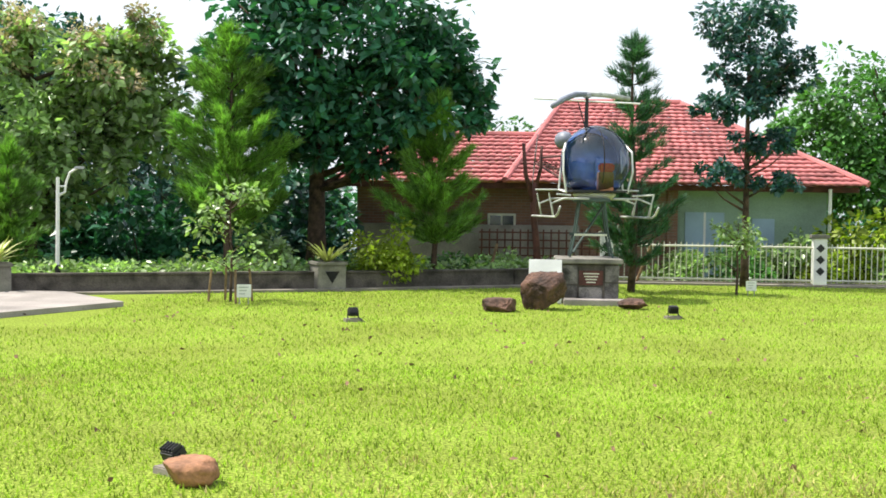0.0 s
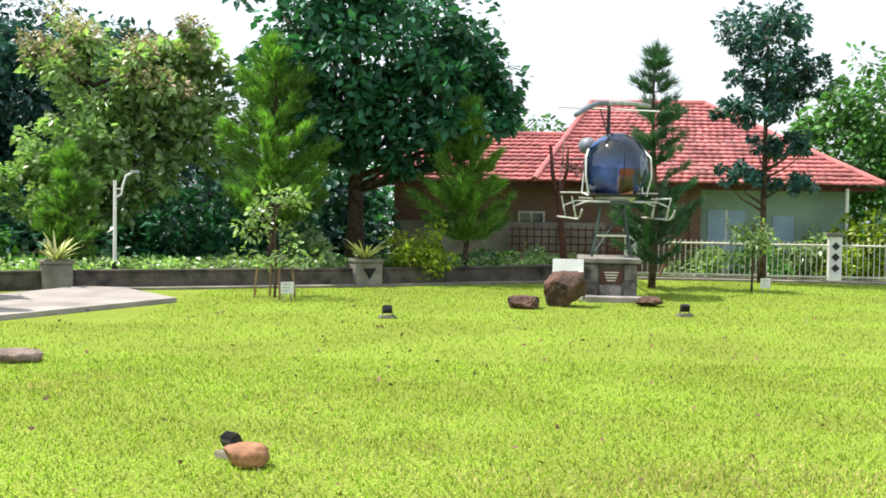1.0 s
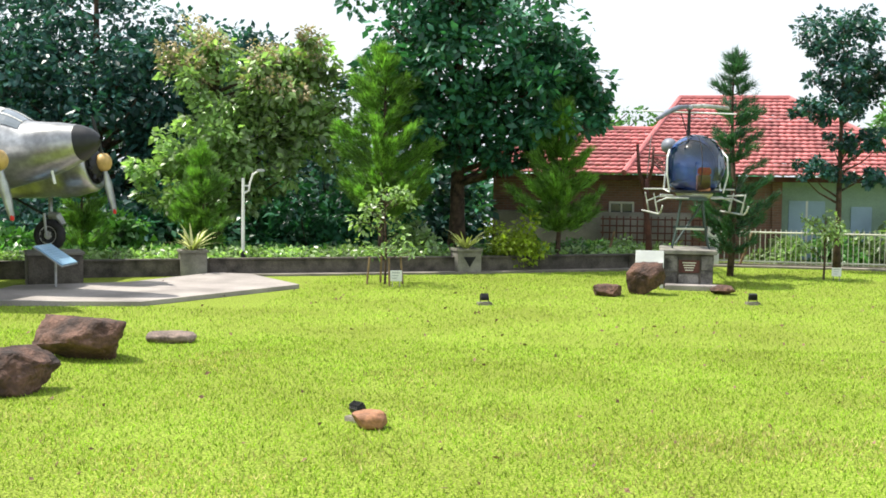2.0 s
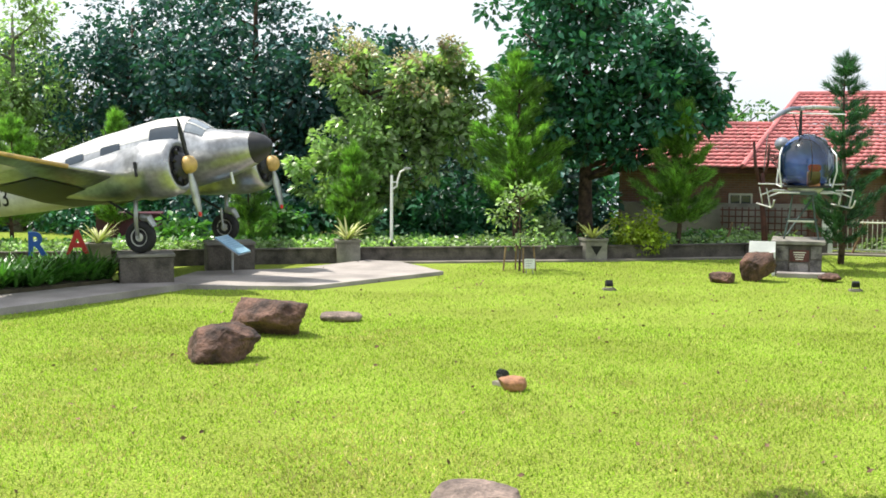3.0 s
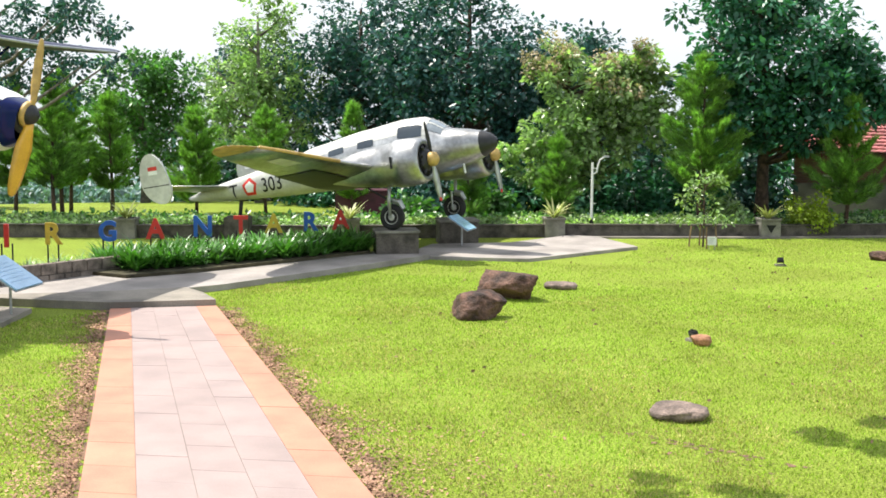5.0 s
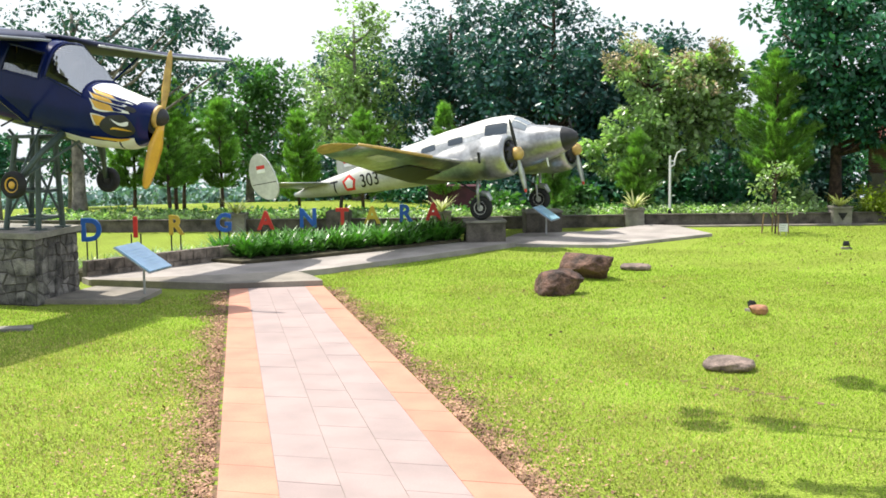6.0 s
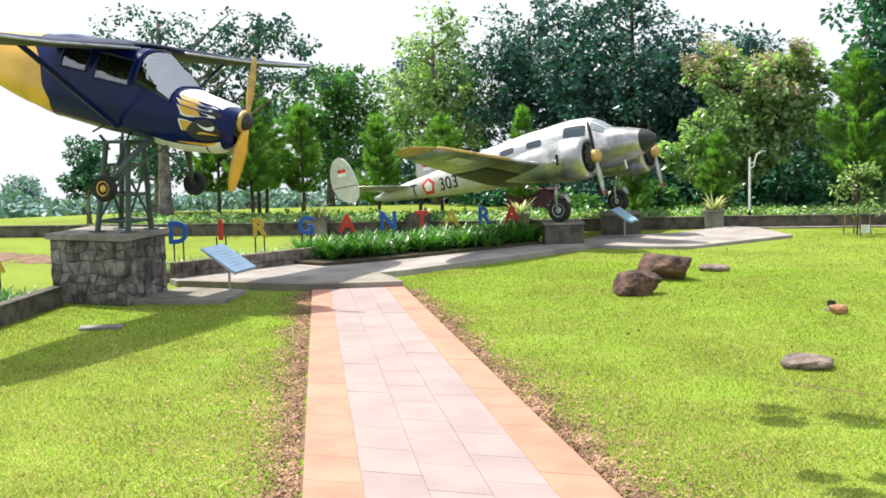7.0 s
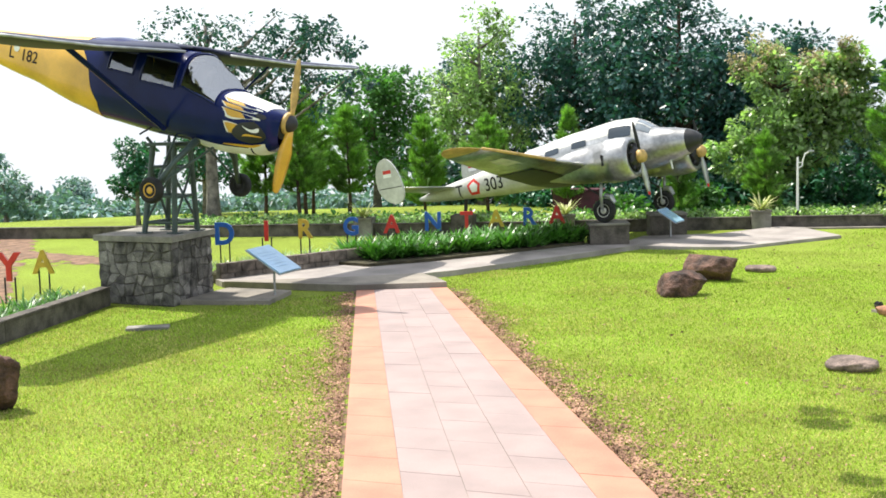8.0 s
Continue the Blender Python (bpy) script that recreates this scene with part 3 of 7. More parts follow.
def broad_tree(x, y, height, trunk_r, crown, leaf_size, clumps, per, material, bark, seed, label, category="tree", first=0.3, group="", extra=None):
    """crown: list of ellipsoids (dx, dy, z, rx, ry, rz) above the foot."""
    z0 = float(ground_z(x, y))
    leaf_size, per, clumps = leaf_size * 0.86, int(per * 1.12), int(clumps * 1.4)
    t = thing("tree", label, category, pose(x, y, z0), group)
    g = np.random.default_rng(seed)
    cs, rs = [], []
    vol = np.array([c[3] * c[4] * c[5] for c in crown]) ** 0.67
    share = vol / vol.sum()
    for c, f in zip(crown, share):
        k = max(3, int(round(clumps * f)))
        d = g.normal(0, 1, (k, 3))
        d /= np.linalg.norm(d, axis=1)[:, None]
        rad = g.uniform(0.48, 1.10, k)[:, None]
        cs.append(np.array(c[:3]) + d * rad * np.array(c[3:6]))
        rs.append(np.full(k, min(c[3:6]) * 0.27) * g.uniform(0.55, 1.4, k))
    cs, rs = np.concatenate(cs), np.concatenate(rs)
    bm = bmesh.new()
    top = max(c[2] + c[5] * 0.5 for c in crown)
    axis = [Vector((0.12 * noise.noise((seed, k, 0)) * k, 0.12 * noise.noise((seed, 0, k)) * k, -0.15 + (top + 0.15) * k / 6)) for k in range(7)]
    tube(bm, axis, [trunk_r * (1.25 if k == 0 else 1) * (1 - 0.13 * k) for k in range(7)], 10)
    pick = g.choice(len(cs), min(26, len(cs)), replace=False)
    for i in pick:
        c = Vector(cs[i])
        h = max(height * first * 0.8, min(top * 0.9, c.z - 0.5 * math.hypot(c.x, c.y) - 0.2))
        f = (h + 0.15) / (top + 0.15) * 6
        k = min(5, int(f))
        a = axis[k].lerp(axis[k + 1], f - k)
        mid = a.lerp(c, 0.55) + Vector((0, 0, -0.08 * (c - a).length))
        r0 = trunk_r * 0.38
        tube(bm, [a, a.lerp(mid, 0.5), mid, c], [r0, r0 * 0.75, r0 * 0.5, r0 * 0.2], 6)
    part("trunk", bm, bark, t, smooth=True)
    v, f = leaf_cloud(cs, rs, per, leaf_size, seed + 1)
    cr = mesh_np("crown", v, f, material)
    cr.parent = t
    if extra:
        m2, frac, size2, lab = extra
        k = max(4, int(len(cs) * frac))
        order = np.argsort(-(cs[:, 2] - 0.8 * cs[:, 1] + g.normal(0, 0.8, len(cs))))[:k]
        v, f = leaf_cloud(cs[order] + np.array([0, -0.1, 0.22]), np.full(k, 0.34) * g.uniform(0.7, 1.4, k), 110, size2, seed + 2)
        c2 = mesh_np("blossom", v, f, m2)
        c2.parent = t
        tagged(c2, lab, kind="stuff")
    return t


def pine(x, y, height, width, seed, label, material, bare=0.12, tufts=1.0, needle=0.24, group="pines behind the wall"):
    """A young pine: whorls of rising branches with tufts of long needles."""
    z0 = float(ground_z(x, y))
    t = thing("pine_tree", label, "pine tree", pose(x, y, z0), group)
    g = np.random.default_rng(seed)
    bm = bmesh.new()
    r0 = 0.035 + height * 0.010
    tube(bm, [(0.05 * math.sin(k + seed), 0.05 * math.cos(k * 1.3 + seed), -0.1 + (height + 0.05) * k / 6) for k in range(7)], [r0 * (1 - 0.14 * k) for k in range(7)], 8)
    tips, dirs = [], []
    levels = int(height / 0.30)
    for i in range(levels):
        f = bare + (1 - bare) * (i + g.uniform(-0.3, 0.3)) / levels
        z = f * height
        reach = width / 2 * (min(1, (1 - f) ** 0.8 * 1.2)) * (0.72 + 0.28 * min(1, (f - bare) / 0.15 + 0.3)) * g.uniform(0.72, 1.15) + 0.05
        for k in range(int(g.integers(5, 8))):
            a = g.uniform(0, 2 * math.pi)
            ln = reach * g.uniform(0.6, 1.12)
            d = np.array([math.cos(a), math.sin(a), 0])
            b0 = np.array([0, 0, z])
            p = [b0 + d * ln * u + np.array([0, 0, ln * (0.12 * u + 0.38 * u * u)]) for u in (0, 0.4, 0.75, 1.0)]
            tube(bm, [tuple(q) for q in p], [0.018, 0.014, 0.009, 0.005], 4, False)
            for u in np.linspace(0.28, 1.0, max(3, int(ln / 0.13))):
                tips.append(b0 + d * ln * u + np.array([0, 0, ln * (0.12 * u + 0.38 * u * u)]) + g.normal(0, 0.03, 3))
                dirs.append(d * 0.75 + np.array([0, 0, 0.75]))
    for k in range(8):
        tips.append(np.array([0, 0, height * (0.9 + 0.1 * k / 8)]))
        dirs.append(np.array([0, 0, 1.0]))
    part("trunk", bm, M_BARK, t, smooth=True)
    tips, dirs = np.array(tips), np.array(dirs)
    per = int(56 * tufts)
    idx = np.repeat(np.arange(len(tips)), per)
    n = len(idx)
    w = dirs[idx] / np.linalg.norm(dirs[idx], axis=1)[:, None] * 1.1 + g.normal(0, 0.42, (n, 3))
    w /= np.linalg.norm(w, axis=1)[:, None]
    ln = needle * g.uniform(0.6, 1.3, n)[:, None]
    side = np.cross(w, g.normal(0, 1, (n, 3)))
    side /= np.linalg.norm(side, axis=1)[:, None]
    p = tips[idx] + g.normal(0, 0.035, (n, 3))
    wd = 0.011
    verts = np.stack([p - side * wd, p + side * wd, p + w * ln], 1).reshape(-1, 3)
    faces = np.arange(3 * n).reshape(-1, 3)
    cr = mesh_np("crown", verts, faces, material)
    cr.parent = t
    return t


def shrub(x, y, rx, rz, size, clumps, per, material, seed, label, z=0.0, name="shrub", category="shrub", ry=None):
    z0 = float(ground_z(x, y)) + z
    t = thing(name, label, category, pose(x, y, z0))
    g = np.random.default_rng(seed)
    d = g.normal(0, 1, (clumps, 3))
    d[:, 2] = np.abs(d[:, 2])
    d /= np.linalg.norm(d, axis=1)[:, None]
    cs = d * g.uniform(0.3, 0.95, clumps)[:, None] * np.array([rx, ry or rx, rz]) + np.array([0, 0, rz * 0.12])
    for c in cs[:: max(1, clumps // 10)]:
        part("stem", tubem([(0, 0, -0.05), tuple(np.array(c) * (0.5, 0.5, 0.4)), tuple(c)], [0.03, 0.02, 0.008], 5), M_BARK, t)
    v, f = leaf_cloud(cs, np.full(clumps, min(rx, rz) * 0.3), per, size, seed + 1)
    cr = mesh_np("foliage", v, f, material)
    cr.parent = t
    return t


broad_tree(-3.0, 30.6, 9.0, 0.24, [(0.6, 0, 5.9, 2.5, 2.2, 2.2), (1.9, -0.4, 4.6, 1.9, 1.6, 1.5), (-0.6, 0, 7.6, 2.2, 2, 1.6), (2.8, 0, 5.4, 1.3, 1.3, 1.2), (-0.3, -0.6, 3.8, 1.5, 1.4, 1.0), (1.3, -0.6, 3.4, 1.5, 1.2, 0.8), (-1.5, 0, 4.6, 1.3, 1.2, 1.3), (3.4, -0.2, 4.2, 0.9, 0.9, 0.6)], 0.22, 230, 50, M_LF_DARK, M_BARK, 21,
           "large dark green broad-leaved tree with a straight brown trunk")
broad_tree(-9.6, 30.0, 6.5, 0.16, [(0.6, 0, 4.6, 1.8, 1.6, 1.4), (1.7, 0, 4.5, 1.2, 1.2, 1.2), (-0.3, -0.3, 3.0, 1.3, 1.3, 1.3), (1.0, -0.3, 2.8, 1.5, 1.3, 1.2), (0.3, -0.6, 1.9, 1.6, 1.0, 0.8), (-1.5, -0.2, 2.3, 0.9, 0.9, 0.8), (-0.5, 0, 5.6, 0.8, 0.8, 0.6), (2.4, 0, 5.7, 0.9, 0.8, 0.5), (2.9, 0.2, 4.5, 1.1, 1.1, 1.3), (2.4, 0.2, 3.0, 1.2, 1.0, 1.0)], 0.20, 170, 44, M_LF_LIGHT, M_BARK, 22,
           "broad-leaved tree with large light leaves and brown flower clusters", extra=(M_LF_BROWN, 0.11, 0.085, "dry brown flower clusters"))
broad_tree(-14.8, 34.5, 9.0, 0.25, [(0, 0, 6.0, 3.2, 2.6, 2.4), (2.2, 0, 5.0, 2.2, 2, 2.2), (-2.2, 0, 5.2, 2.0, 2, 2.0), (0.2, -1, 3.4, 2.8, 1.8, 1.5), (3.0, -0.6, 3.0, 1.8, 1.5, 1.6), (3.9, 0, 5.7, 1.6, 1.5, 1.2), (-0.4, 0, 8.0, 1.6, 1.6, 1.1)], 0.21, 190, 52, M_LF_DEEP, M_BARK, 23,
           "tall dense dark blue-green tree behind the aircraft")
broad_tree(-20.3, 36.5, 9.5, 0.25, [(0.6, 0, 7.0, 2.5, 2.4, 2.4), (-1.0, 0, 5.4, 2.6, 2, 2.0), (1.8, -0.5, 5.2, 2.0, 2, 1.8), (0, -0.6, 3.6, 2.8, 1.8, 1.5)], 0.20, 150, 50, M_LF_DEEP, M_BARK, 24,
           "tall dark green tree behind the aircraft")
broad_tree(-24.9, 36.0, 9.0, 0.2, [(0.3, 0, 6.9, 1.5, 1.6, 2.5), (-1.0, 0, 4.9, 1.9, 1.7, 1.7), (1.3, 0, 4.6, 1.9, 1.7, 1.8), (0, -0.5, 3.2, 2.4, 1.7, 1.3)], 0.17, 130, 50, M_LF_LIGHT, M_BARK_GREY, 25,
           "tall light green tree with loose upright branches")
broad_tree(-31.0, 36.5, 8.4, 0.2, [(0, 0, 4.8, 2.6, 2, 1.9), (-1.4, 0, 3.4, 2.1, 2, 1.6), (1.5, 0.3, 5.2, 1.8, 1.5, 1.4), (0.4, 0.2, 6.0, 1.4, 1.4, 1.0), (0.3, -0.5, 2.2, 2.4, 1.5, 1.2)], 0.19, 160, 45, M_LF_MID, M_BARK_GREY, 26,
           "rounded mid-green tree at the edge of the field")
broad_tree(-28.0, 20.5, 8.6, 0.28, [(-0.6, 0, 6.8, 2.3, 1.8, 1.4), (1.7, 0, 6.6, 1.9, 1.5, 1.3), (-2.6, 0.3, 6.1, 1.3, 1.4, 0.9), (3.2, 0, 5.7, 1.6, 1.4, 1.2), (4.3, 0, 5.0, 1.1, 1.1, 1.0), (2.4, 0, 4.6, 1.0, 1.0, 0.7), (5.5, 0, 6.3, 1.3, 1.2, 0.9), (4.2, 0, 7.0, 1.4, 1.2, 0.8), (6.3, 0, 5.2, 0.9, 0.9, 0.6)], 0.15, 150, 26, M_LF_DEEP, M_BARK_GREY, 27,
           "tall tree with a grey trunk and a thin open crown", first=0.45)
broad_tree(7.2, 30.6, 7.3, 0.10, [(0.0, 0, 6.2, 1.05, 1.0, 0.75), (0.25, 0, 5.2, 1.2, 1.1, 0.6), (-0.25, 0, 4.4, 1.0, 1.0, 0.45), (0.3, 0, 3.5, 1.0, 0.9, 0.30), (-0.5, 0, 2.7, 0.8, 0.7, 0.25), (0.7, 0, 2.5, 0.6, 0.6, 0.25)], 0.13, 130, 40, M_LF_DEEP, M_BARK, 28,
           "slim tree with tiers of dark leaves beside the gate", first=0.3)
broad_tree(14.5, 42.0, 7.5, 0.25, [(0, 0, 5.2, 3.0, 2.5, 2.0), (-2.2, 0, 4.0, 2.4, 2, 1.9), (2.5, 0, 4.2, 2.4, 2, 2.0), (0, -1, 2.6, 3.0, 1.6, 1.5)], 0.20, 260, 48, M_LF_MID, M_BARK, 29,
           "broad mid-green tree behind the house")
broad_tree(0.5, 45.0, 6.0, 0.2, [(0, 0, 3.8, 2.5, 2, 1.6)], 0.2, 40, 40, M_LF_MID, M_BARK, 30, "green tree far behind the house")
# unseen tree, added and placed so its boughs cast shade on the lawn
broad_tree(3.6, 0.3, 11.0, 0.26, [(-8.3, 0.3, 7.9, 0.8, 0.6, 0.4), (-7.0, 3.2, 7.9, 0.8, 0.6, 0.4), (-5.9, 4.5, 8.0, 1.0, 0.6, 0.4), (-7.0, -2.5, 7.9, 0.8, 0.5, 0.4), (-5.4, -2.1, 7.9, 1.0, 0.6, 0.4), (-3.0, 1.5, 9.0, 2.6, 2.2, 0.9), (0, 0, 9.6, 2.6, 2.6, 1.3)], 0.20, 120, 34, M_LF_MID, M_BARK, 38,
           "unseen spreading tree with boughs placed to shade the lawn", first=0.76)
pine(-4.75, 28.6, 5.75, 3.5, 41, "young bright green pine behind the low wall", M_LF_PINE, 0.22)
pine(-0.15, 29.3, 4.35, 2.6, 42, "small bright green pine behind the low wall", M_LF_PINE, 0.22)
pine(-9.3, 27.6, 3.1, 1.7, 43, "small green pine behind the planter", M_LF_PINE, 0.16)
pine(4.15, 28.2, 5.6, 2.1, 44, "slender dark pine beside the helicopter", M_LF_PINEDK, 0.12, 0.5)
shrub(-1.25, 28.7, 1.0, 1.35, 0.085, 40, 70, M_LF_YEL, 51, "rounded yellow-green shrub behind the low wall", 0.1)
shrub(-4.0, 29.2, 0.9, 1.2, 0.12, 22, 50, M_LF_LIGHT, 52, "leafy green shrub behind the low wall", 0.1)


# ---- shaped bodies ----
def section(profile, x):
    """Interpolated (zc, half width, height up, height down) at x; profile runs from nose to tail."""
    xs = [p[0] for p in profile]
    for a, b in zip(profile, profile[1:]):
        if a[0] >= x >= b[0]:
            f = (a[0] - x) / (a[0] - b[0])
            f = f * f * (3 - 2 * f) * 0.35 + f * 0.65
            return [p + (q - p) * f for p, q in zip(a[1:], b[1:])]
    return list(profile[0][1:]) if x > xs[0] else list(profile[-1][1:])


def skin(profile, x, ang, power=2.3, off=0.0):
    """A point on the skin; ang 0 is the top, positive towards +y (left), in degrees."""
    zc, hw, ht, hb = section(profile, x)
    s, c = math.sin(radians(ang)), math.cos(radians(ang))
    e = 2 / power
    y = math.copysign(abs(s) ** e, s) * (hw + off)
    z = math.copysign(abs(c) ** e, c) * ((ht if c > 0 else hb) + off)
    return Vector((x, y, zc + z))


def body_faces(bm, profile, xs, seg=36, power=2.3, keep=None, off=0.0):
    rings = {}

    def vert(i, k):
        if (i, k) not in rings:
            rings[i, k] = bm.verts.new(skin(profile, xs[i], 360 * k / seg, power, off))
        return rings[i, k]
    for i in range(len(xs) - 1):
        for k in range(seg):
            ang = 360 * (k + 0.5) / seg
            if keep is None or keep((xs[i] + xs[i + 1]) / 2, ang if ang <= 180 else ang - 360):
                k2 = (k + 1) % seg
                bm.faces.new((vert(i, k), vert(i, k2), vert(i + 1, k2), vert(i + 1, k)))
    bmesh.ops.recalc_face_normals(bm, faces=bm.faces[:])


def patch(profile, x0, x1, a0, a1, off=0.012, power=2.3, n=6, skew=0.0, round_=0.0, taper=0.0, bend=0.0):
    """A panel that lies on the skin; x runs aft, ang from a0 to a1; skew shifts its lower edge along x."""
    bm = bmesh.new()
    grid = []
    for i in range(n + 1):
        row = []
        for k in range(n + 1):
            u, v = i / n, k / n
            if round_:
                du = (abs(2 * u - 1)) ** 4 * round_
                v = v + (0.5 - v) * du
            if taper:
                v = 0.5 + (v - 0.5) * (1 - taper * u)
            v = v + bend * u * (1 - u) * 4
            x = x0 + (x1 - x0) * u + skew * v
            row.append(bm.verts.new(skin(profile, x, a0 + (a1 - a0) * v, power, off)))
        grid.append(row)
    for i in range(n):
        for k in range(n):
            bm.faces.new((grid[i][k], grid[i + 1][k], grid[i + 1][k + 1], grid[i][k + 1]))
    bmesh.ops.recalc_face_normals(bm, faces=bm.faces[:])
    return bm


def wing(stations, seg=18, drop=0.0):
    """stations: (y, leading x, chord, z, thickness). A closed aerofoil skin."""
    bm = bmesh.new()
    rings = []
    for y, lead, chord, z, thick in stations:
        ring = []
        for k in range(seg):
            a = 2 * math.pi * k / seg
            u = (1 - math.cos(a)) / 2
            h = thick * chord * 0.5 * math.sin(a) * (1 - 0.35 * u) * (1.15 if a < math.pi else 0.75)
            ring.append(bm.verts.new((lead - chord * u, y, z + h - drop * chord * u)))
        rings.append(ring)
    for a, b in zip(rings, rings[1:]):
        for k in range(seg):
            bm.faces.new((a[k], a[(k + 1) % seg], b[(k + 1) % seg], b[k]))
    bm.faces.new(rings[0])
    bm.faces.new(rings[-1])
    bmesh.ops.recalc_face_normals(bm, faces=bm.faces[:])
    return bm


def under_wing(stations, y0, y1, u0, u1, drop, n=8, off=0.012):
    """A panel that lies against the lower skin of a wing."""
    bm = bmesh.new()
    grid = []
    for i in range(n + 1):
        y = y0 + (y1 - y0) * i / n
        a, b = [(p, q) for p, q in zip(stations, stations[1:]) if p[0] <= y <= q[0] + 1e-6][0]
        _, lead, chord, z, thick = lerp(a, b, (y - a[0]) / (b[0] - a[0]))
        row = []
        for k in range(n + 1):
            u = u0 + (u1 - u0) * k / n
            h = -thick * chord * 0.5 * 2 * math.sqrt(max(0, u * (1 - u))) * (1 - 0.35 * u) * 0.75
            row.append(bm.verts.new((lead - chord * u, y, z + h - drop * chord * u - off)))
        grid.append(row)
    for i in range(n):
        for k in range(n):
            bm.faces.new((grid[i][k], grid[i + 1][k], grid[i + 1][k + 1], grid[i][k + 1]))
    bmesh.ops.recalc_face_normals(bm, faces=bm.faces[:])
    return bm


def mirror_y(bm):
    bmesh.ops.scale(bm, vec=(1, -1, 1), verts=bm.verts[:])
    bmesh.ops.reverse_faces(bm, faces=bm.faces[:])
    return bm


def lathe(points, axis="x", seg=24, at=(0, 0, 0)):
    """A turned form: points are (along, radius)."""
    bm = bmesh.new()
    rings = []
    for a, r in points:
        ring = []
        for k in range(seg):
            c, s = math.cos(2 * math.pi * k / seg) * max(r, 1e-4), math.sin(2 * math.pi * k / seg) * max(r, 1e-4)
            p = {"x": (a, c, s), "y": (c, a, s), "z": (c, s, a)}[axis]
            ring.append(bm.verts.new(Vector(p) + Vector(at)))
        rings.append(ring)
    for p, q in zip(rings, rings[1:]):
        for k in range(seg):
            bm.faces.new((p[k], p[(k + 1) % seg], q[(k + 1) % seg], q[k]))
    bm.faces.new(rings[0])
    bm.faces.new(rings[-1])
    bmesh.ops.recalc_face_normals(bm, faces=bm.faces[:])
    return bm


def tyre(radius, width, at):
    w, r = width / 2, radius
    return lathe([(-w * 0.6, r * 0.52), (-w, r * 0.66), (-w, r * 0.86), (-w * 0.55, r * 0.98), (0, r), (w * 0.55, r * 0.98), (w, r * 0.86), (w, r * 0.66), (w * 0.6, r * 0.52)], "y", 28, at)


def hub(radius, width, at):
    w, r = width / 2, radius
    return lathe([(-w * 0.75, r * 0.12), (-w * 0.72, r * 0.22), (-w * 0.5, r * 0.28), (-w * 0.55, r * 0.5), (-w * 0.7, r * 0.56), (w * 0.7, r * 0.56), (w * 0.55, r * 0.5), (w * 0.5, r * 0.28), (w * 0.72, r * 0.22), (w * 0.75, r * 0.12)], "y", 24, at)


def blade(root, tip, width, thick, twist=0.0, face=(1, 0, 0)):
    """A propeller blade from root to tip."""
    root, tip = Vector(root), Vector(tip)
    way = (tip - root).normalized()
    fwd = Vector(face)
    fwd = (fwd - way * fwd.dot(way)).normalized()
    side = way.cross(fwd)
    bm = bmesh.new()
    rings = []
    for k, (f, w) in enumerate(((0, 0.45), (0.12, 0.6), (0.35, 1.0), (0.65, 0.95), (0.88, 0.75), (0.97, 0.5), (1.0, 0.2))):
        a = radians(twist) * (1 - 0.5 * f)
        s = side * math.cos(a) + fwd * math.sin(a)
        n = fwd * math.cos(a) - side * math.sin(a)
        p = root.lerp(tip, f)
        rings.append([bm.verts.new(p + s * (width / 2 * w * cx) + n * (thick / 2 * (1.3 - f) * cy)) for cx, cy in ((-1, 0), (-0.5, 0.9), (0.3, 1), (1, 0), (0.3, -1), (-0.5, -0.9))])
    for p, q in zip(rings, rings[1:]):
        for k in range(6):
            bm.faces.new((p[k], p[(k + 1) % 6], q[(k + 1) % 6], q[k]))
    bm.faces.new(rings[0])
    bm.faces.new(rings[-1])
    bmesh.ops.recalc_face_normals(bm, faces=bm.faces[:])
    return bm


def lettering(text, size, depth, material, m, name, parent=None, label="", bold=0.0, narrow=1.0, wrap=None):
    """Writing as a mesh; it stands in its own x-z plane before m is applied."""
    cu = bpy.data.curves.new(name, "FONT")
    cu.body, cu.size, cu.extrude, cu.offset = text, size, depth / 2, bold
    cu.align_x, cu.align_y = "CENTER", "BOTTOM_BASELINE"
    cu.resolution_u = 4
    tmp = bpy.data.objects.new(name, cu)
    scene.collection.objects.link(tmp)
    bpy.context.view_layer.update()
    me = bpy.data.meshes.new_from_object(tmp.evaluated_get(bpy.context.evaluated_depsgraph_get()))
    bpy.data.objects.remove(tmp)
    bpy.data.curves.remove(cu)
    me.transform(m @ pose(0, 0, 0, 90) @ Matrix.Diagonal((narrow, 1, 1, 1)))
    if wrap:
        bm = bmesh.new()
        bm.from_mesh(me)
        bmesh.ops.triangulate(bm, faces=bm.faces[:])
        bmesh.ops.subdivide_edges(bm, edges=bm.edges[:], cuts=5, use_grid_fill=True)
        bm.to_mesh(me)
        bm.free()
        for v in me.vertices:
            v.co = wrap(v.co)
    me.materials.clear()
    me.materials.append(material)
    me.name = name
    ob = new(name, me)
    if parent:
        ob.parent = parent
    return tagged(ob, label)


def wrapped(profile, side, power, off=0.012):
    """Lays a flat marking against the skin of a body."""
    def move(co):
        zc, hw, ht, hb = section(profile, co.x)
        z = co.z - zc
        f = min(0.98, abs(z / (ht if z > 0 else hb)))
        return Vector((co.x, side * (hw * (1 - f ** power) ** (1 / power) + off), co.z))
    return move


M_SCREEN = mat("cabin_glass", (0.16, 0.19, 0.21), 0.06, vary=0.15, scale=1.5, bump=0, spec=1.0, coat=0.6)


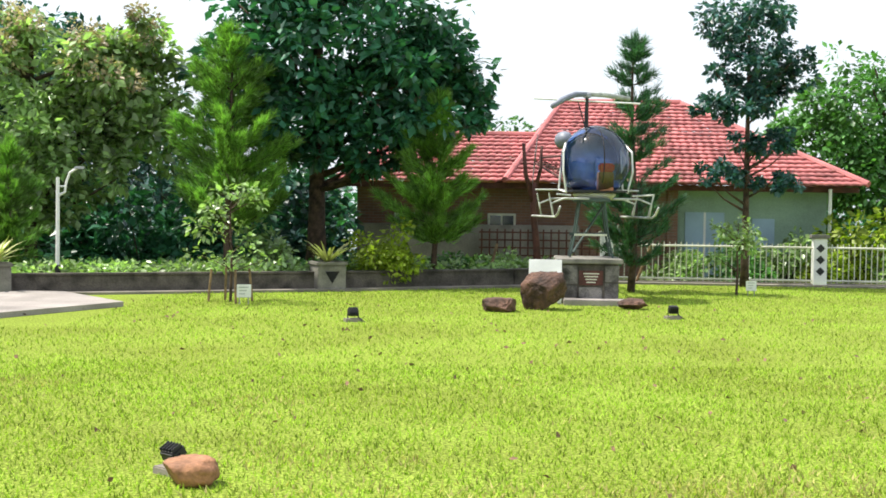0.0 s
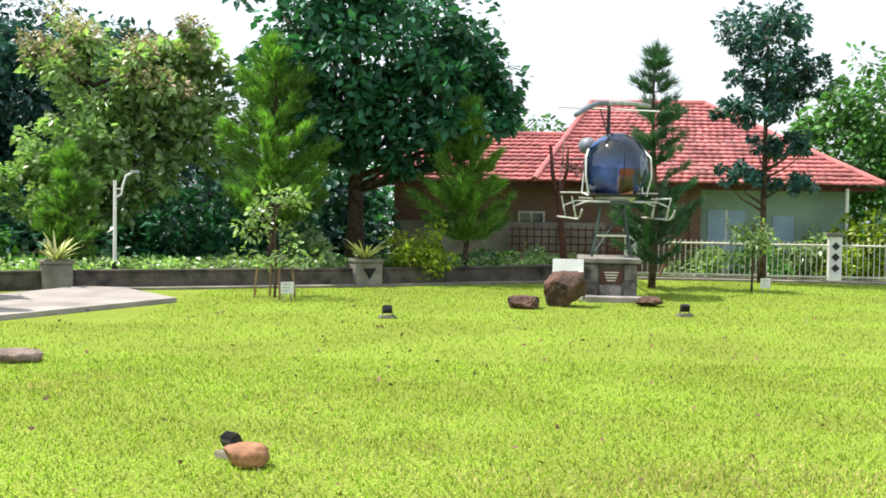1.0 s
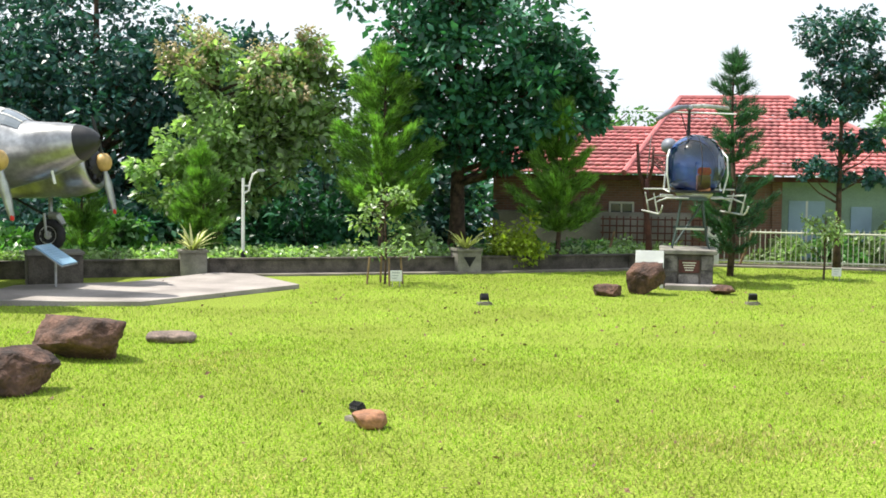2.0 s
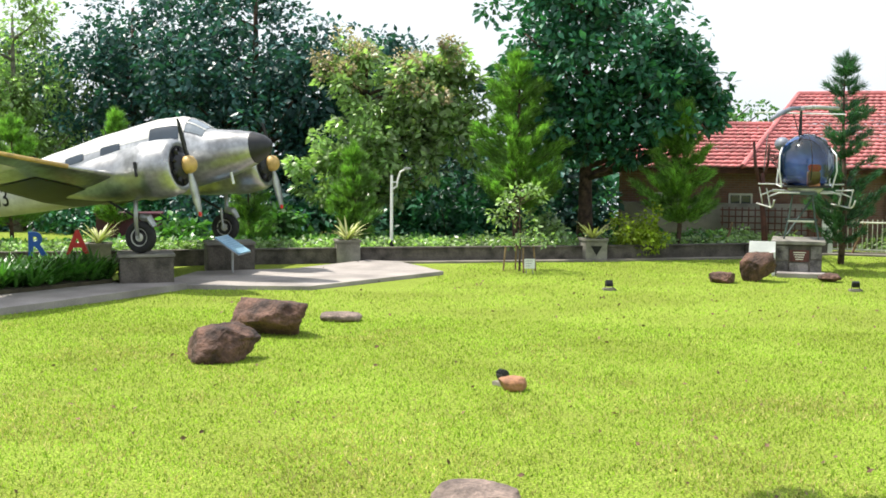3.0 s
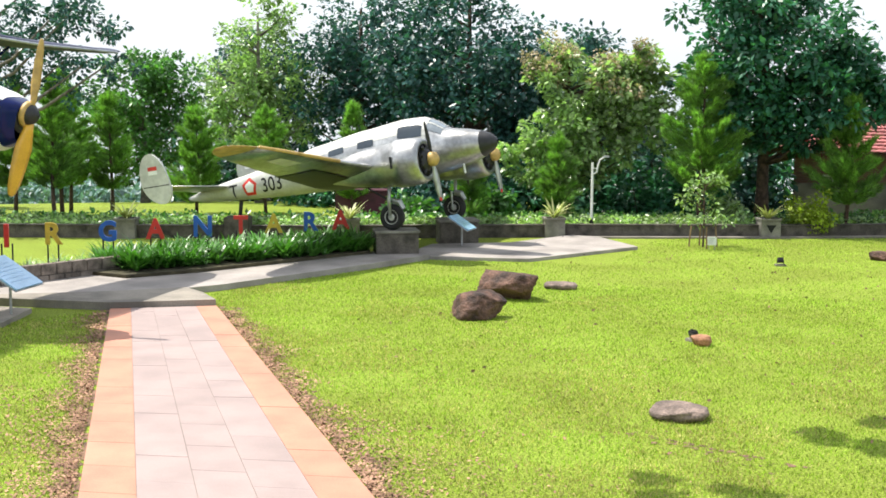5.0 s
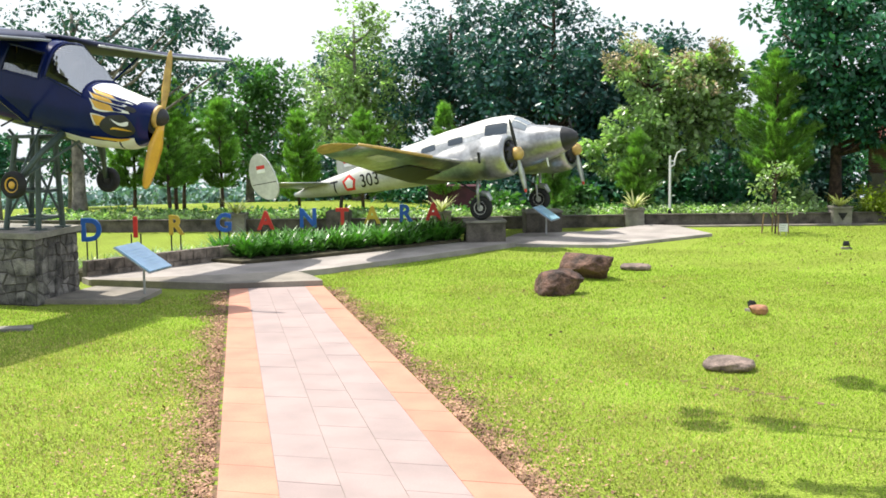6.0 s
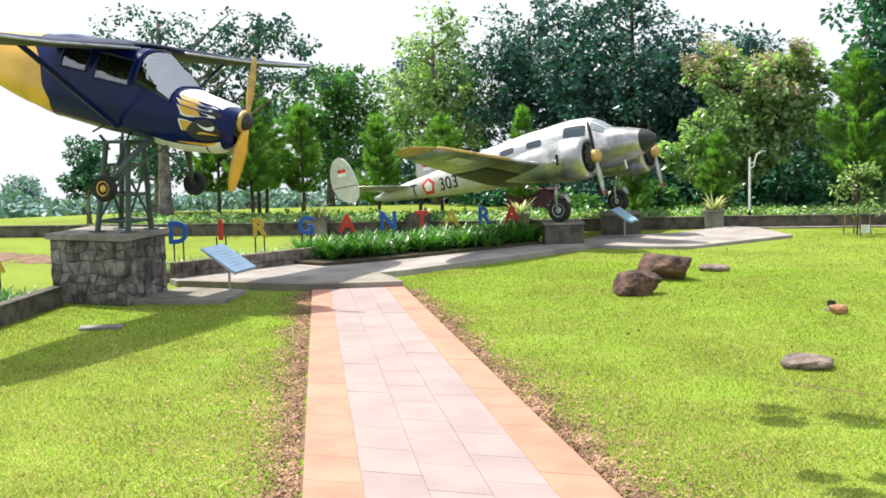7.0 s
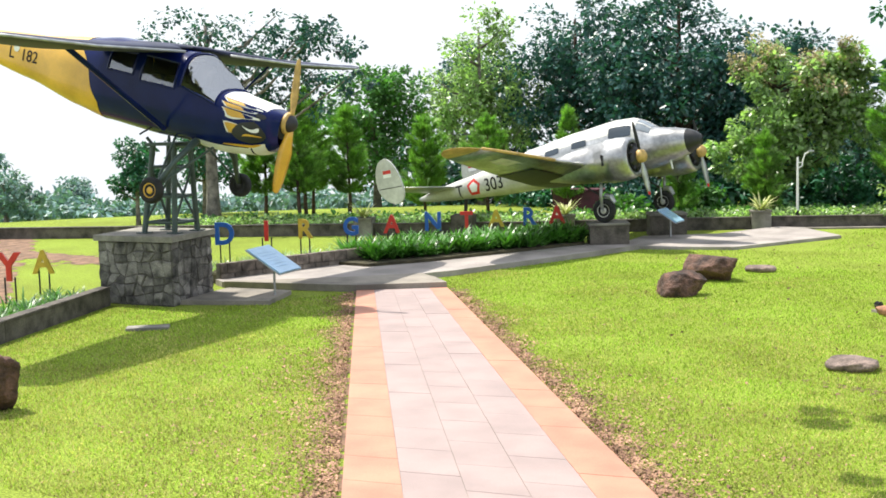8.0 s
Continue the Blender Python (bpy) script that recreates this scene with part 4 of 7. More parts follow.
# ---- twin-engined aircraft ----
TWIN = [(0.0, -0.02, 0.03, 0.03, 0.03), (-0.06, -0.02, 0.15, 0.14, 0.15), (-0.2, -0.02, 0.27, 0.25, 0.27), (-0.42, -0.02, 0.38, 0.35, 0.38), (-0.85, -0.02, 0.52, 0.46, 0.52), (-1.35, -0.02, 0.63, 0.55, 0.62),
        (-1.75, -0.02, 0.69, 0.82, 0.66), (-2.05, -0.02, 0.72, 0.97, 0.69), (-2.7, -0.02, 0.75, 1.00, 0.72), (-4.0, -0.05, 0.75, 0.90, 0.70), (-5.5, -0.12, 0.67, 0.76, 0.60), (-7.0, -0.22, 0.53, 0.56, 0.46), (-8.5, -0.30, 0.36, 0.38, 0.31), (-9.8, -0.34, 0.19, 0.22, 0.18), (-10.5, -0.36, 0.04, 0.06, 0.05)]


def twin_aircraft():
    t = thing("aircraft", "weathered silver twin-engined propeller aircraft standing on stone piers", "aircraft", pose(-9.006, 19.912, 3.165, -0.39, -9.2, -4.96) @ Matrix.Scale(0.995, 4))
    xs = [-0.42 - 0.12 * k for k in range(85)]
    bm = bmesh.new()
    body_faces(bm, TWIN, xs)
    body = part("fuselage", bm, M_ALU, t, smooth=True)
    bm = bmesh.new()
    body_faces(bm, TWIN, [0, -0.03, -0.06, -0.1, -0.15, -0.2, -0.28, -0.36, -0.425])
    part("nose_cone", bm, M_BLACK, t, "black rounded nose cone", True)
    # rear body in pale paint
    bm = bmesh.new()
    body_faces(bm, TWIN, [-5.2 - 0.15 * k for k in range(36)], keep=lambda x, a: x < -5.6 - 0.6 * math.cos(radians(a)), off=0.006)
    part("tail_section", bm, M_SILVERPAINT, t, "pale painted rear fuselage", True)
    bm = bmesh.new()
    body_faces(bm, TWIN, [-1.95 - 0.15 * k for k in range(30)], keep=lambda x, a: abs(a) < 62 and x > -6.0, off=0.005)
    part("roof_panel", bm, M_SILVERPAINT, t, "white painted cabin roof", True)
    for side in (1, -1):
        part("windscreen", patch(TWIN, -1.42, -1.84, 3 * side, 52 * side, 0.012, skew=-0.02), M_SCREEN, body, "pale cockpit windscreen")
        part("side_window", patch(TWIN, -1.98, -2.72, 42 * side, 68 * side, 0.012, round_=0.15), M_GLASS_DARK, body)
        for x in (-3.5, -4.5):
            part("cabin_window", patch(TWIN, x, x - 0.52, 55 * side, 70 * side, 0.012, round_=0.2), M_GLASS_DARK, body)
        part("window_post", patch(TWIN, -1.86, -1.97, 6 * side, 74 * side, 0.018), M_SILVERPAINT, body)
        part("window_post", patch(TWIN, -1.40, -1.88, -2.5 * side, 2.5 * side, 0.02), M_SILVERPAINT, body)
        part("window_post", patch(TWIN, -1.42, -1.88, 26 * side, 30 * side, 0.02), M_SILVERPAINT, body)
        part("window_post", patch(TWIN, -1.98, -2.74, 69 * side, 73 * side, 0.018), M_SILVERPAINT, body)
    # wings
    st = [(0.55, -2.25, 2.75, -0.52, 0.17), (1.9, -2.42, 2.45, -0.42, 0.16), (4.0, -2.78, 1.95, -0.08, 0.14), (6.0, -3.18, 1.44, 0.29, 0.11), (6.75, -3.36, 1.18, 0.43, 0.10)]
    tip = [(6.75, -3.36, 1.18, 0.43, 0.10), (7.1, -3.47, 0.97, 0.48, 0.09), (7.35, -3.62, 0.67, 0.52, 0.08), (7.46, -3.80, 0.32, 0.54, 0.07)]
    for side in (1, -1):
        bm = wing(st, drop=0.07)
        w = part("wing", bm if side > 0 else mirror_y(bm), M_ALU, t, smooth=True)
        bm = wing(tip, drop=0.07)
        part("wing_tip", bm if side > 0 else mirror_y(bm), M_OCHRE, w, "faded yellow wing tip", True)
        # leading edge strip and pale mark under the wing
        bm = tubem([(-2.80 + 0.02, 4.0, -0.08), (-3.18 + 0.02, 6.0, 0.29), (-3.36 + 0.02, 6.75, 0.43)], [0.05, 0.045, 0.04], 8)
        part("leading_edge", bm if side > 0 else mirror_y(bm), M_OCHRE, w, "worn yellow leading edge", True)
        bm = under_wing(st, 4.9, 5.7, 0.22, 0.50, 0.07)
        part("wing_mark", bm if side > 0 else mirror_y(bm), M_CREAM, w, "pale wing mark")
        # black sheet on the lower skin stands in for shade at the wing root
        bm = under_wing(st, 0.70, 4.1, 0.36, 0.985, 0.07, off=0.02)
        part("wing_root_shade", bm if side > 0 else mirror_y(bm), M_BLACK, w, "black sheet that paints in the shade under the wing root")
        # nacelle
        y = 2.12 * side
        nac = part("nacelle", lathe([(-1.26, 0.43), (-1.22, 0.50), (-1.24, 0.56), (-1.36, 0.61), (-1.7, 0.64), (-2.05, 0.635), (-2.06, 0.60), (-2.6, 0.56), (-3.4, 0.45), (-4.3, 0.25), (-4.8, 0.05)], "x", 32, (0, y, -0.32)), M_ALU, t, smooth=True)
        # black disc paints the shade inside the cowl, which is closed
        part("cowl_shade_disc", lathe([(-1.235, 0.02), (-1.235, 0.44)], "x", 28, (0.0, y, -0.32)), M_BLACK, nac)
        part("engine_core", lathe([(-1.23, 0.34), (-1.18, 0.30), (-1.1, 0.18), (-1.08, 0.02)], "x", 20, (0, y, -0.32)), M_STEEL_DARK, nac, smooth=True)
        for k in range(9):
            a = 2 * math.pi * k / 9
            part("cylinder", tubem([(-1.21, y + 0.2 * math.cos(a), -0.32 + 0.2 * math.sin(a)), (-1.21, y + 0.40 * math.cos(a), -0.32 + 0.40 * math.sin(a))], 0.05, 8), M_STEEL_DARK, nac)
        part("cowl_slot", boxm(-2.0, -0.02, -0.16, -1.93, 0.02, 0.16, 0.01, pose(0, y + 0.635 * side * 0.98, -0.28)), M_BLACK, nac)
        prop = part("spinner", lathe([(-0.86, 0.02), (-0.885, 0.11), (-0.94, 0.175), (-1.02, 0.20), (-1.10, 0.19), (-1.13, 0.12)], "x", 24, (0, y, -0.32)), M_OCHRE, t, "ochre yellow propeller hub", True)
        part("blade", blade((-1.04, y + 0.0, -0.32 - 0.12), (-1.04, y + 0.20, -0.32 - 1.14), 0.22, 0.05, -35), M_GREYMETAL, prop, "grey metal blade with a red tip", True)
        # black colour and slim form paint in the upper blade's dark edge-on look
        part("blade", blade((-1.04, y, -0.32 + 0.12), (-1.04, y - 0.2, -0.32 + 1.0), 0.10, 0.05, 78), M_BLACK, prop, "upper blade with edge-on shade put into its black colour", True)
        part("blade_tip", boxm(-1.06, -0.05, -0.10, -1.02, 0.05, 0.0, 0.01, pose(0, y + 0.19, -0.32 - 1.03, -9)), M_RED, prop)
        # landing gear
        yw = 2.03 * side
        leg = part("landing_gear", tubem([(-2.40, yw + 0.13 * side, -0.80), (-2.47, yw + 0.13 * side, -1.25), (-2.50, yw + 0.14 * side, -1.66)], [0.05, 0.05, 0.045], 10), M_GREYMETAL, t, smooth=True)
        part("fork", tubem([(-2.47, yw - 0.15 * side, -1.22), (-2.50, yw - 0.15 * side, -1.70), (-2.50, yw + 0.15 * side, -1.70)], 0.03, 8), M_GREYMETAL, leg)
        part("drag_strut", tubem([(-3.25, yw, -0.75), (-2.47, yw, -1.3)], 0.028, 8), M_STEEL_DARK, leg)
        part("mudguard", tubem([(-2.13, yw, -1.52), (-2.23, yw, -1.32), (-2.43, yw, -1.26)], [0.06, 0.09, 0.07], 8), M_GREYMETAL, leg)
        wh = part("wheel", tyre(0.355, 0.24, (-2.50, yw, -1.70)), M_RUBBER, t, "black tyre", True)
        part("rim", hub(0.355, 0.26, (-2.50, yw, -1.70)), M_SILVERPAINT, wh, "pale spoked metal rim", True)
        # black discs paint the shade of holes on a solid rim
        for k in range(8):
            a = 2 * math.pi * k / 8
            part("rim_hole_shade", lathe([(-0.142 * side, 0.03), (-0.138 * side, 0.036)], "y", 8, (-2.50 + 0.135 * math.cos(a), yw, -1.70 + 0.135 * math.sin(a))), M_BLACK, wh)
        # tailplane and fins
        bm = wing([(0.1, -8.75, 1.45, -0.16, 0.10), (1.4, -8.95, 1.15, -0.07, 0.09), (2.45, -9.2, 0.85, 0.02, 0.08)])
        part("tailplane", bm if side > 0 else mirror_y(bm), M_ALU, t, smooth=True)
        bm = bmesh.new()
        pts = []
        for k in range(28):
            a = 2 * math.pi * k / 28
            r = 0.44 if math.cos(a) > 0 else 0.56
            pts.append((-9.72 + r * math.cos(a) - 0.16 * math.sin(a), 0.13 + (0.92 if math.sin(a) > 0 else 0.58) * math.sin(a)))
        for yy in (-0.035, 0.035):
            bm.faces.new([bm.verts.new((px_, (2.5 + yy) * side, pz)) for px_, pz in pts])
        a_, b_ = bm.faces[:]
        va, vb = list(a_.verts), list(b_.verts)
        for k in range(28):
            bm.faces.new((va[k], va[(k + 1) % 28], vb[(k + 1) % 28], vb[k]))
        bmesh.ops.recalc_face_normals(bm, faces=bm.faces[:])
        fin = part("tail_fin", bm, M_SILVERPAINT, t, "pale oval tail fin")
        for name, z0, mm in (("flag_red", 0.55, M_RED), ("flag_white", 0.43, M_WHITE)):
            part(name, boxm(-9.98, 2.5 * side - 0.042, z0, -9.66, 2.5 * side + 0.042, z0 + 0.115), mm, fin)
        part("rudder_line", boxm(-10.22, 2.5 * side - 0.04, 0.075, -9.3, 2.5 * side + 0.04, 0.10), M_STEEL_DARK, fin)
        # markings on the rear body
        def on_skin(x, ang, off=0.02):
            return skin(TWIN, x, ang * side, off=off)
        for text, x in (("T", -8.60), ("303", -7.13)):
            zc = section(TWIN, x)[0]
            lettering(text, 0.60, 0.004, M_BLACK, pose(x, side, zc - 0.24, 0, -2 * side * -1, 0 if side < 0 else 180), "marking", body, "black painted marking", 0.004, 0.88, wrapped(TWIN, side, 2.3))
        for name, rad, mm, off in (("emblem", 0.30, M_RED, 0.010), ("emblem_centre", 0.19, M_WHITE, 0.018)):
            bm = bmesh.new()
            x, zc = -7.98, section(TWIN, -7.98)[0]
            mid = bm.verts.new((x, 0, zc))
            ring = [bm.verts.new((x + rad * math.sin(2 * math.pi * k / 20) * c, 0, zc + rad * math.cos(2 * math.pi * k / 20) * c)) for k in range(20) for c in [0.809 / math.cos(((k % 4) - 2) * math.pi / 10 if k % 4 else math.pi / 5)]]
            for k in range(20):
                bm.faces.new((mid, ring[k], ring[(k + 1) % 20]))
            bmesh.ops.subdivide_edges(bm, edges=bm.edges[:], cuts=4, use_grid_fill=True)
            move = wrapped(TWIN, side, 2.3, off)
            for v in bm.verts:
                v.co = move(v.co)
            bmesh.ops.recalc_face_normals(bm, faces=bm.faces[:])
            part(name, bm, mm, body, "red and white five-sided emblem")
    part("tail_strut", tubem([(-8.6, 0, -0.55), (-8.75, 0.0, -1.1)], 0.06, 8), M_STEEL_DARK, t)
    part("pitot", tubem([(-1.0, -0.25, -0.5), (-0.98, -0.25, -0.78)], 0.03, 8), M_WHITE, t)
    part("aerial", tubem([(-4.2, 0, 0.8), (-4.25, 0, 1.05)], 0.012, 6), M_STEEL_DARK, t)
    return t


twin_aircraft()


def stone_pier(name, x, y, rz, w, d, h, label, lip=0.0):
    t = thing(name, label, "pier", pose(x, y, 0, 0, 0, rz))
    part("body", boxm(-w / 2, -d / 2, -0.05, w / 2, d / 2, h - (0.07 if lip else 0), 0.02), M_WALL, t)
    if lip:
        part("coping", boxm(-w / 2 - lip, -d / 2 - lip, h - 0.068, w / 2 + lip, d / 2 + lip, h, 0.012), M_CAP, t)
    return t


stone_pier("stone_pier", -11.36, 18.3, 28, 1.15, 0.95, 0.760, "weathered grey stone pier under the aircraft wheel", 0.03)
stone_pier("stone_pier", -10.98, 22.25, 28, 1.15, 0.95, 0.733, "weathered grey stone pier under the far wheel", 0.03)
stone_pier("stone_pier", -17.45, 20.6, 20, 0.75, 0.8, 0.70, "weathered grey stone pier under the tail")


# ---- high-wing aircraft on its stand ----
CESS = [(-0.12, -0.06, 0.20, 0.18, 0.30), (-0.22, -0.06, 0.34, 0.22, 0.40), (-0.45, -0.05, 0.43, 0.27, 0.52), (-0.9, -0.04, 0.49, 0.31, 0.59), (-1.08, -0.03, 0.52, 0.34, 0.61), (-1.40, -0.02, 0.55, 0.58, 0.61), (-1.72, -0.02, 0.57, 0.77, 0.58), (-2.3, -0.02, 0.58, 0.79, 0.60), (-3.3, -0.01, 0.57, 0.74, 0.58), (-3.9, 0.0, 0.51, 0.62, 0.50), (-5.0, 0.04, 0.37, 0.42, 0.32), (-6.5, 0.10, 0.20, 0.24, 0.16), (-7.4, 0.14, 0.05, 0.10, 0.06)]


def bird_aircraft():
    t = thing("aircraft", "navy and yellow high-wing aircraft with a painted bird face", "aircraft", pose(-13.30, 5.62, 3.90, -1.6, 12.96, 4.17) @ Matrix.Scale(1.413, 4))
    pw = 2.9

    def yellow_from(a):
        """Where the yellow tail paint begins: a scalloped edge that swings forward low on the side."""
        f = min(1, max(0, (min(a, 360 - a) - 50) / 65))
        return -3.80 + 0.52 * f * f * (3 - 2 * f) + 0.05 * math.sin(math.pi * 2 * f)
    xs = [-0.12, -0.16, -0.22, -0.3] + [-0.4 - 0.05 * k for k in range(141)]
    # openings for the glazing: (front x, rear x, first angle, last angle)
    glazing = [("windscreen", -1.10, -1.75, 0, 78.75), ("door_window", -1.85, -2.5, 48.75, 82.5), ("cabin_window", -2.65, -3.15, 48.75, 78.75)]

    def glazed(x, a):
        return any(x1 < x < x0 and a0 < abs(a) < a1 for _, x0, x1, a0, a1 in glazing)
    bm = bmesh.new()
    body_faces(bm, CESS, xs, 96, pw, keep=lambda x, a: x > -4.0 and not glazed(x, a))
    body = part("fuselage", bm, M_NAVY, t, "glossy navy blue fuselage", True)
    bm = bmesh.new()
    grid = []
    for i in range(60):
        u = (i / 59) ** 1.3
        row = []
        for k in range(72):
            x0 = yellow_from(5.0 * k)
            row.append(bm.verts.new(skin(CESS, x0 + (-7.4 - x0) * u, 5.0 * k, pw, 0.006)))
        grid.append(row)
    for p, q in zip(grid, grid[1:]):
        for k in range(72):
            bm.faces.new((p[k], p[(k + 1) % 72], q[(k + 1) % 72], q[k]))
    bmesh.ops.recalc_face_normals(bm, faces=bm.faces[:])
    part("tail_boom", bm, M_YELLOW, t, "yellow rear fuselage", True)
    bm = bmesh.new()
    body_faces(bm, CESS, [-0.3 - 0.08 * k for k in range(10)], 40, pw, keep=lambda x, a: abs(a) < 44, off=0.004)
    part("dashboard", boxm(-1.30, -0.42, -0.2, -1.18, 0.42, 0.24, 0.02), M_BLACK, body)
    part("cowl_top", bm, M_WHITE, body, "white painted cowling top", True)
    bm = bmesh.new()
    body_faces(bm, CESS, [-0.25 - 0.08 * k for k in range(15)], 40, pw, keep=lambda x, a: abs(a) > (122 if x > -0.5 else 134), off=0.004)
    part("chin", bm, M_WHITE, body, "white painted chin", True)
    part("cowl_front", lathe([(-0.13, 0.02), (-0.13, 0.16), (-0.15, 0.20)], "x", 20, (0, 0, -0.06)), M_STEEL_DARK, body)
    for side in (1, -1):
        # black disc paints the shade inside the intake; nothing is cut open
        part("intake_shade_disc", lathe([(-0.215, 0.02), (-0.2, 0.07), (-0.235, 0.095)], "x", 14, (0.01, 0.19 * side, -0.02)), M_BLACK, body)
        # feathers of the painted bird
        for k, (a0, a1, x0, ln) in enumerate(((47, 58, -0.50, 0.50), (62, 74, -0.50, 0.50), (78, 90, -0.50, 0.46), (94, 106, -0.50, 0.40))):
            bend = 0.30 - 0.12 * k
            part("feather", patch(CESS, x0 - ln - 0.03, x0 + 0.10, (a0 - 1.4) * side, (a1 + 1.4) * side, 0.007, pw, 12, 0.10, 0.15, 0.7, bend), M_WHITE, body, "white-edged painted feather")
            part("feather", patch(CESS, x0 - ln, x0 - ln + 0.30, a0 * side, a1 * side, 0.013, pw, 8, 0.10, 0.1, 0.15, bend * 0.5), M_YELLOW, body, "yellow painted feather")
            part("feather", patch(CESS, x0 - ln + 0.33, x0 + 0.02, (a0 + 2.5) * side, (a1 - 1.0) * side, 0.013, pw, 8, 0.06, 0.2, 0.6, bend * 0.7), M_NAVY, body, "navy painted feather shaft")
        part("painted_beak", patch(CESS, -0.26, -0.78, 88 * side, 122 * side, 0.016, pw, 10, 0.06, 0.8, 0.3), M_BLACK, body)
        part("painted_curl", patch(CESS, -0.36, -0.62, 92 * side, 97 * side, 0.020, pw, 10, 0.05, 0.8, 0.5, 0.8), M_WHITE, body)
        part("painted_curl", patch(CESS, -0.30, -0.60, 106 * side, 110 * side, 0.020, pw, 10, 0.05, 0.8, 0.5, -0.8), M_YELLOW, body)
        part("painted_eye", patch(CESS, -0.26, -0.42, 66 * side, 82 * side, 0.018, pw, 8, 0.0, 0.9), M_BLACK, body)
        part("painted_band", patch(CESS, -0.26, -0.85, 124 * side, 132 * side, 0.014, pw, 8, -0.1, 0.5, 0.6), M_YELLOW, body)
        # glazing
        for name, x0, x1, a0, a1 in glazing:
            part(name, patch(CESS, x0 + 0.01, x1 - 0.01, (a0 - 0.8 if a0 else 0) * side, (a1 + 0.8) * side, -0.006, pw, 12), M_WINDSCREEN if name == "windscreen" else M_CABINGLASS, body, "clear bluish glazing")
        for name, x0, x1, a0, a1 in glazing:
            rim = [(x0, ang) for ang in np.linspace(a0, a1, 9)] + [(x, a1) for x in np.linspace(x0, x1, 9)[1:]] + [(x1, ang) for ang in np.linspace(a1, a0, 9)[1:]] + ([(x, a0) for x in np.linspace(x1, x0, 9)[1:]] if a0 else [])
            part("window_trim", tubem([skin(CESS, x, ang * side, pw, 0.003) for x, ang in rim], 0.017, 6), M_NAVY, body)
        part("window_trim", tubem([skin(CESS, -1.80, ang * side, pw, 0.004) for ang in range(6, 82, 5)], 0.016, 6), M_NAVY, body)
        # unseen pale plate, added to brighten what shows through the windows
        part("cabin_fill_plate", boxm(-3.2, 0.02 if side > 0 else -0.34, 0.60, -2.0, 0.34 if side > 0 else -0.02, 0.62), M_SILVERPAINT, body, "pale plate added under the roof to lighten the cabin windows")
        seat = part("seat", boxm(-2.5, 0.28 * side - 0.2, -0.25, -2.05, 0.28 * side + 0.2, -0.1, 0.03), M_STEEL_DARK, t)
        part("seat_back", boxm(-2.56, 0.28 * side - 0.2, -0.1, -2.46, 0.28 * side + 0.2, 0.28, 0.03), M_STEEL_DARK, seat)
        # wing, strut
        st = [(0.0, -2.02, 1.40, 0.80, 0.10), (0.50, -2.0, 1.42, 0.79, 0.11), (0.58, -1.80, 1.60, 0.78, 0.12), (2.6, -1.72, 1.62, 0.72, 0.12), (5.0, -1.86, 1.18, 0.74, 0.10), (5.35, -1.98, 0.95, 0.75, 0.09), (5.5, -2.2, 0.5, 0.75, 0.06)]
        bm = wing(st, drop=0.16)
        w = part("wing", bm if side > 0 else mirror_y(bm), M_WINGNAVY, t, "dark wing with a worn silver edge", True)
        bm = tubem([(-1.715, 0.6, 0.765), (-1.715, 2.6, 0.725), (-1.855, 5.0, 0.745)], [0.02, 0.02, 0.018], 8)
        part("leading_edge", bm if side > 0 else mirror_y(bm), M_GREYMETAL, w, smooth=True)
        part("wing_strut", tubem([(-1.95, 0.50 * side, -0.48), (-2.25, 2.65 * side, 0.64)], [0.045, 0.045], 8, 0.5), M_NAVY, t)
        part("flap_line", boxm(-3.30, 0.62, 0.50, -3.26, 2.6, 0.52) if side > 0 else boxm(-3.30, -2.6, 0.50, -3.26, -0.62, 0.52), M_STEEL_DARK, w)
        # gear
        part("gear_leg", tubem([(-1.38, 0.35 * side, -0.48), (-1.46, 0.80 * side, -0.88), (-1.52, 1.10 * side, -1.28)], [0.06, 0.045, 0.04], 8), M_STEEL_GREEN, t, smooth=True)
        part("gear_brace", tubem([(-1.9, 0.25 * side, -0.55), (-1.54, 1.05 * side, -1.22)], 0.02, 6), M_STEEL_GREEN, t)
        part("gear_brace", tubem([(-1.1, 0.2 * side, -0.5), (-1.50, 1.05 * side, -1.24)], 0.02, 6), M_STEEL_GREEN, t)
        wh = part("wheel", tyre(0.20, 0.15, (-1.52, 1.17 * side, -1.32)), M_RUBBER, t, "black tyre", True)
        part("rim", hub(0.20, 0.165, (-1.52, 1.17 * side, -1.32)), M_YELLOW if side < 0 else M_STEEL_DARK, wh, "ochre painted rim" if side < 0 else "", True)
        # tail surfaces
        bm = wing([(0.02, -6.5, 0.85, 0.16, 0.08), (1.5, -6.75, 0.5, 0.16, 0.06)])
        part("tailplane", bm if side > 0 else mirror_y(bm), M_YELLOW, t, smooth=True)
        lettering("L  182", 0.27, 0.004, M_BLACK, pose(-5.05, side, 0.02, 0, 0, 0 if side < 0 else 180), "marking", body, "black painted marking", 0.002, 1.0, wrapped(CESS, side, pw))
        p = skin(CESS, -5.25, 84 * side, pw, 0.012)
        bm = lathe([(-0.006, 0.0), (-0.006, 0.06), (0.006, 0.06), (0.006, 0)], "y", 18, (p.x + 0.03, p.y, p.z + 0.06))
        part("roundel", bm, M_WHITE, body)
    bm = bmesh.new()
    v = [(-6.3, 0.28), (-7.1, 1.35), (-7.5, 1.35), (-7.45, 0.1)]
    for yy in (-0.04, 0.04):
        bm.faces.new([bm.verts.new((a, yy, b)) for a, b in v])
    fa, fb = list(bm.faces)
    for k in range(4):
        bm.faces.new((fa.verts[k], fa.verts[(k + 1) % 4], fb.verts[(k + 1) % 4], fb.verts[k]))
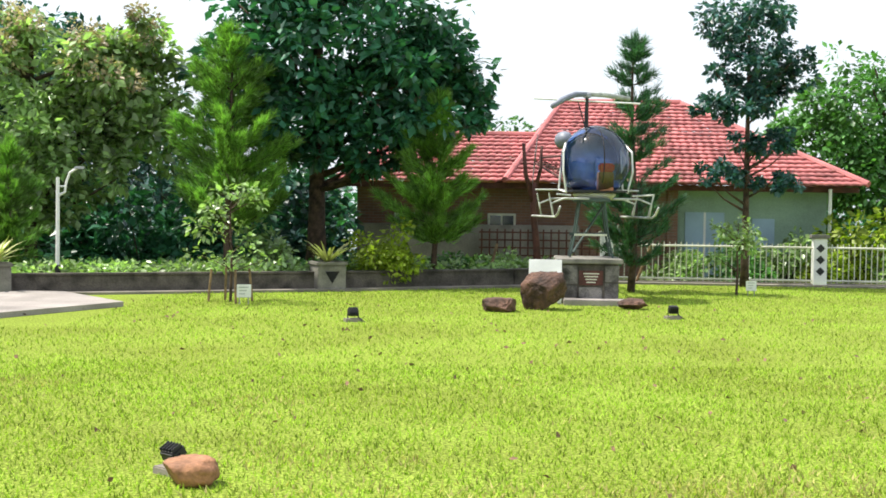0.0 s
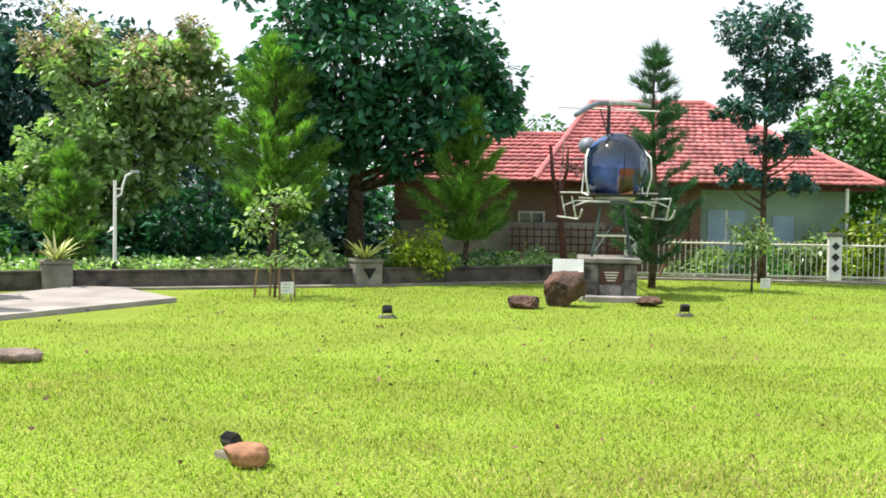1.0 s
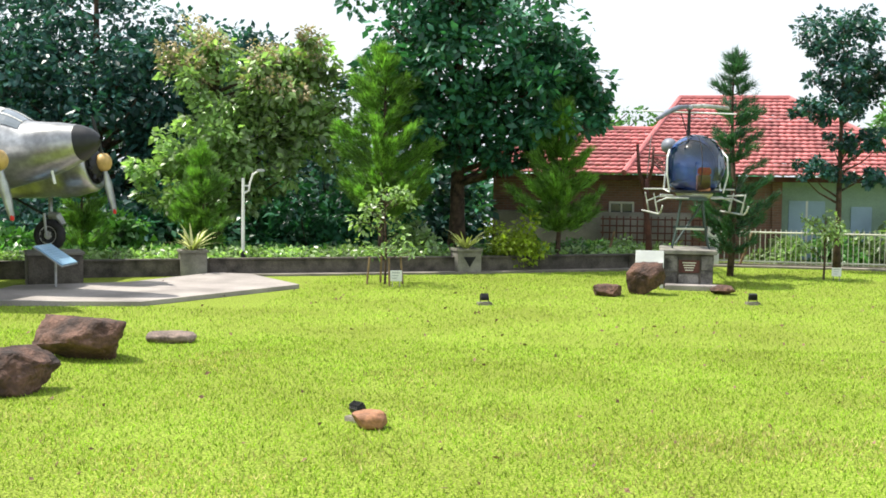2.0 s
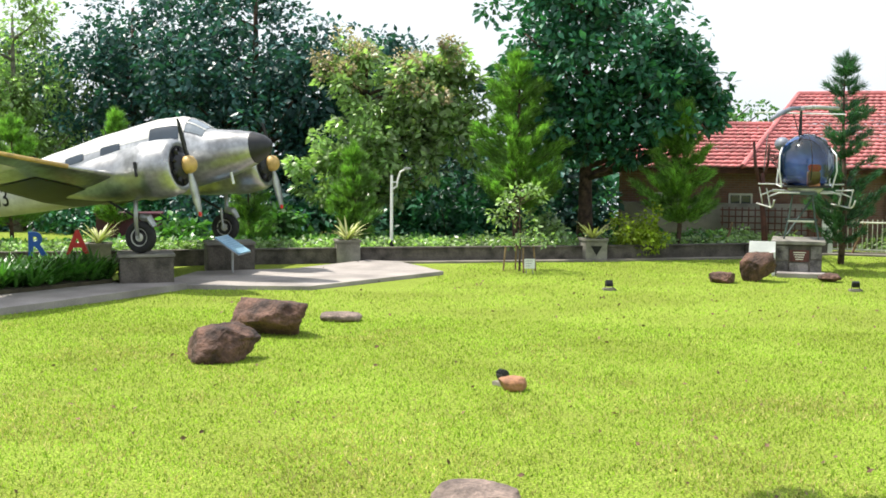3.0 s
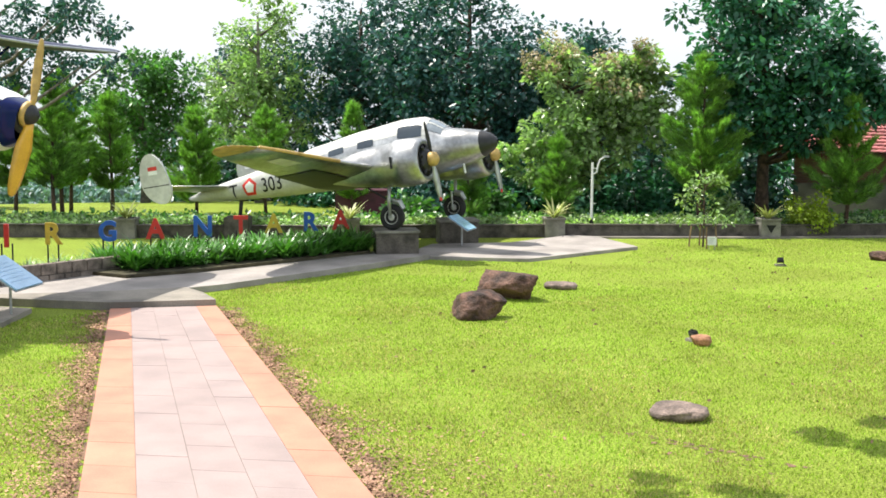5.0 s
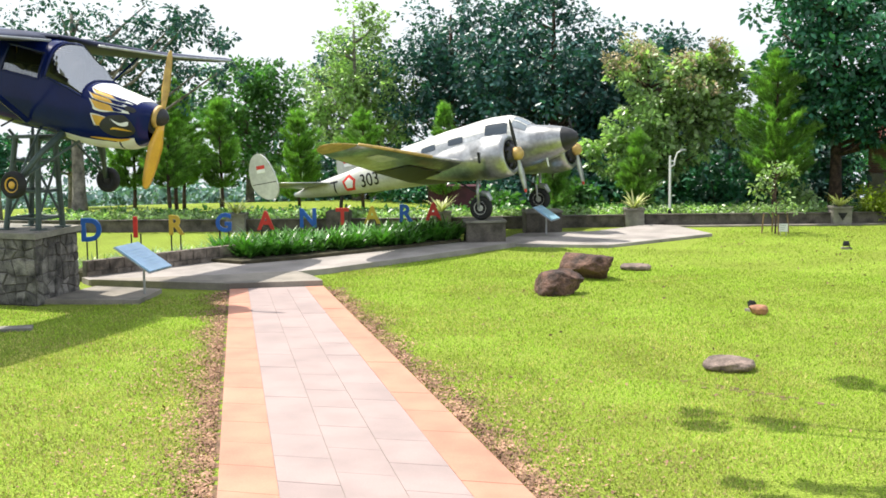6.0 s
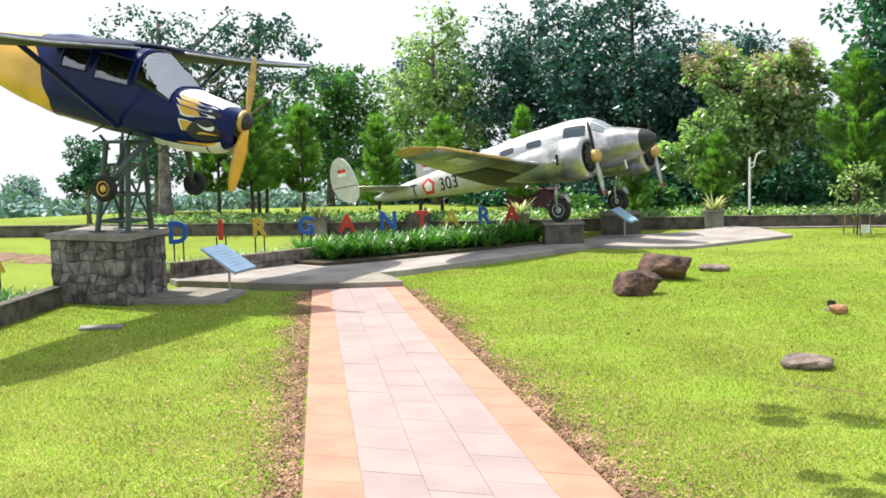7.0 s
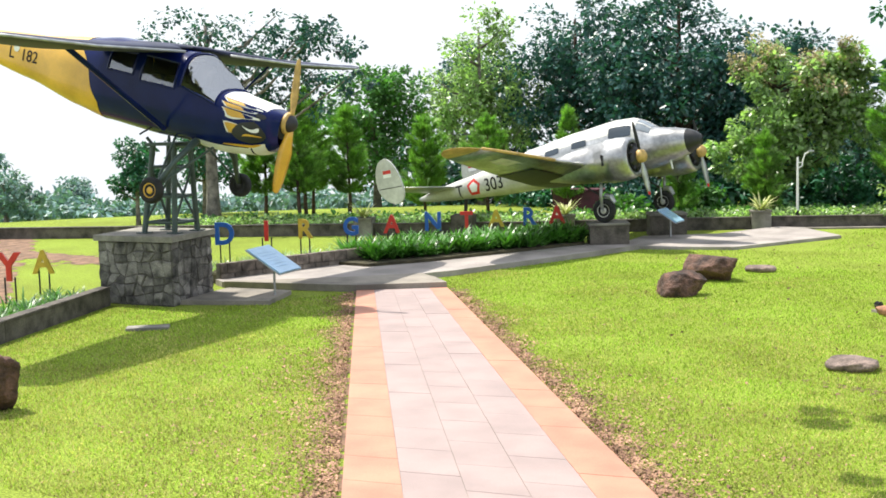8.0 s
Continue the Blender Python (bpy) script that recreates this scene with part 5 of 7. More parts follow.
    bmesh.ops.recalc_face_normals(bm, faces=bm.faces[:])
    part("tail_fin", bm, M_YELLOW, t)
    sp = part("spinner", lathe([(0.06, 0.01), (0.04, 0.07), (-0.02, 0.13), (-0.11, 0.16), (-0.13, 0.15)], "x", 22), M_STEEL_DARK, t, "worn dark propeller spinner", True)
    part("spinner_ring", lathe([(-0.05, 0.150), (-0.07, 0.168), (-0.115, 0.172), (-0.125, 0.15)], "x", 22), M_OCHRE, sp, "ochre ring", True)
    part("blade", blade((-0.03, -0.01, -0.08), (-0.02, -0.15, -1.06), 0.24, 0.04, -38), M_YELLOW, sp, "yellow propeller blade", True)
    # same yellow blade; the ochre puts its edge-on shade into the colour
    part("blade", blade((-0.05, 0.01, 0.08), (-0.16, 0.11, 0.98), 0.12, 0.04, 60), M_OCHRE, sp, "yellow propeller blade with edge-on shade put into an ochre colour", True)
    part("step", tubem([(-2.2, -0.5, -0.5), (-2.25, -0.7, -0.62)], 0.015, 6), M_STEEL_DARK, t)
    return t


def mix_glass(name, tint, gloss, ior=1.6):
    m = bpy.data.materials.new(name)
    m.use_nodes = True
    n, l = m.node_tree.nodes, m.node_tree.links
    n.remove(n["Principled BSDF"])
    tr, gl, mx, fr = n.new("ShaderNodeBsdfTransparent"), n.new("ShaderNodeBsdfGlossy"), n.new("ShaderNodeMixShader"), n.new("ShaderNodeFresnel")
    tr.inputs[0].default_value = (*tint, 1)
    gl.inputs["Roughness"].default_value = gloss
    fr.inputs[0].default_value = ior
    l.new(fr.outputs[0], mx.inputs[0])
    l.new(tr.outputs[0], mx.inputs[1])
    l.new(gl.outputs[0], mx.inputs[2])
    l.new(mx.outputs[0], n["Material Output"].inputs[0])
    return m


M_WINGNAVY = mat("dark_wing_paint", (0.035, 0.040, 0.078), 0.55, 0.0, vary=0.25, scale=1.5, bump=0.03, spec=0.2)
M_WINDSCREEN = mix_glass("pale_windscreen_glass", (0.80, 0.92, 1.0), 0.05, 6.0)
M_BUBBLE = mix_glass("tinted_bubble_glass", (0.66, 0.78, 0.98), 0.04, 1.7)
M_CABINGLASS = mix_glass("clear_cabin_glass", (0.86, 0.95, 1.0), 0.03, 2.9)
bird_aircraft()


def steel_stand():
    t = thing("aircraft_stand", "grey-green welded steel truss stand on the stone pedestal", "stand", pose(-16.75, 5.50, 1.545, 0, 0, 4))
    lo, hi = 0.42, 0.30
    top = [(0.36, -0.22, 1.95), (0.36, 0.36, 1.95), (-0.22, 0.36, 1.98), (-0.22, -0.22, 1.98)]
    foot = [(lo, -lo, 0), (lo, lo, 0), (-lo, lo, 0), (-lo, -lo, 0)]
    for a, b in zip(foot, top):
        part("leg", tubem([a, b], 0.065, 8), M_STEEL_GREEN, t)
        part("foot_plate", boxm(a[0] - 0.13, a[1] - 0.13, 0, a[0] + 0.13, a[1] + 0.13, 0.025), M_STEEL_GREEN, t)
    for i in range(4):
        j = (i + 1) % 4
        for f in (0.12, 0.42, 0.75):
            part("rung", tubem([lerp(foot[i], top[i], f), lerp(foot[j], top[j], f)], 0.035, 6), M_STEEL_GREEN, t)
        part("brace", tubem([lerp(foot[i], top[i], 0.12), lerp(foot[j], top[j], 0.75)], 0.03, 6), M_STEEL_GREEN, t)
        part("brace", tubem([top[i], (top[i][0] * 1.9 + 0.1, top[i][1] * 1.4, 2.06 - (0.12 if top[i][0] > 0 else -0.1))], 0.035, 6), M_STEEL_GREEN, t)
    part("head_frame", boxm(-0.35, -0.36, 1.96, 0.5, 0.5, 2.03, 0.01), M_STEEL_GREEN, t)
    return t


steel_stand()


# ---- stone pedestal of the high-wing aircraft ----
def rubble_face(parent, a, b, z0, z1, cols, rows, seed, out):
    """Irregular stones set in mortar on an upright face from a to b."""
    r = random.Random(seed)
    a, b = Vector((*a, 0)), Vector((*b, 0))
    grid = {}
    for i in range(cols + 1):
        for j in range(rows + 1):
            u = i / cols + (r.uniform(-0.42, 0.42) / cols if 0 < i < cols else 0)
            v = j / rows + (r.uniform(-0.44, 0.44) / rows if 0 < j < rows else 0)
            grid[i, j] = (u, v)
    n = Vector((*out, 0))
    for i in range(cols):
        for j in range(rows):
            quad = [grid[i, j], grid[i + 1, j], grid[i + 1, j + 1], grid[i, j + 1]]
            cx, cy = sum(q[0] for q in quad) / 4, sum(q[1] for q in quad) / 4
            pts = []
            for k, q in enumerate(quad):
                e = quad[(k + 1) % 4]
                pts += [q, ((q[0] + e[0]) / 2 + r.uniform(-0.1, 0.1) / cols, (q[1] + e[1]) / 2 + r.uniform(-0.1, 0.1) / rows)]
            bm = bmesh.new()
            deep = r.uniform(0.012, 0.035)
            lo, hi = [], []
            for u, v in pts:
                f = 0.93
                u1, v1 = cx + (u - cx) * f, cy + (v - cy) * f
                u2, v2 = cx + (u - cx) * f * 0.86, cy + (v - cy) * f * 0.86
                p1, p2 = a.lerp(b, min(1, max(0, u1))), a.lerp(b, min(1, max(0, u2)))
                lo.append(bm.verts.new(p1 + Vector((0, 0, z0 + (z1 - z0) * min(1, max(0, v1)))) + n * 0.002))
                hi.append(bm.verts.new(p2 + Vector((0, 0, z0 + (z1 - z0) * min(1, max(0, v2)))) + n * deep))
            bm.faces.new(hi)
            for k in range(8):
                bm.faces.new((lo[k], lo[(k + 1) % 8], hi[(k + 1) % 8], hi[k]))
            bmesh.ops.recalc_face_normals(bm, faces=bm.faces[:])
            part("stone", bm, M_RUBBLE, parent)


PED = [(-17.95, 4.42), (-15.90, 4.50), (-16.30, 6.32), (-18.35, 6.24)]


def pedestal():
    t = thing("stone_pedestal", "square rubble-stone pedestal with a flat grey coping", "pedestal")
    part("core", poly_prism(PED, -0.05, 1.42), M_MORTAR, t)
    cx, cy = sum(p[0] for p in PED) / 4, sum(p[1] for p in PED) / 4
    part("coping", poly_prism([(cx + (x - cx) * 1.09, cy + (y - cy) * 1.09) for x, y in PED], 1.421, 1.545), M_CAP, t, "flat grey coping slab")
    for k, seed in ((0, 1), (1, 2), (3, 4)):
        a, b = PED[k], PED[(k + 1) % 4]
        d = Vector((b[0] - a[0], b[1] - a[1])).normalized()
        rubble_face(t, a, b, 0, 1.41, 8 if k == 0 else 7, 6, seed, (d.y, -d.x))


def sign_board(x, y, rz, post_h, w, d, tilt, label, posts=1, z=0.0):
    t = thing("information_board", label, "information board", pose(x, y, z, 0, 0, rz))
    m = pose(0, 0, post_h, tilt)
    part("panel", boxm(-w / 2, -d / 2, 0, w / 2, d / 2, 0.03, 0.006, m), M_BOARD, t, "pale blue printed panel")
    part("frame", boxm(-w / 2 - 0.02, -d / 2 - 0.02, -0.022, w / 2 + 0.02, d / 2 + 0.02, -0.002, 0.004, m), M_GREYMETAL, t)
    for k in range(6):
        part("text_bar", boxm(-w * 0.40, d * (0.26 - 0.11 * k), 0.031, w * (0.36 if k % 2 else 0.28), d * (0.275 - 0.11 * k), 0.033, 0, m), M_TEXTBLUE, t)
    for k in range(posts):
        px_ = 0 if posts == 1 else (-w * 0.3 + k * w * 0.6)
        part("post", tubem([(px_, 0, 0), (px_, 0, post_h)], 0.028, 8), M_GREYMETAL, t)
    return t


M_TEXTBLUE = mat("printed_text_blue", (0.22, 0.40, 0.62), 0.4, vary=0.1, scale=4, bump=0)
slab = obj("foot_slab", poly_prism([(-16.1, 4.75), (-14.0, 5.45), (-14.55, 7.0), (-16.3, 6.9)], -0.02, 0.10), M_CONC)
tagged(slab, "thin concrete slab at the foot of the pedestal", "slab", kind="structure")
sign_board(-14.45, 6.25, 100, 0.80, 1.05, 0.95, 33, "tilted pale blue information board on a grey metal post", 1, 0.10)
sign_board(-10.36, 20.9, 92, 0.66, 0.85, 0.70, 33, "tilted pale blue information board beside the aircraft wheel", 1, 0.09)
wall_run("wall_west", [(-15.2, -2.6), (-16.0, -0.2), (-17.55, 4.15)], 0.22, -0.1, 0.38, M_WALL, "low dark stone edging wall beside the bed")
wall_run("wall_west", [(-18.3, 6.4), (-20.4, 8.6)], 0.20, -0.1, 0.36, M_WALL, "low dark stone edging wall behind the pedestal")
flat_slab = obj("drain_cover", boxm(-0.42, -0.2, 0, 0.42, 0.2, 0.06, 0.012, pose(-14.35, 2.0, 0, 0, 0, 38)), M_CAP)
tagged(flat_slab, "flat grey stone slab lying in the shaded grass", "slab")
r_ = random.Random(9)
spots = [(-16.6 - r_.uniform(0.15, 1.5) - 0.42 * (yy - 1.0), yy, 0.0) for yy in [r_.uniform(-2.4, 4.6) for _ in range(90)]]
strap_bed("bed_plants", spots, 0.42, 0.024, 11, M_LF_LIGHT, "light green strap-leaved plants behind the edging wall", 13)


# ---- letters on posts ----
def letter_sign(ch, x, y, z0, z1, colour, word, cname):
    t = thing("letter_sign", "%s painted letter %s on two thin dark posts" % (cname, ch), "letter sign", pose(x, y, 0, 0, 0, 26), group=word)
    h = z1 - z0
    lettering(ch, h * 1.38, 0.07, colour, pose(0, 0, z0), "letter", t, "thick %s letter" % cname, 0.022, 0.92)
    for k in (-1, 1):
        part("post", tubem([(k * 0.12, 0.03, 0.0), (k * 0.12, 0.03, z0 + 0.06)], 0.022, 6), M_STEEL_DARK, t)


COL = {"b": (M_BLUE, "blue"), "r": (M_RED, "red"), "y": (M_LYELLOW, "yellow")}
for ch, x, y, z0, z1, c in (("D", -18.17, 9.09, 0.86, 1.43, "b"), ("I", -17.61, 10.13, 0.87, 1.39, "r"), ("R", -17.08, 11.1, 0.86, 1.36, "y"), ("G", -16.41, 12.33, 0.84, 1.32, "b"), ("A", -15.80, 13.45, 0.81, 1.30, "r"),
                            ("N", -15.16, 14.63, 0.78, 1.30, "b"), ("T", -14.62, 15.63, 0.78, 1.24, "r"), ("A", -14.13, 16.53, 0.74, 1.23, "y"), ("R", -13.57, 17.56, 0.72, 1.22, "b"), ("A", -13.04, 18.4, 0.70, 1.22, "r")):
    letter_sign(ch, x, y, z0, z1, *COL[c][:1], "letters above the flower bed", COL[c][1])
letter_sign("Y", -19.9, 3.55, 0.55, 1.20, M_RED, "letters above the side bed", "red")
letter_sign("A", -20.2, 4.85, 0.55, 1.10, M_LYELLOW, "letters above the side bed", "yellow")


# ---- rocks ----
def boulder(x, y, sx, sy, sz, rz, seed, material, label, name="boulder", sink=0.12, sharp=0.35):
    bm = bmesh.new()
    bmesh.ops.create_icosphere(bm, subdivisions=4, radius=1)
    rr = random.Random(seed)
    cuts = [(Vector((rr.gauss(0, 1), rr.gauss(0, 1), rr.gauss(0, 0.6))).normalized(), rr.uniform(0.52, 0.74)) for _ in range(11 if sharp > 0.1 else 1)] + [(Vector((rr.uniform(-0.2, 0.2), rr.uniform(-0.2, 0.2), 1)).normalized(), 0.66)]
    for v in bm.verts:
        c = v.co.copy()
        f = 1 + sharp * noise.noise(c * 0.9 + Vector((seed, 0, 0))) + 0.12 * noise.noise(c * 2.6 + Vector((0, seed, 0))) + 0.03 * noise.noise(c * 8 + Vector((0, 0, seed)))
        # flattened facets
        p = c * f
        m = max(abs(p.x), abs(p.y), abs(p.z))
        p = p.lerp(p / max(m, 0.4) * min(m, 0.80), 0.40)
        for q in cuts:
            over = p.dot(q[0]) - q[1]
            if over > 0:
                p = p - q[0] * over * 0.97
        if sharp > 0.1:
            p = p * (1 + 0.10 * noise.noise(c * 3.4 + Vector((seed, 2, 0))) + 0.05 * noise.noise(c * 8.5 + Vector((1, 0, seed))))
        v.co = Vector((p.x * sx / 1.7, p.y * sy / 1.7, (p.z / 1.7 + 0.5 - sink) * sz))
    bmesh.ops.recalc_face_normals(bm, faces=bm.faces[:])
    ob = obj(name, bm, material, True)
    ob.matrix_basis = pose(x, y, 0, 0, 0, rz)
    return tagged(ob, label, "rock")


boulder(-6.15, 9.8, 1.18, 0.9, 0.64, 20, 1.3, M_ROCK, "large brown boulder lying on the lawn", sink=0.1)
boulder(-6.36, 12.45, 1.50, 1.0, 0.70, -10, 4.1, M_ROCK, "broad brown boulder on the lawn beside another", sink=0.1)
boulder(-5.68, 14.2, 0.70, 0.5, 0.19, 10, 7.7, M_ROCK3, "flat grey rock half sunk in the lawn", "rock", 0.1, 0.09)
boulder(-1.12, 3.10, 0.72, 0.56, 0.22, 5, 9.2, M_ROCK3, "flat grey-brown stone in the lawn", "rock", 0.08, 0.09)
boulder(-1.66, 8.47, 0.37, 0.29, 0.20, -6, 3.4, M_ROCK2, "smooth reddish stone in front of a spotlight", "rock", 0.06, 0.04)
boulder(1.84, 23.2, 0.92, 0.8, 0.84, 8, 5.6, M_ROCK, "tall brown boulder before the helicopter plinth", sink=0.1)
boulder(1.02, 22.6, 0.84, 0.6, 0.30, 0, 8.8, M_ROCK, "low dark rock in the lawn", "rock")
boulder(3.52, 23.5, 0.66, 0.5, 0.26, 0, 2.2, M_ROCK, "low brown rock beside the plinth", "rock")
boulder(-11.55, -4.35, 0.95, 0.7, 1.0, 30, 6.5, M_ROCK, "dark upright boulder at the lawn edge", sink=0.08)


# ---- lawn spotlights ----
def spotlight(x, y, rz, s, label, tilt=-35):
    t = thing("spotlight", label, "spotlight", pose(x, y, 0, 0, 0, rz) @ Matrix.Scale(s, 4))
    part("base", boxm(-0.17, -0.11, -0.02, 0.17, 0.11, 0.07, 0.012), M_CONC, t, "grey concrete foot")
    part("bracket", tubem([(-0.11, 0, 0.06), (-0.11, 0, 0.20), (0.11, 0, 0.20), (0.11, 0, 0.06)], 0.012, 6), M_STEEL_DARK, t)
    m = pose(0, 0, 0.20, tilt)
    part("housing", boxm(-0.10, -0.05, -0.08, 0.10, 0.06, 0.08, 0.015, m), M_STEEL_DARK, t)
    part("lens", boxm(-0.085, 0.061, -0.065, 0.085, 0.068, 0.065, 0, m), M_GLASS_DARK, t)
    for k in range(5):
        part("fin", boxm(-0.09 + 0.043 * k, -0.08, -0.06, -0.083 + 0.043 * k, -0.05, 0.06, 0, m), M_STEEL_DARK, t)
    part("cable", tubem([(0.05, -0.05, 0.15), (0.12, -0.12, 0.06), (0.2, -0.2, 0.0)], 0.008, 5), M_RUBBER, t)


spotlight(-1.83, 8.78, -40, 0.74, "black spotlight on a concrete foot behind a reddish stone", -62)
spotlight(-1.40, 20.3, 20, 0.8, "small black spotlight on a grey foot in the lawn")
spotlight(3.88, 21.5, 10, 0.8, "small black spotlight in the lawn near the plinth", 20)


# ---- young trees with stakes ----
def sapling(x, y, h, w, seed, stakes, label):
    t = thing("sapling", label, "sapling", pose(x, y, 0))
    g = np.random.default_rng(seed)
    bm = bmesh.new()
    tube(bm, [(0, 0, -0.05), (0.02, 0, h * 0.4), (-0.02, 0.02, h * 0.75), (0.02, 0, h)], [0.03, 0.024, 0.016, 0.006], 7)
    cs, twigs = [], []
    for k in range(16):
        a, z = g.uniform(0, 6.28), h * g.uniform(0.32, 0.98)
        d = w / 2 * g.uniform(0.4, 1.0) * (1.1 - 0.5 * abs(z / h - 0.55))
        p = (d * math.cos(a), d * math.sin(a), z + 0.1)
        twigs.append([(0, 0, z - 0.15), (p[0] * 0.5, p[1] * 0.5, z), p])
        cs.append(p)
    part("trunk", bm, M_BARK, t)
    for way in twigs:
        part("branch", tubem(way, [0.012, 0.009, 0.004], 5), M_BARK, t)
    v, f = leaf_cloud(np.array(cs), np.full(len(cs), w * 0.16), 34, 0.085, seed)
    mesh_np("crown", v, f, M_LF_LIGHT).parent = t
    for k in range(stakes):
        a = 2 * math.pi * k / max(1, stakes) + 0.4
        part("stake", tubem([(0.42 * math.cos(a), 0.42 * math.sin(a), -0.02), (0.36 * math.cos(a), 0.36 * math.sin(a), 0.62)], 0.025, 6), M_WOOD, t, "dry wooden stake")
    return t


def plant_label(x, y, s):
    t = thing("plant_label", "small white plant label on short legs in the lawn", "plant label", pose(x, y, 0, 0, 0, 8) @ Matrix.Scale(s, 4), group="plant labels")
    part("plate", boxm(-0.13, -0.012, 0.12, 0.13, 0.012, 0.36, 0.006), M_WHITE, t)
    part("leg", tubem([(-0.08, 0, -0.02), (-0.08, 0, 0.13)], 0.012, 5), M_GREYMETAL, t)
    part("leg", tubem([(0.08, 0, -0.02), (0.08, 0, 0.13)], 0.012, 5), M_GREYMETAL, t)
    for k in range(3):
        part("text_bar", boxm(-0.09, -0.0145, 0.30 - 0.06 * k, 0.08 - 0.03 * k, -0.0125, 0.318 - 0.06 * k), M_GREYMETAL, t)


sapling(-3.95, 24.0, 2.05, 1.45, 61, 4, "young leafy tree held by dry wooden stakes")
plant_label(-3.62, 23.5, 1.0)
sapling(6.35, 27.7, 1.55, 1.05, 62, 0, "young leafy tree on a thin stem in the lawn")
plant_label(6.62, 27.5, 0.9)


# ---- lamp posts ----
def lamp_post(x, y, h, label, arms=True):
    z0 = float(ground_z(x, y))
    t = thing("lamp_post", label, "lamp post", pose(x, y, z0))
    part("pole", tubem([(0, 0, -0.05), (0, 0, h * 0.6), (0, 0, h)], [0.045, 0.04, 0.035], 10), M_WHITE, t)
    part("foot", tubem([(0, 0, -0.05), (0, 0, 0.55)], 0.06, 10), M_STEEL_DARK, t)
    if arms:
        part("arm", tubem([(0.02, 0, h * 0.84), (0.14, 0, h * 0.87), (0.17, 0, h * 0.95), (0.24, 0, h * 1.04), (0.40, 0, h * 1.08)], 0.026, 8), M_WHITE, t)
        part("brace", tubem([(0, 0, h * 0.92), (0.18, 0, h * 0.92)], 0.018, 6), M_WHITE, t)
        part("head", boxm(0.34, -0.05, h * 1.07, 0.54, 0.05, h * 1.095, 0.012), M_GREYMETAL, t)
    else:
        part("head", lathe([(h, 0.03), (h + 0.03, 0.09), (h + 0.12, 0.10), (h + 0.17, 0.03)], "z", 14), M_WHITE, t)


lamp_post(-7.75, 25.9, 2.32, "white metal lamp post with a curved arm behind the wall")
lamp_post(-25.9, 26.4, 2.35, "slim white lamp post at the edge of the field", False)


# ---- helicopter on its plinth ----
def heli_plinth():
    t = thing("stone_plinth", "grey stone plinth with a dark maroon plaque", "plinth", pose(2.86, 25.25, 0, 0, 0, -3))
    part("body", boxm(-0.56, -0.6, -0.05, 0.56, 0.9, 0.77, 0.02), M_WALL, t)
    part("coping", boxm(-0.64, -0.68, 0.771, 0.64, 0.98, 0.86, 0.015), M_CAP, t, "grey coping slab")
    part("step", boxm(-0.50, -1.10, -0.03, 0.80, -0.605, 0.11, 0.015), M_CONC_PINK, t, "pinkish stone step")
    p = part("plaque", boxm(-0.20, -0.625, 0.36, 0.26, -0.602, 0.64, 0.006), M_DKWOOD, t, "dark maroon plaque")
    for k in range(4):
        part("text_bar", boxm(-0.12 + 0.02 * k, -0.629, 0.57 - 0.055 * k, 0.18 - 0.02 * k, -0.626, 0.592 - 0.055 * k), M_CREAM, p)
    for k, (x0, x1, z0, z1) in enumerate(((-0.55, -0.24, 0.02, 0.36), (-0.55, -0.23, 0.38, 0.74), (-0.2, 0.24, 0.02, 0.32), (0.29, 0.55, 0.02, 0.40), (0.30, 0.55, 0.42, 0.74))):
        part("stone", boxm(x0, -0.618, z0, x1, -0.603, z1, 0.006), M_RUBBLE, t)


def white_board():
    t = thing("information_board", "blank white information board leaning by the plinth", "information board", pose(1.98, 24.45, 0, 0, 0, -4))
    m = pose(0, 0, 0.30, -14)
    part("panel", boxm(-0.33, -0.015, 0, 0.30, 0.015, 0.56, 0.006, m), M_WHITE, t)
    part("leg", boxm(0.22, 0.02, -0.02, 0.30, 0.12, 0.60, 0.006), M_WHITE, t)
    part("leg", boxm(-0.30, 0.02, -0.02, -0.24, 0.12, 0.5, 0.006), M_WHITE, t)


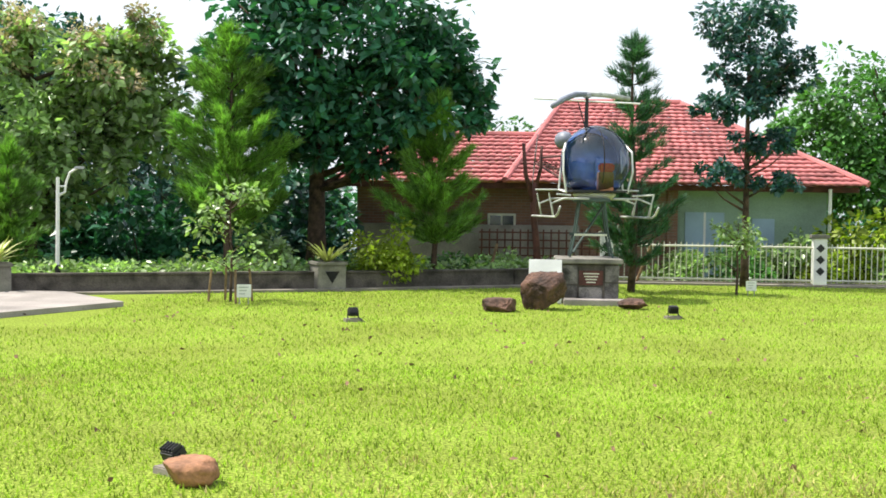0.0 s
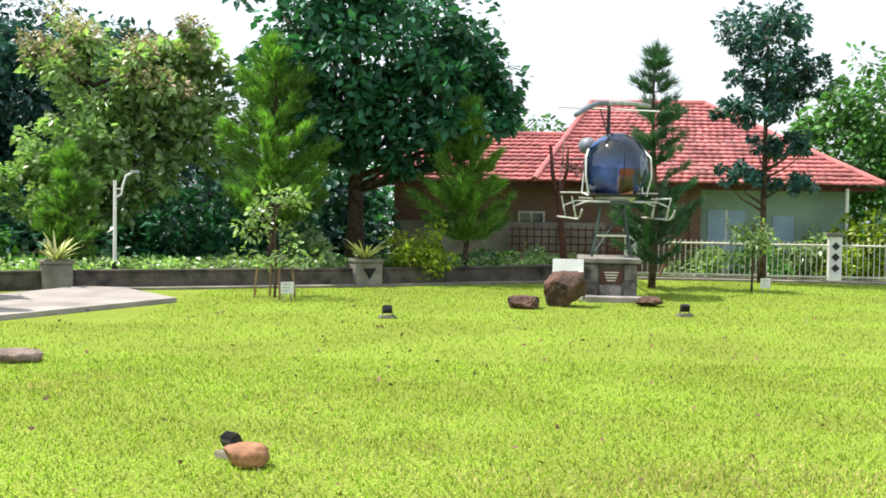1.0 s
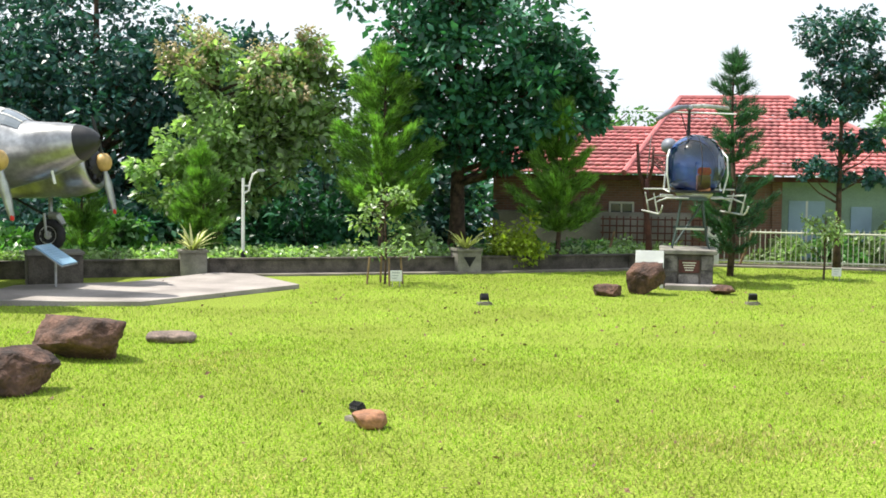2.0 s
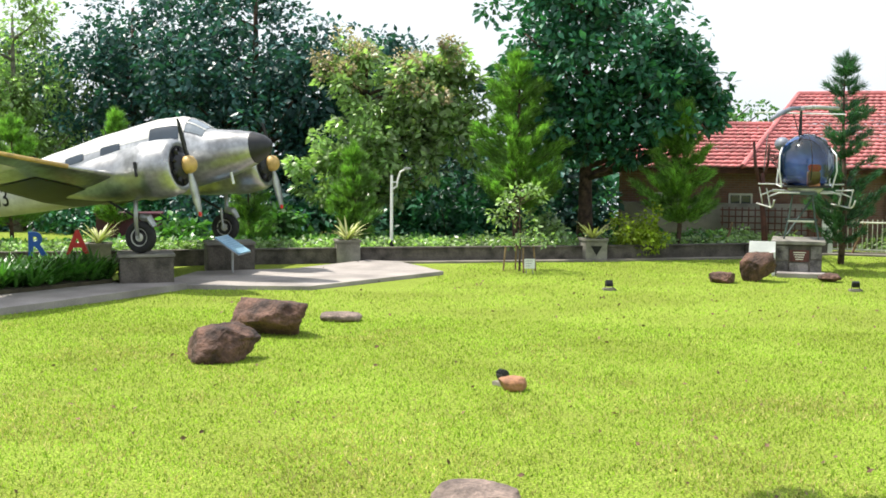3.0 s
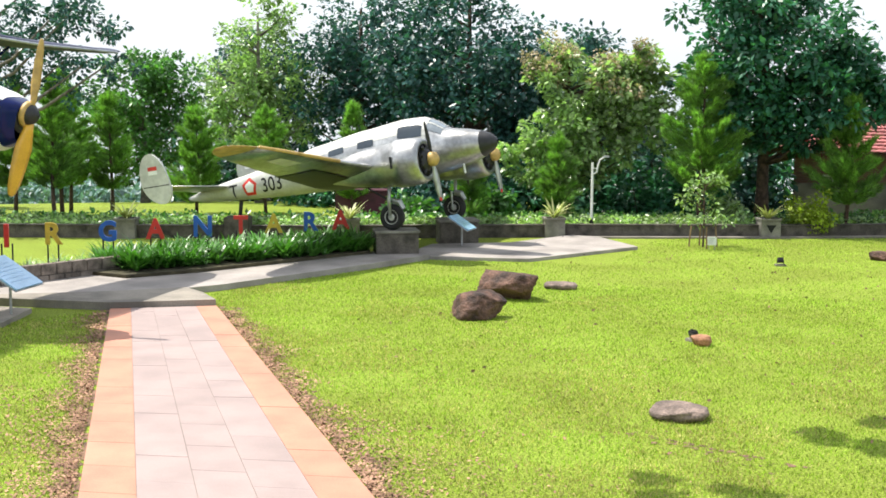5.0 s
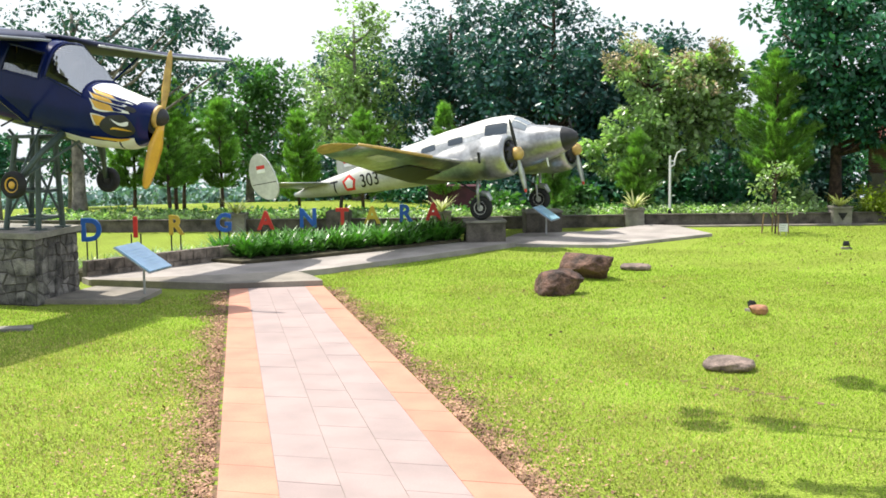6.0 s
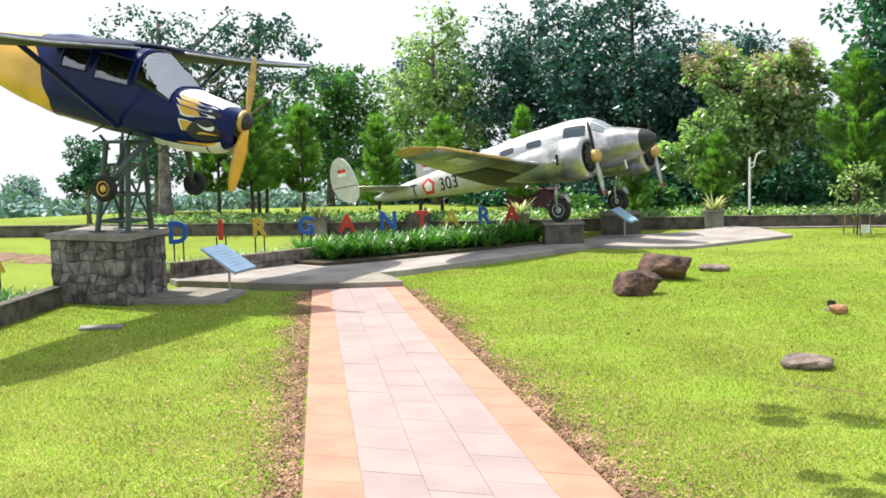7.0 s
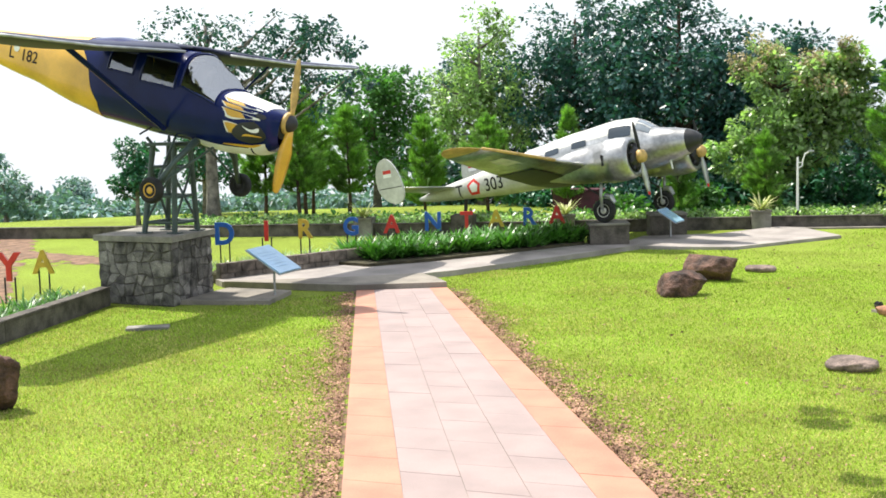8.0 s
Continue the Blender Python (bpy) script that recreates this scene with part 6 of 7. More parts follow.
def helicopter():
    t = thing("helicopter", "small old helicopter with a tinted glass bubble cockpit and open skids", "helicopter", pose(3.02, 25.75, 0, 0, 0, 7))
    # bubble
    bm = bmesh.new()
    bmesh.ops.create_uvsphere(bm, u_segments=40, v_segments=24, radius=1)
    for v in bm.verts:
        x, y, z = v.co
        z = z * (0.74 if z > 0 else 0.70)
        v.co = Vector((x * 0.69, y * 0.80, z + 2.74))
    bmesh.ops.delete(bm, geom=[v for v in bm.verts if v.co.z < 2.11], context="VERTS")
    b = part("bubble", bm, M_BUBBLE, t, "bluish tinted glass bubble", True)
    part("bubble_rim", tubem([(0.004 * 0, -0.80 * math.cos(a), 2.74 + 0.72 * math.sin(a)) for a in [math.pi * 0.72 * k / 20 - 0.6 for k in range(21)]], 0.012, 6), M_STEEL_DARK, b)
    part("chin_panel", lathe([(1.99, 0.26), (2.01, 0.34), (2.06, 0.40), (2.11, 0.44), (2.14, 0.40)], "z", 30), M_CREAM, t, "cream lower hull", True)
    for s in (-1, 1):
        part("door_frame", tubem([(s * 0.62, -0.22, 2.15), (s * 0.70, -0.30, 2.55), (s * 0.69, -0.25, 2.95), (s * 0.60, 0.0, 3.12), (s * 0.60, 0.25, 3.0), (s * 0.66, 0.30, 2.2), (s * 0.62, -0.22, 2.15)], 0.02, 8), M_WHITE, t, "white tube door frame")
        part("tank", lathe([(-0.28, 0.02), (-0.24, 0.12), (-0.08, 0.18), (0.08, 0.18), (0.24, 0.12), (0.28, 0.02)], "y", 20, (s * 0.48, 0.72, 3.22)), M_TANK, t, "dull blue-grey fuel tank", True)
        seat = part("seat", boxm(s * 0.30 - 0.22, -0.1, 2.25, s * 0.30 + 0.22, 0.32, 2.40, 0.03), M_NAVYGREY, t)
        part("seat_back", boxm(s * 0.30 - 0.20, 0.28, 2.40, s * 0.30 + 0.20, 0.38, 2.85, 0.03), M_NAVYGREY, seat)
    part("console", boxm(-0.03, -0.50, 2.15, 0.27, -0.30, 2.55, 0.02), M_RUST, t, "reddish instrument console")
    part("instrument", boxm(-0.02, -0.52, 2.55, 0.28, -0.36, 2.72, 0.03), M_RED, t, "orange-red instrument hood")
    part("cabin_floor", boxm(-0.55, -0.5, 2.15, 0.55, 0.5, 2.19), M_STEEL_DARK, t)
    part("firewall", lathe([(0.40, 0.02), (0.40, 0.58), (0.45, 0.58), (0.45, 0.02)], "y", 28, (0, 0, 2.74)), M_NAVYGREY, t)
    # engine and mast
    part("engine", boxm(-0.36, 0.6, 2.2, 0.36, 1.2, 2.9, 0.08), M_STEEL_DARK, t)
    mast = part("mast", tubem([(-0.08, 0.55, 2.9), (-0.08, 0.45, 3.5), (-0.08, 0.42, 4.12)], [0.05, 0.045, 0.035], 10), M_STEEL_DARK, t)
    part("rotor_hub", lathe([(4.06, 0.04), (4.08, 0.09), (4.14, 0.09), (4.18, 0.04)], "z", 16, (-0.08, 0.42, 0)), M_GREYMETAL, mast)
    part("rotor_blade", tubem([(-0.08, 0.42, 4.14), (-0.40, 0.1, 4.10), (-0.72, -0.25, 3.97), (-1.0, -0.6, 3.80)], [0.045, 0.06, 0.06, 0.05], 8), M_TANK, mast, "long grey rotor blade", True)
    part("rotor_blade", tubem([(-0.08, 0.42, 4.14), (0.35, 0.8, 4.17), (1.05, 1.4, 4.15)], [0.045, 0.055, 0.05], 8), M_SKID, mast, "long grey rotor blade", True)
    part("stabiliser_bar", tubem([(-1.20, 0.30, 4.02), (-0.08, 0.42, 4.0), (1.05, 0.52, 3.98)], 0.018, 6), M_WHITE, mast)
    part("rod", tubem([(-0.04, 0.36, 3.2), (-0.28, 0.36, 3.98)], 0.012, 6), M_STEEL_DARK, mast)
    # open tail truss
    for dx, dz in ((-0.26, 2.35), (0.26, 2.35), (0.0, 2.95)):
        part("tail_tube", tubem([(dx, 1.1, dz), (dx * 0.3, 5.6, 2.95 + (dz - 2.6) * 0.25)], 0.028, 6), M_DKWOOD, t)
    for k in range(9):
        y0 = 1.2 + 0.5 * k
        w = 0.26 * (1 - 0.7 * (y0 - 1.1) / 4.5)
        part("tail_brace", tubem([(-w, y0, 2.42 + 0.06 * k), (0, y0 + 0.3, 2.93), (w, y0, 2.42 + 0.06 * k), (-w, y0 + 0.4, 2.46 + 0.06 * k)], 0.014, 5), M_DKWOOD, t)
    part("tail_rotor", blade((-0.12, 5.6, 2.98), (-0.12, 5.3, 3.6), 0.10, 0.03), M_GREYMETAL, t)
    part("tail_rotor", blade((-0.12, 5.6, 2.98), (-0.12, 5.9, 2.4), 0.10, 0.03), M_GREYMETAL, t)
    # skids
    for s in (-1, 1):
        part("skid", tubem([(s * 0.96, -1.25, 1.86), (s * 0.96, -1.05, 1.72), (s * 0.96, -0.8, 1.66), (s * 0.96, 1.5, 1.66)], 0.021, 8), M_SKID, t, "pale tubular skid", True)
        part("outer_rail", tubem([(s * 0.95, -0.9, 2.10), (s * 0.62, -0.62, 2.08)], 0.018, 8), M_SKID, t)
        part("rail", tubem([(s * 1.08, 0.6, 2.20), (s * 0.45, 0.5, 2.20)], 0.018, 8), M_SKID, t)
        for y0 in (-0.62, 0.55):
            part("cross_tube", tubem([(s * 0.25, y0, 2.02), (s * 0.75, y0, 2.02), (s * 1.0, y0, 1.92), (s * 0.96, y0, 1.68)], 0.021, 8), M_SKID, t, smooth=True)
            part("skid_brace", tubem([(s * 1.05, y0, 2.12), (s * 0.95, y0 + 0.05, 1.68)], 0.016, 6), M_SKID, t)
    return t


def heli_stand():
    t = thing("helicopter_stand", "rusty green steel legs that carry the helicopter", "stand", pose(2.95, 25.65, 0.86, 0, 0, -3))
    for x0, y0 in ((-0.42, -0.35), (0.42, -0.35), (-0.42, 0.4), (0.42, 0.4)):
        part("leg", tubem([(x0, y0, 0), (x0 * 0.75, y0, 0.5), (x0 * 0.55, y0, 1.17)], 0.022, 8), M_STEEL_GREEN, t)
    part("cross_bar", boxm(-0.34, -0.38, 0.43, 0.30, -0.34, 0.47), M_CREAM, t)
    part("cross_bar", boxm(-0.40, 0.36, 0.42, 0.40, 0.44, 0.48), M_STEEL_GREEN, t)
    part("brace", tubem([(-0.36, -0.3, 0.1), (0.28, 0.35, 1.05)], 0.025, 6), M_STEEL_GREEN, t)
    part("cradle", boxm(-0.35, -0.42, 1.10, 0.35, 0.48, 1.17, 0.01), M_STEEL_GREEN, t)


M_TANK = mat("dull_tank_paint", (0.20, 0.22, 0.27), 0.5, vary=0.2, scale=4, bump=0.05)
M_SKID = mat("chalky_white_tube_paint", (0.50, 0.51, 0.48), 0.6, vary=0.25, scale=5, bump=0.05)
M_RUST = mat("faded_orange_paint", (0.42, 0.17, 0.10), 0.6, vary=0.25, scale=5, bump=0.1)
M_NAVYGREY = mat("blue_grey_bulkhead", (0.15, 0.23, 0.42), 0.5, vary=0.2, scale=3, bump=0.05)
heli_plinth()
white_board()
helicopter()
heli_stand()


def kiosk():
    t = thing("kiosk", "low maroon painted kiosk behind the garden wall", "kiosk", pose(-17.55, 30.3, 0, 0, 0, 22))
    part("counter", boxm(-1.0, -0.5, -0.3, 1.0, 0.5, 0.86, 0.02), M_MAROON, t)
    part("counter_top", boxm(-1.07, -0.57, 0.862, 1.07, 0.57, 0.92, 0.015), M_MAROON, t)
    for x in (-0.6, 0.0, 0.6):
        part("batten", boxm(x - 0.04, -0.525, -0.2, x + 0.04, -0.502, 0.84), M_MAROON, t)


M_MAROON = mat("maroon_paint", (0.075, 0.012, 0.028), 0.6, vary=0.25, scale=3, bump=0.1)
kiosk()


# ---- house behind the fence ----
def tile_plane(corners, course, wave, name, parent):
    """Tiled slope: corners are eave a, eave b, ridge b, ridge a. Courses overlap; each course is a row of rolls."""
    a, b, c, d = [Vector(p) for p in corners]
    n_rows = max(2, int(((d - a).length + (c - b).length) / 2 / course))
    nrm = (b - a).cross((d - a) if (d - a).length > 0.1 else (c - a)).normalized()
    if nrm.z < 0:
        nrm = -nrm
    verts, faces = [], []
    for i in range(n_rows):
        f0, f1 = i / n_rows, (i + 1) / n_rows
        p0, q0 = a.lerp(d, f0), b.lerp(c, f0)
        p1, q1 = a.lerp(d, f1), b.lerp(c, f1)
        cols = max(1, int((q0 - p0).length / wave))
        for j in range(cols):
            u0, u1 = j / cols, (j + 1) / cols
            base = len(verts)
            jit = 0.012 * noise.noise((i * 3.7, j * 2.9, 5))
            for k in range(5):
                u = u0 + (u1 - u0) * k / 4
                h = 0.022 * math.sin(math.pi * k / 4) + jit
                verts.append(p0.lerp(q0, u) + nrm * (h + 0.065))
                verts.append(p1.lerp(q1, u) + nrm * (h + 0.008))
                verts.append(p0.lerp(q0, u) + nrm * (h + 0.02))
            for k in range(4):
                o = base + 3 * k
                faces.append((o, o + 3, o + 4, o + 1))
                faces.append((o + 2, o + 5, o + 3, o))
    ob = mesh_np(name, np.array(verts), np.array(faces), M_ROOF)
    ob.parent = parent
    return tagged(ob, kind="stuff")


def house():
    t = thing("house", "single-storey brick house with a red tiled hip roof", "house")
    za = 2.47
    # main roof
    ea, eb, rb, ra = (1.6, 33.4, za), (11.0, 33.3, za), (7.0, 38.3, 4.92), (3.5, 38.3, 4.92)
    back_a, back_b = (1.6, 43.2, za), (11.0, 43.2, za)
    tile_plane((ea, eb, rb, ra), 0.30, 0.22, "roof", t)
    tile_plane((eb, back_b, rb, rb), 0.30, 0.22, "roof", t)
    tile_plane((back_a, ea, ra, ra), 0.30, 0.22, "roof", t)
    tile_plane((back_b, back_a, ra, rb), 0.30, 0.30, "roof", t)
    for p, q in ((ra, rb), (ra, ea), (rb, eb)):
        part("ridge_tiles", tubem([Vector(p) + Vector((0, 0, 0.04)), Vector(q) + Vector((0, 0, 0.06))], 0.09, 8), M_ROOF, t)
    # lower wing to the left
    la, lb, lrb, lra = (-2.9, 33.7, za), (3.2, 33.6, za), (3.2, 36.9, 3.85), (-1.4, 36.9, 3.85)
    tile_plane((la, lb, lrb, lra), 0.30, 0.22, "roof", t)
    tile_plane(((-2.9, 40.1, za), la, lra, lra), 0.30, 0.22, "roof", t)
    tile_plane(((3.2, 40.1, za), (-2.9, 40.1, za), lra, lrb), 0.30, 0.30, "roof", t)
    part("ridge_tiles", tubem([Vector(lra) + Vector((0, 0, 0.04)), Vector(lrb) + Vector((0, 0, 0.04))], 0.09, 8), M_ROOF, t)
    part("fascia", boxm(-2.85, 33.72, za - 0.16, 10.9, 33.76, za - 0.01), M_DKWOOD, t, "dark red-brown fascia board")
    part("soffit", boxm(-2.8, 33.77, za - 0.06, 10.8, 34.8, za - 0.02), M_WHITE, t)
    part("wall", boxm(-2.3, 34.5, -0.6, 6.3, 34.75, za - 0.07), M_BRICK, t, "brown brick wall")
    part("wall", boxm(6.301, 34.55, -0.6, 10.3, 34.8, za - 0.07), M_GREENWALL, t, "pale green rendered wall")
    part("wall", boxm(10.05, 34.81, -0.6, 10.3, 42.6, za - 0.07), M_GREENWALL, t)
    part("wall", boxm(-2.3, 34.76, -0.6, -2.05, 39.8, za - 0.07), M_GREYWALL, t)
    part("wall", boxm(-2.04, 39.55, -0.6, 10.04, 39.8, za - 0.07), M_GREYWALL, t)
    part("pilaster", boxm(6.0, 34.40, -0.6, 6.28, 34.499, za - 0.07, 0.01), M_BRICK, t)
    d = part("door", boxm(6.5, 34.50, -0.5, 7.55, 34.549, 1.75, 0.01), M_BLUEPANEL, t, "pale blue double door")
    part("door_frame", boxm(6.99, 34.485, -0.5, 7.05, 34.499, 1.75), M_WHITE, d)
    part("door", boxm(8.3, 34.50, -0.5, 8.9, 34.549, 1.6, 0.01), M_BLUEPANEL, t, "pale blue door")
    for x in (-1.3, 1.2):
        w = part("window", boxm(x, 34.42, 0.75, x + 0.75, 34.499, 1.65, 0.01), M_CREAM, t, "cream window frame")
        part("pane", boxm(x + 0.06, 34.41, 0.81, x + 0.35, 34.419, 1.59), M_GLASS_DARK, w)
        part("pane", boxm(x + 0.40, 34.41, 0.81, x + 0.69, 34.419, 1.59), M_GLASS_DARK, w)
    # lean-to wall in grey render
    part("annex_wall", boxm(-2.2, 33.9, -0.6, 3.6, 34.05, 1.35, 0.01), M_GREYWALL, t, "stained grey rendered yard wall")


def fence():
    z = 0.0
    posts = [(4.08, 31.95), (9.22, 31.45), (14.3, 31.0)]
    for x, y in posts:
        t = thing("gate_post", "white square gate post with dark diamond tiles", "gate post", pose(x, y, z, 0, 0, -5), group="gate posts")
        part("shaft", boxm(-0.16, -0.16, -0.1, 0.16, 0.16, 1.16, 0.01), M_WHITE, t)
        part("cap", boxm(-0.21, -0.21, 1.161, 0.21, 0.21, 1.25, 0.015), M_CAP, t, "grey stone cap")
        for k in range(3):
            part("diamond", boxm(-0.075, -0.006, -0.075, 0.075, 0.006, 0.075, 0, pose(0, -0.166, 0.92 - 0.28 * k) @ pose(0, 0, 0, 0, 45)), M_STEEL_DARK, t)
    for (x0, y0), (x1, y1) in zip(posts, posts[1:]):
        t = thing("fence_panel", "cream metal bar fence panel between white posts", "fence", group="fence panels")
        a, b = Vector((x0 + 0.17, y0, 0)), Vector((x1 - 0.17, y1, 0))
        for zz in (0.12, 0.93):
            part("rail", tubem([a + Vector((0, 0, zz)), b + Vector((0, 0, zz))], 0.028, 6), M_CREAM, t)
        n = int((b - a).length / 0.135)
        for k in range(1, n):
            p = a.lerp(b, k / n)
            part("bar", tubem([p + Vector((0, 0, 0.02)), p + Vector((0, 0, 1.02))], 0.013, 5), M_CREAM, t)
        part("plinth", boxm(0, -0.09, -0.1, (b - a).length, 0.09, 0.06, 0.01, Matrix.Translation(a) @ pose(0, 0, 0, 0, 0, math.degrees(math.atan2(b.y - a.y, b.x - a.x)))), M_CONC, t)


def trellis():
    t = thing("trellis", "dark red-brown wooden lattice screen", "trellis", pose(1.0, 33.4, 0, 0, 0, 0))
    for k in range(17):
        part("upright", boxm(0.2 * k, 0, 0, 0.2 * k + 0.04, 0.03, 1.25), M_DKWOOD, t)
    for k in range(6):
        part("slat", boxm(-0.05, -0.031, 0.15 + 0.2 * k, 3.3, -0.001, 0.19 + 0.2 * k), M_DKWOOD, t)


house()
fence()
trellis()
dead = thing("dead_trunk", "forked bare reddish-brown tree trunk", "tree trunk", pose(2.05, 29.6, 0))
part("trunk", tubem([(0.18, 0, -0.1), (0.12, 0, 0.9), (0.02, 0, 1.8), (0.06, 0.0, 2.4)], [0.10, 0.085, 0.07, 0.06], 8), M_DKWOOD, dead, smooth=True)
part("branch", tubem([(0.03, 0, 1.9), (-0.16, 0, 2.6), (-0.22, 0, 3.3)], [0.06, 0.05, 0.035], 8), M_DKWOOD, dead, smooth=True)
part("branch", tubem([(0.05, 0, 2.2), (0.18, 0, 2.7), (0.20, 0, 3.25)], [0.05, 0.04, 0.03], 8), M_DKWOOD, dead, smooth=True)
carport = thing("carport_post", "thin white post under the roof edge", "post", pose(10.1, 33.6, 0))
part("shaft", tubem([(0, 0, -0.6), (0, 0, 2.4)], 0.05, 8), M_WHITE, carport)
for x0, y0, x1, y1, z1 in ((4.75, 31.5, 5.05, 31.1, 0.95), (1.05, 30.4, 1.3, 30.6, 0.95)):
    st = thing("leaning_stake", "pale wooden stake leaning in the bed", "stake")
    part("shaft", tubem([(x0, y0, 0), (x1, y1, z1)], 0.035, 6), M_WOOD, st)


# ---- planting behind the walls ----
def ground_cover(line, depth0, depth1, count, size, material, seed, label, z=0.30, f0=0.0, f1=1.0):
    g = np.random.default_rng(seed)
    r = random.Random(seed)
    cs = []
    for _ in range(count):
        f = r.uniform(f0, f1)
        p = along(line, f)
        q = along(offset(line, 1.0), f)
        d = r.uniform(depth0, depth1)
        cs.append((p[0] + (q[0] - p[0]) * d, p[1] + (q[1] - p[1]) * d, z + r.uniform(-0.05, 0.12)))
    v, f = leaf_cloud(np.array(cs), np.full(count, 0.20), 16, size, seed)
    ob = mesh_np("ground_cover", v, f, material)
    return tagged(ob, label, "ground cover", kind="stuff")


ground_cover(WALL_LINE, 0.25, 1.7, 1300, 0.10, M_LF_LIGHT, 71, "low leafy light green ground cover behind the wall", 0.34, 0.15, 0.98)
ground_cover(WALL_LINE, 1.7, 3.2, 900, 0.12, M_LF_MID, 72, "leafy ground cover in the shade of the trees", 0.30, 0.15, 0.98)
for x, y, rx, rz, s, m, seed, lab in (
        (1.4, 31.2, 0.9, 0.9, 0.10, M_LF_LIGHT, 81, "loose green shrub by the yard wall"),
        (0.4, 30.4, 0.8, 0.7, 0.10, M_LF_MID, 82, "low green shrub behind the wall"),
        (6.0, 33.2, 0.9, 0.9, 0.10, M_LF_LIGHT, 83, "bright green shrub behind the fence"),
        (7.6, 32.9, 0.9, 1.0, 0.11, M_LF_MID, 84, "green shrub behind the fence"),
        (8.9, 33.2, 0.9, 1.3, 0.12, M_LF_LIGHT, 85, "bright green shrub by the house corner"),
        (10.6, 33.3, 1.1, 1.9, 0.14, M_LF_YEL, 86, "tall sunlit yellow-green shrub"),
        (12.4, 33.4, 1.3, 2.4, 0.15, M_LF_YEL, 87, "tall sunlit yellow-green shrub"),
        (14.4, 33.8, 1.4, 2.6, 0.15, M_LF_LIGHT, 88, "tall green shrub by the fence"),
        (9.8, 32.6, 0.7, 0.8, 0.11, M_LF_YEL, 89, "low yellow-green shrub behind the fence"),
        (11.4, 32.4, 0.8, 0.9, 0.11, M_LF_LIGHT, 90, "low green shrub behind the fence")):
    shrub(x, y, rx, rz, s, 26, 55, m, seed, lab, -0.1)
# dense undergrowth between the trunks; its dark leaf colour stands in for shade
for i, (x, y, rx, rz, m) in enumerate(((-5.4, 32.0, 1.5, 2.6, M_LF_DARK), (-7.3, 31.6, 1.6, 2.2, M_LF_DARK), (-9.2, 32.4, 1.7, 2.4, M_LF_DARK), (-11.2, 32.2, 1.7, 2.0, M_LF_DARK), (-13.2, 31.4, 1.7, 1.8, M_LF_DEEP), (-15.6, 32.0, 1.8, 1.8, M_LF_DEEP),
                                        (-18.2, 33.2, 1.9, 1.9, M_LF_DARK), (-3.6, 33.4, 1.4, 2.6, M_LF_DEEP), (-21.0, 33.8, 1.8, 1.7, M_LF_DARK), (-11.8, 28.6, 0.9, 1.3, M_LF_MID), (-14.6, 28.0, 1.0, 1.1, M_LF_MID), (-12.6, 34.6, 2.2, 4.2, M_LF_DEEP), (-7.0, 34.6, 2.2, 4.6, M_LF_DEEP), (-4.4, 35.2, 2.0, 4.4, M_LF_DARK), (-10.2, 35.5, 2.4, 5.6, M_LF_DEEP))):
    shrub(x, y, rx, rz, 0.19, 34, 50, m, 200 + i, "dense undergrowth between the trees with shade put into its leaf colour", -0.15, "undergrowth", "bush")
# more trees: grove behind the aircraft and the rim of the field
pine(-12.2, 26.9, 2.6, 1.3, 45, "small green pine behind the aircraft", M_LF_PINE, 0.12)
pine(-17.6, 29.5, 4.1, 1.5, 46, "slim pine behind the aircraft nose", M_LF_PINE, 0.15)
pine(-20.9, 29.0, 3.9, 2.4, 47, "bushy green pine behind the wing", M_LF_PINE, 0.12)
pine(-23.0, 27.6, 3.9, 2.7, 48, "bushy green pine behind the tail", M_LF_PINE, 0.12)
for k, (x, y, h, w) in enumerate(((-25.3, 22.2, 4.9, 2.3), (-26.2, 23.9, 5.2, 2.5), (-26.9, 25.4, 4.7, 2.3), (-27.4, 22.9, 4.8, 2.1), (-24.6, 24.5, 4.4, 2.2))):
    pine(x, y, h, w, 140 + k, "slender young pine at the field edge", M_LF_PINE, 0.25, group="pines at the field edge")
broad_tree(-27.6, 41.0, 7.6, 0.2, [(0, 0, 6.6, 2.0, 2, 1.7), (0.6, 0, 4.4, 2.6, 2, 2.0)], 0.2, 95, 46, M_LF_DEEP, M_BARK, 31, "dark green tree in the grove")
broad_tree(-17.6, 40.0, 7.5, 0.22, [(0, 0, 5.4, 2.6, 2, 2.0), (0.6, 0, 3.4, 2.8, 2, 1.7)], 0.2, 80, 46, M_LF_DARK, M_BARK, 32, "dark green tree in the grove")
broad_tree(-12.0, 40.5, 8.0, 0.22, [(0, 0, 5.6, 2.8, 2, 2.0), (1.6, 0, 4.4, 2.8, 2, 2.0)], 0.2, 80, 46, M_LF_DEEP, M_BARK, 33, "dark tree in the grove")
broad_tree(-34.5, 27.8, 6.0, 0.16, [(0, 0, 4.2, 1.5, 1.5, 1.5), (0.7, 0, 2.6, 1.7, 1.4, 1.2), (-0.7, 0, 2.2, 1.2, 1.2, 0.9), (0.5, 0, 5.4, 1.0, 1, 0.8)], 0.16, 95, 40, M_LF_DARK, M_BARK_GREY, 34, "green tree beside the field")
broad_tree(-32.4, 21.2, 3.8, 0.10, [(0, 0, 2.7, 0.75, 0.7, 0.8), (0.5, 0, 1.9, 0.8, 0.7, 0.6), (-0.4, 0, 1.6, 0.8, 0.7, 0.5)], 0.13, 70, 36, M_LF_DARK, M_BARK_GREY, 37, "small round dark tree on the lawn")
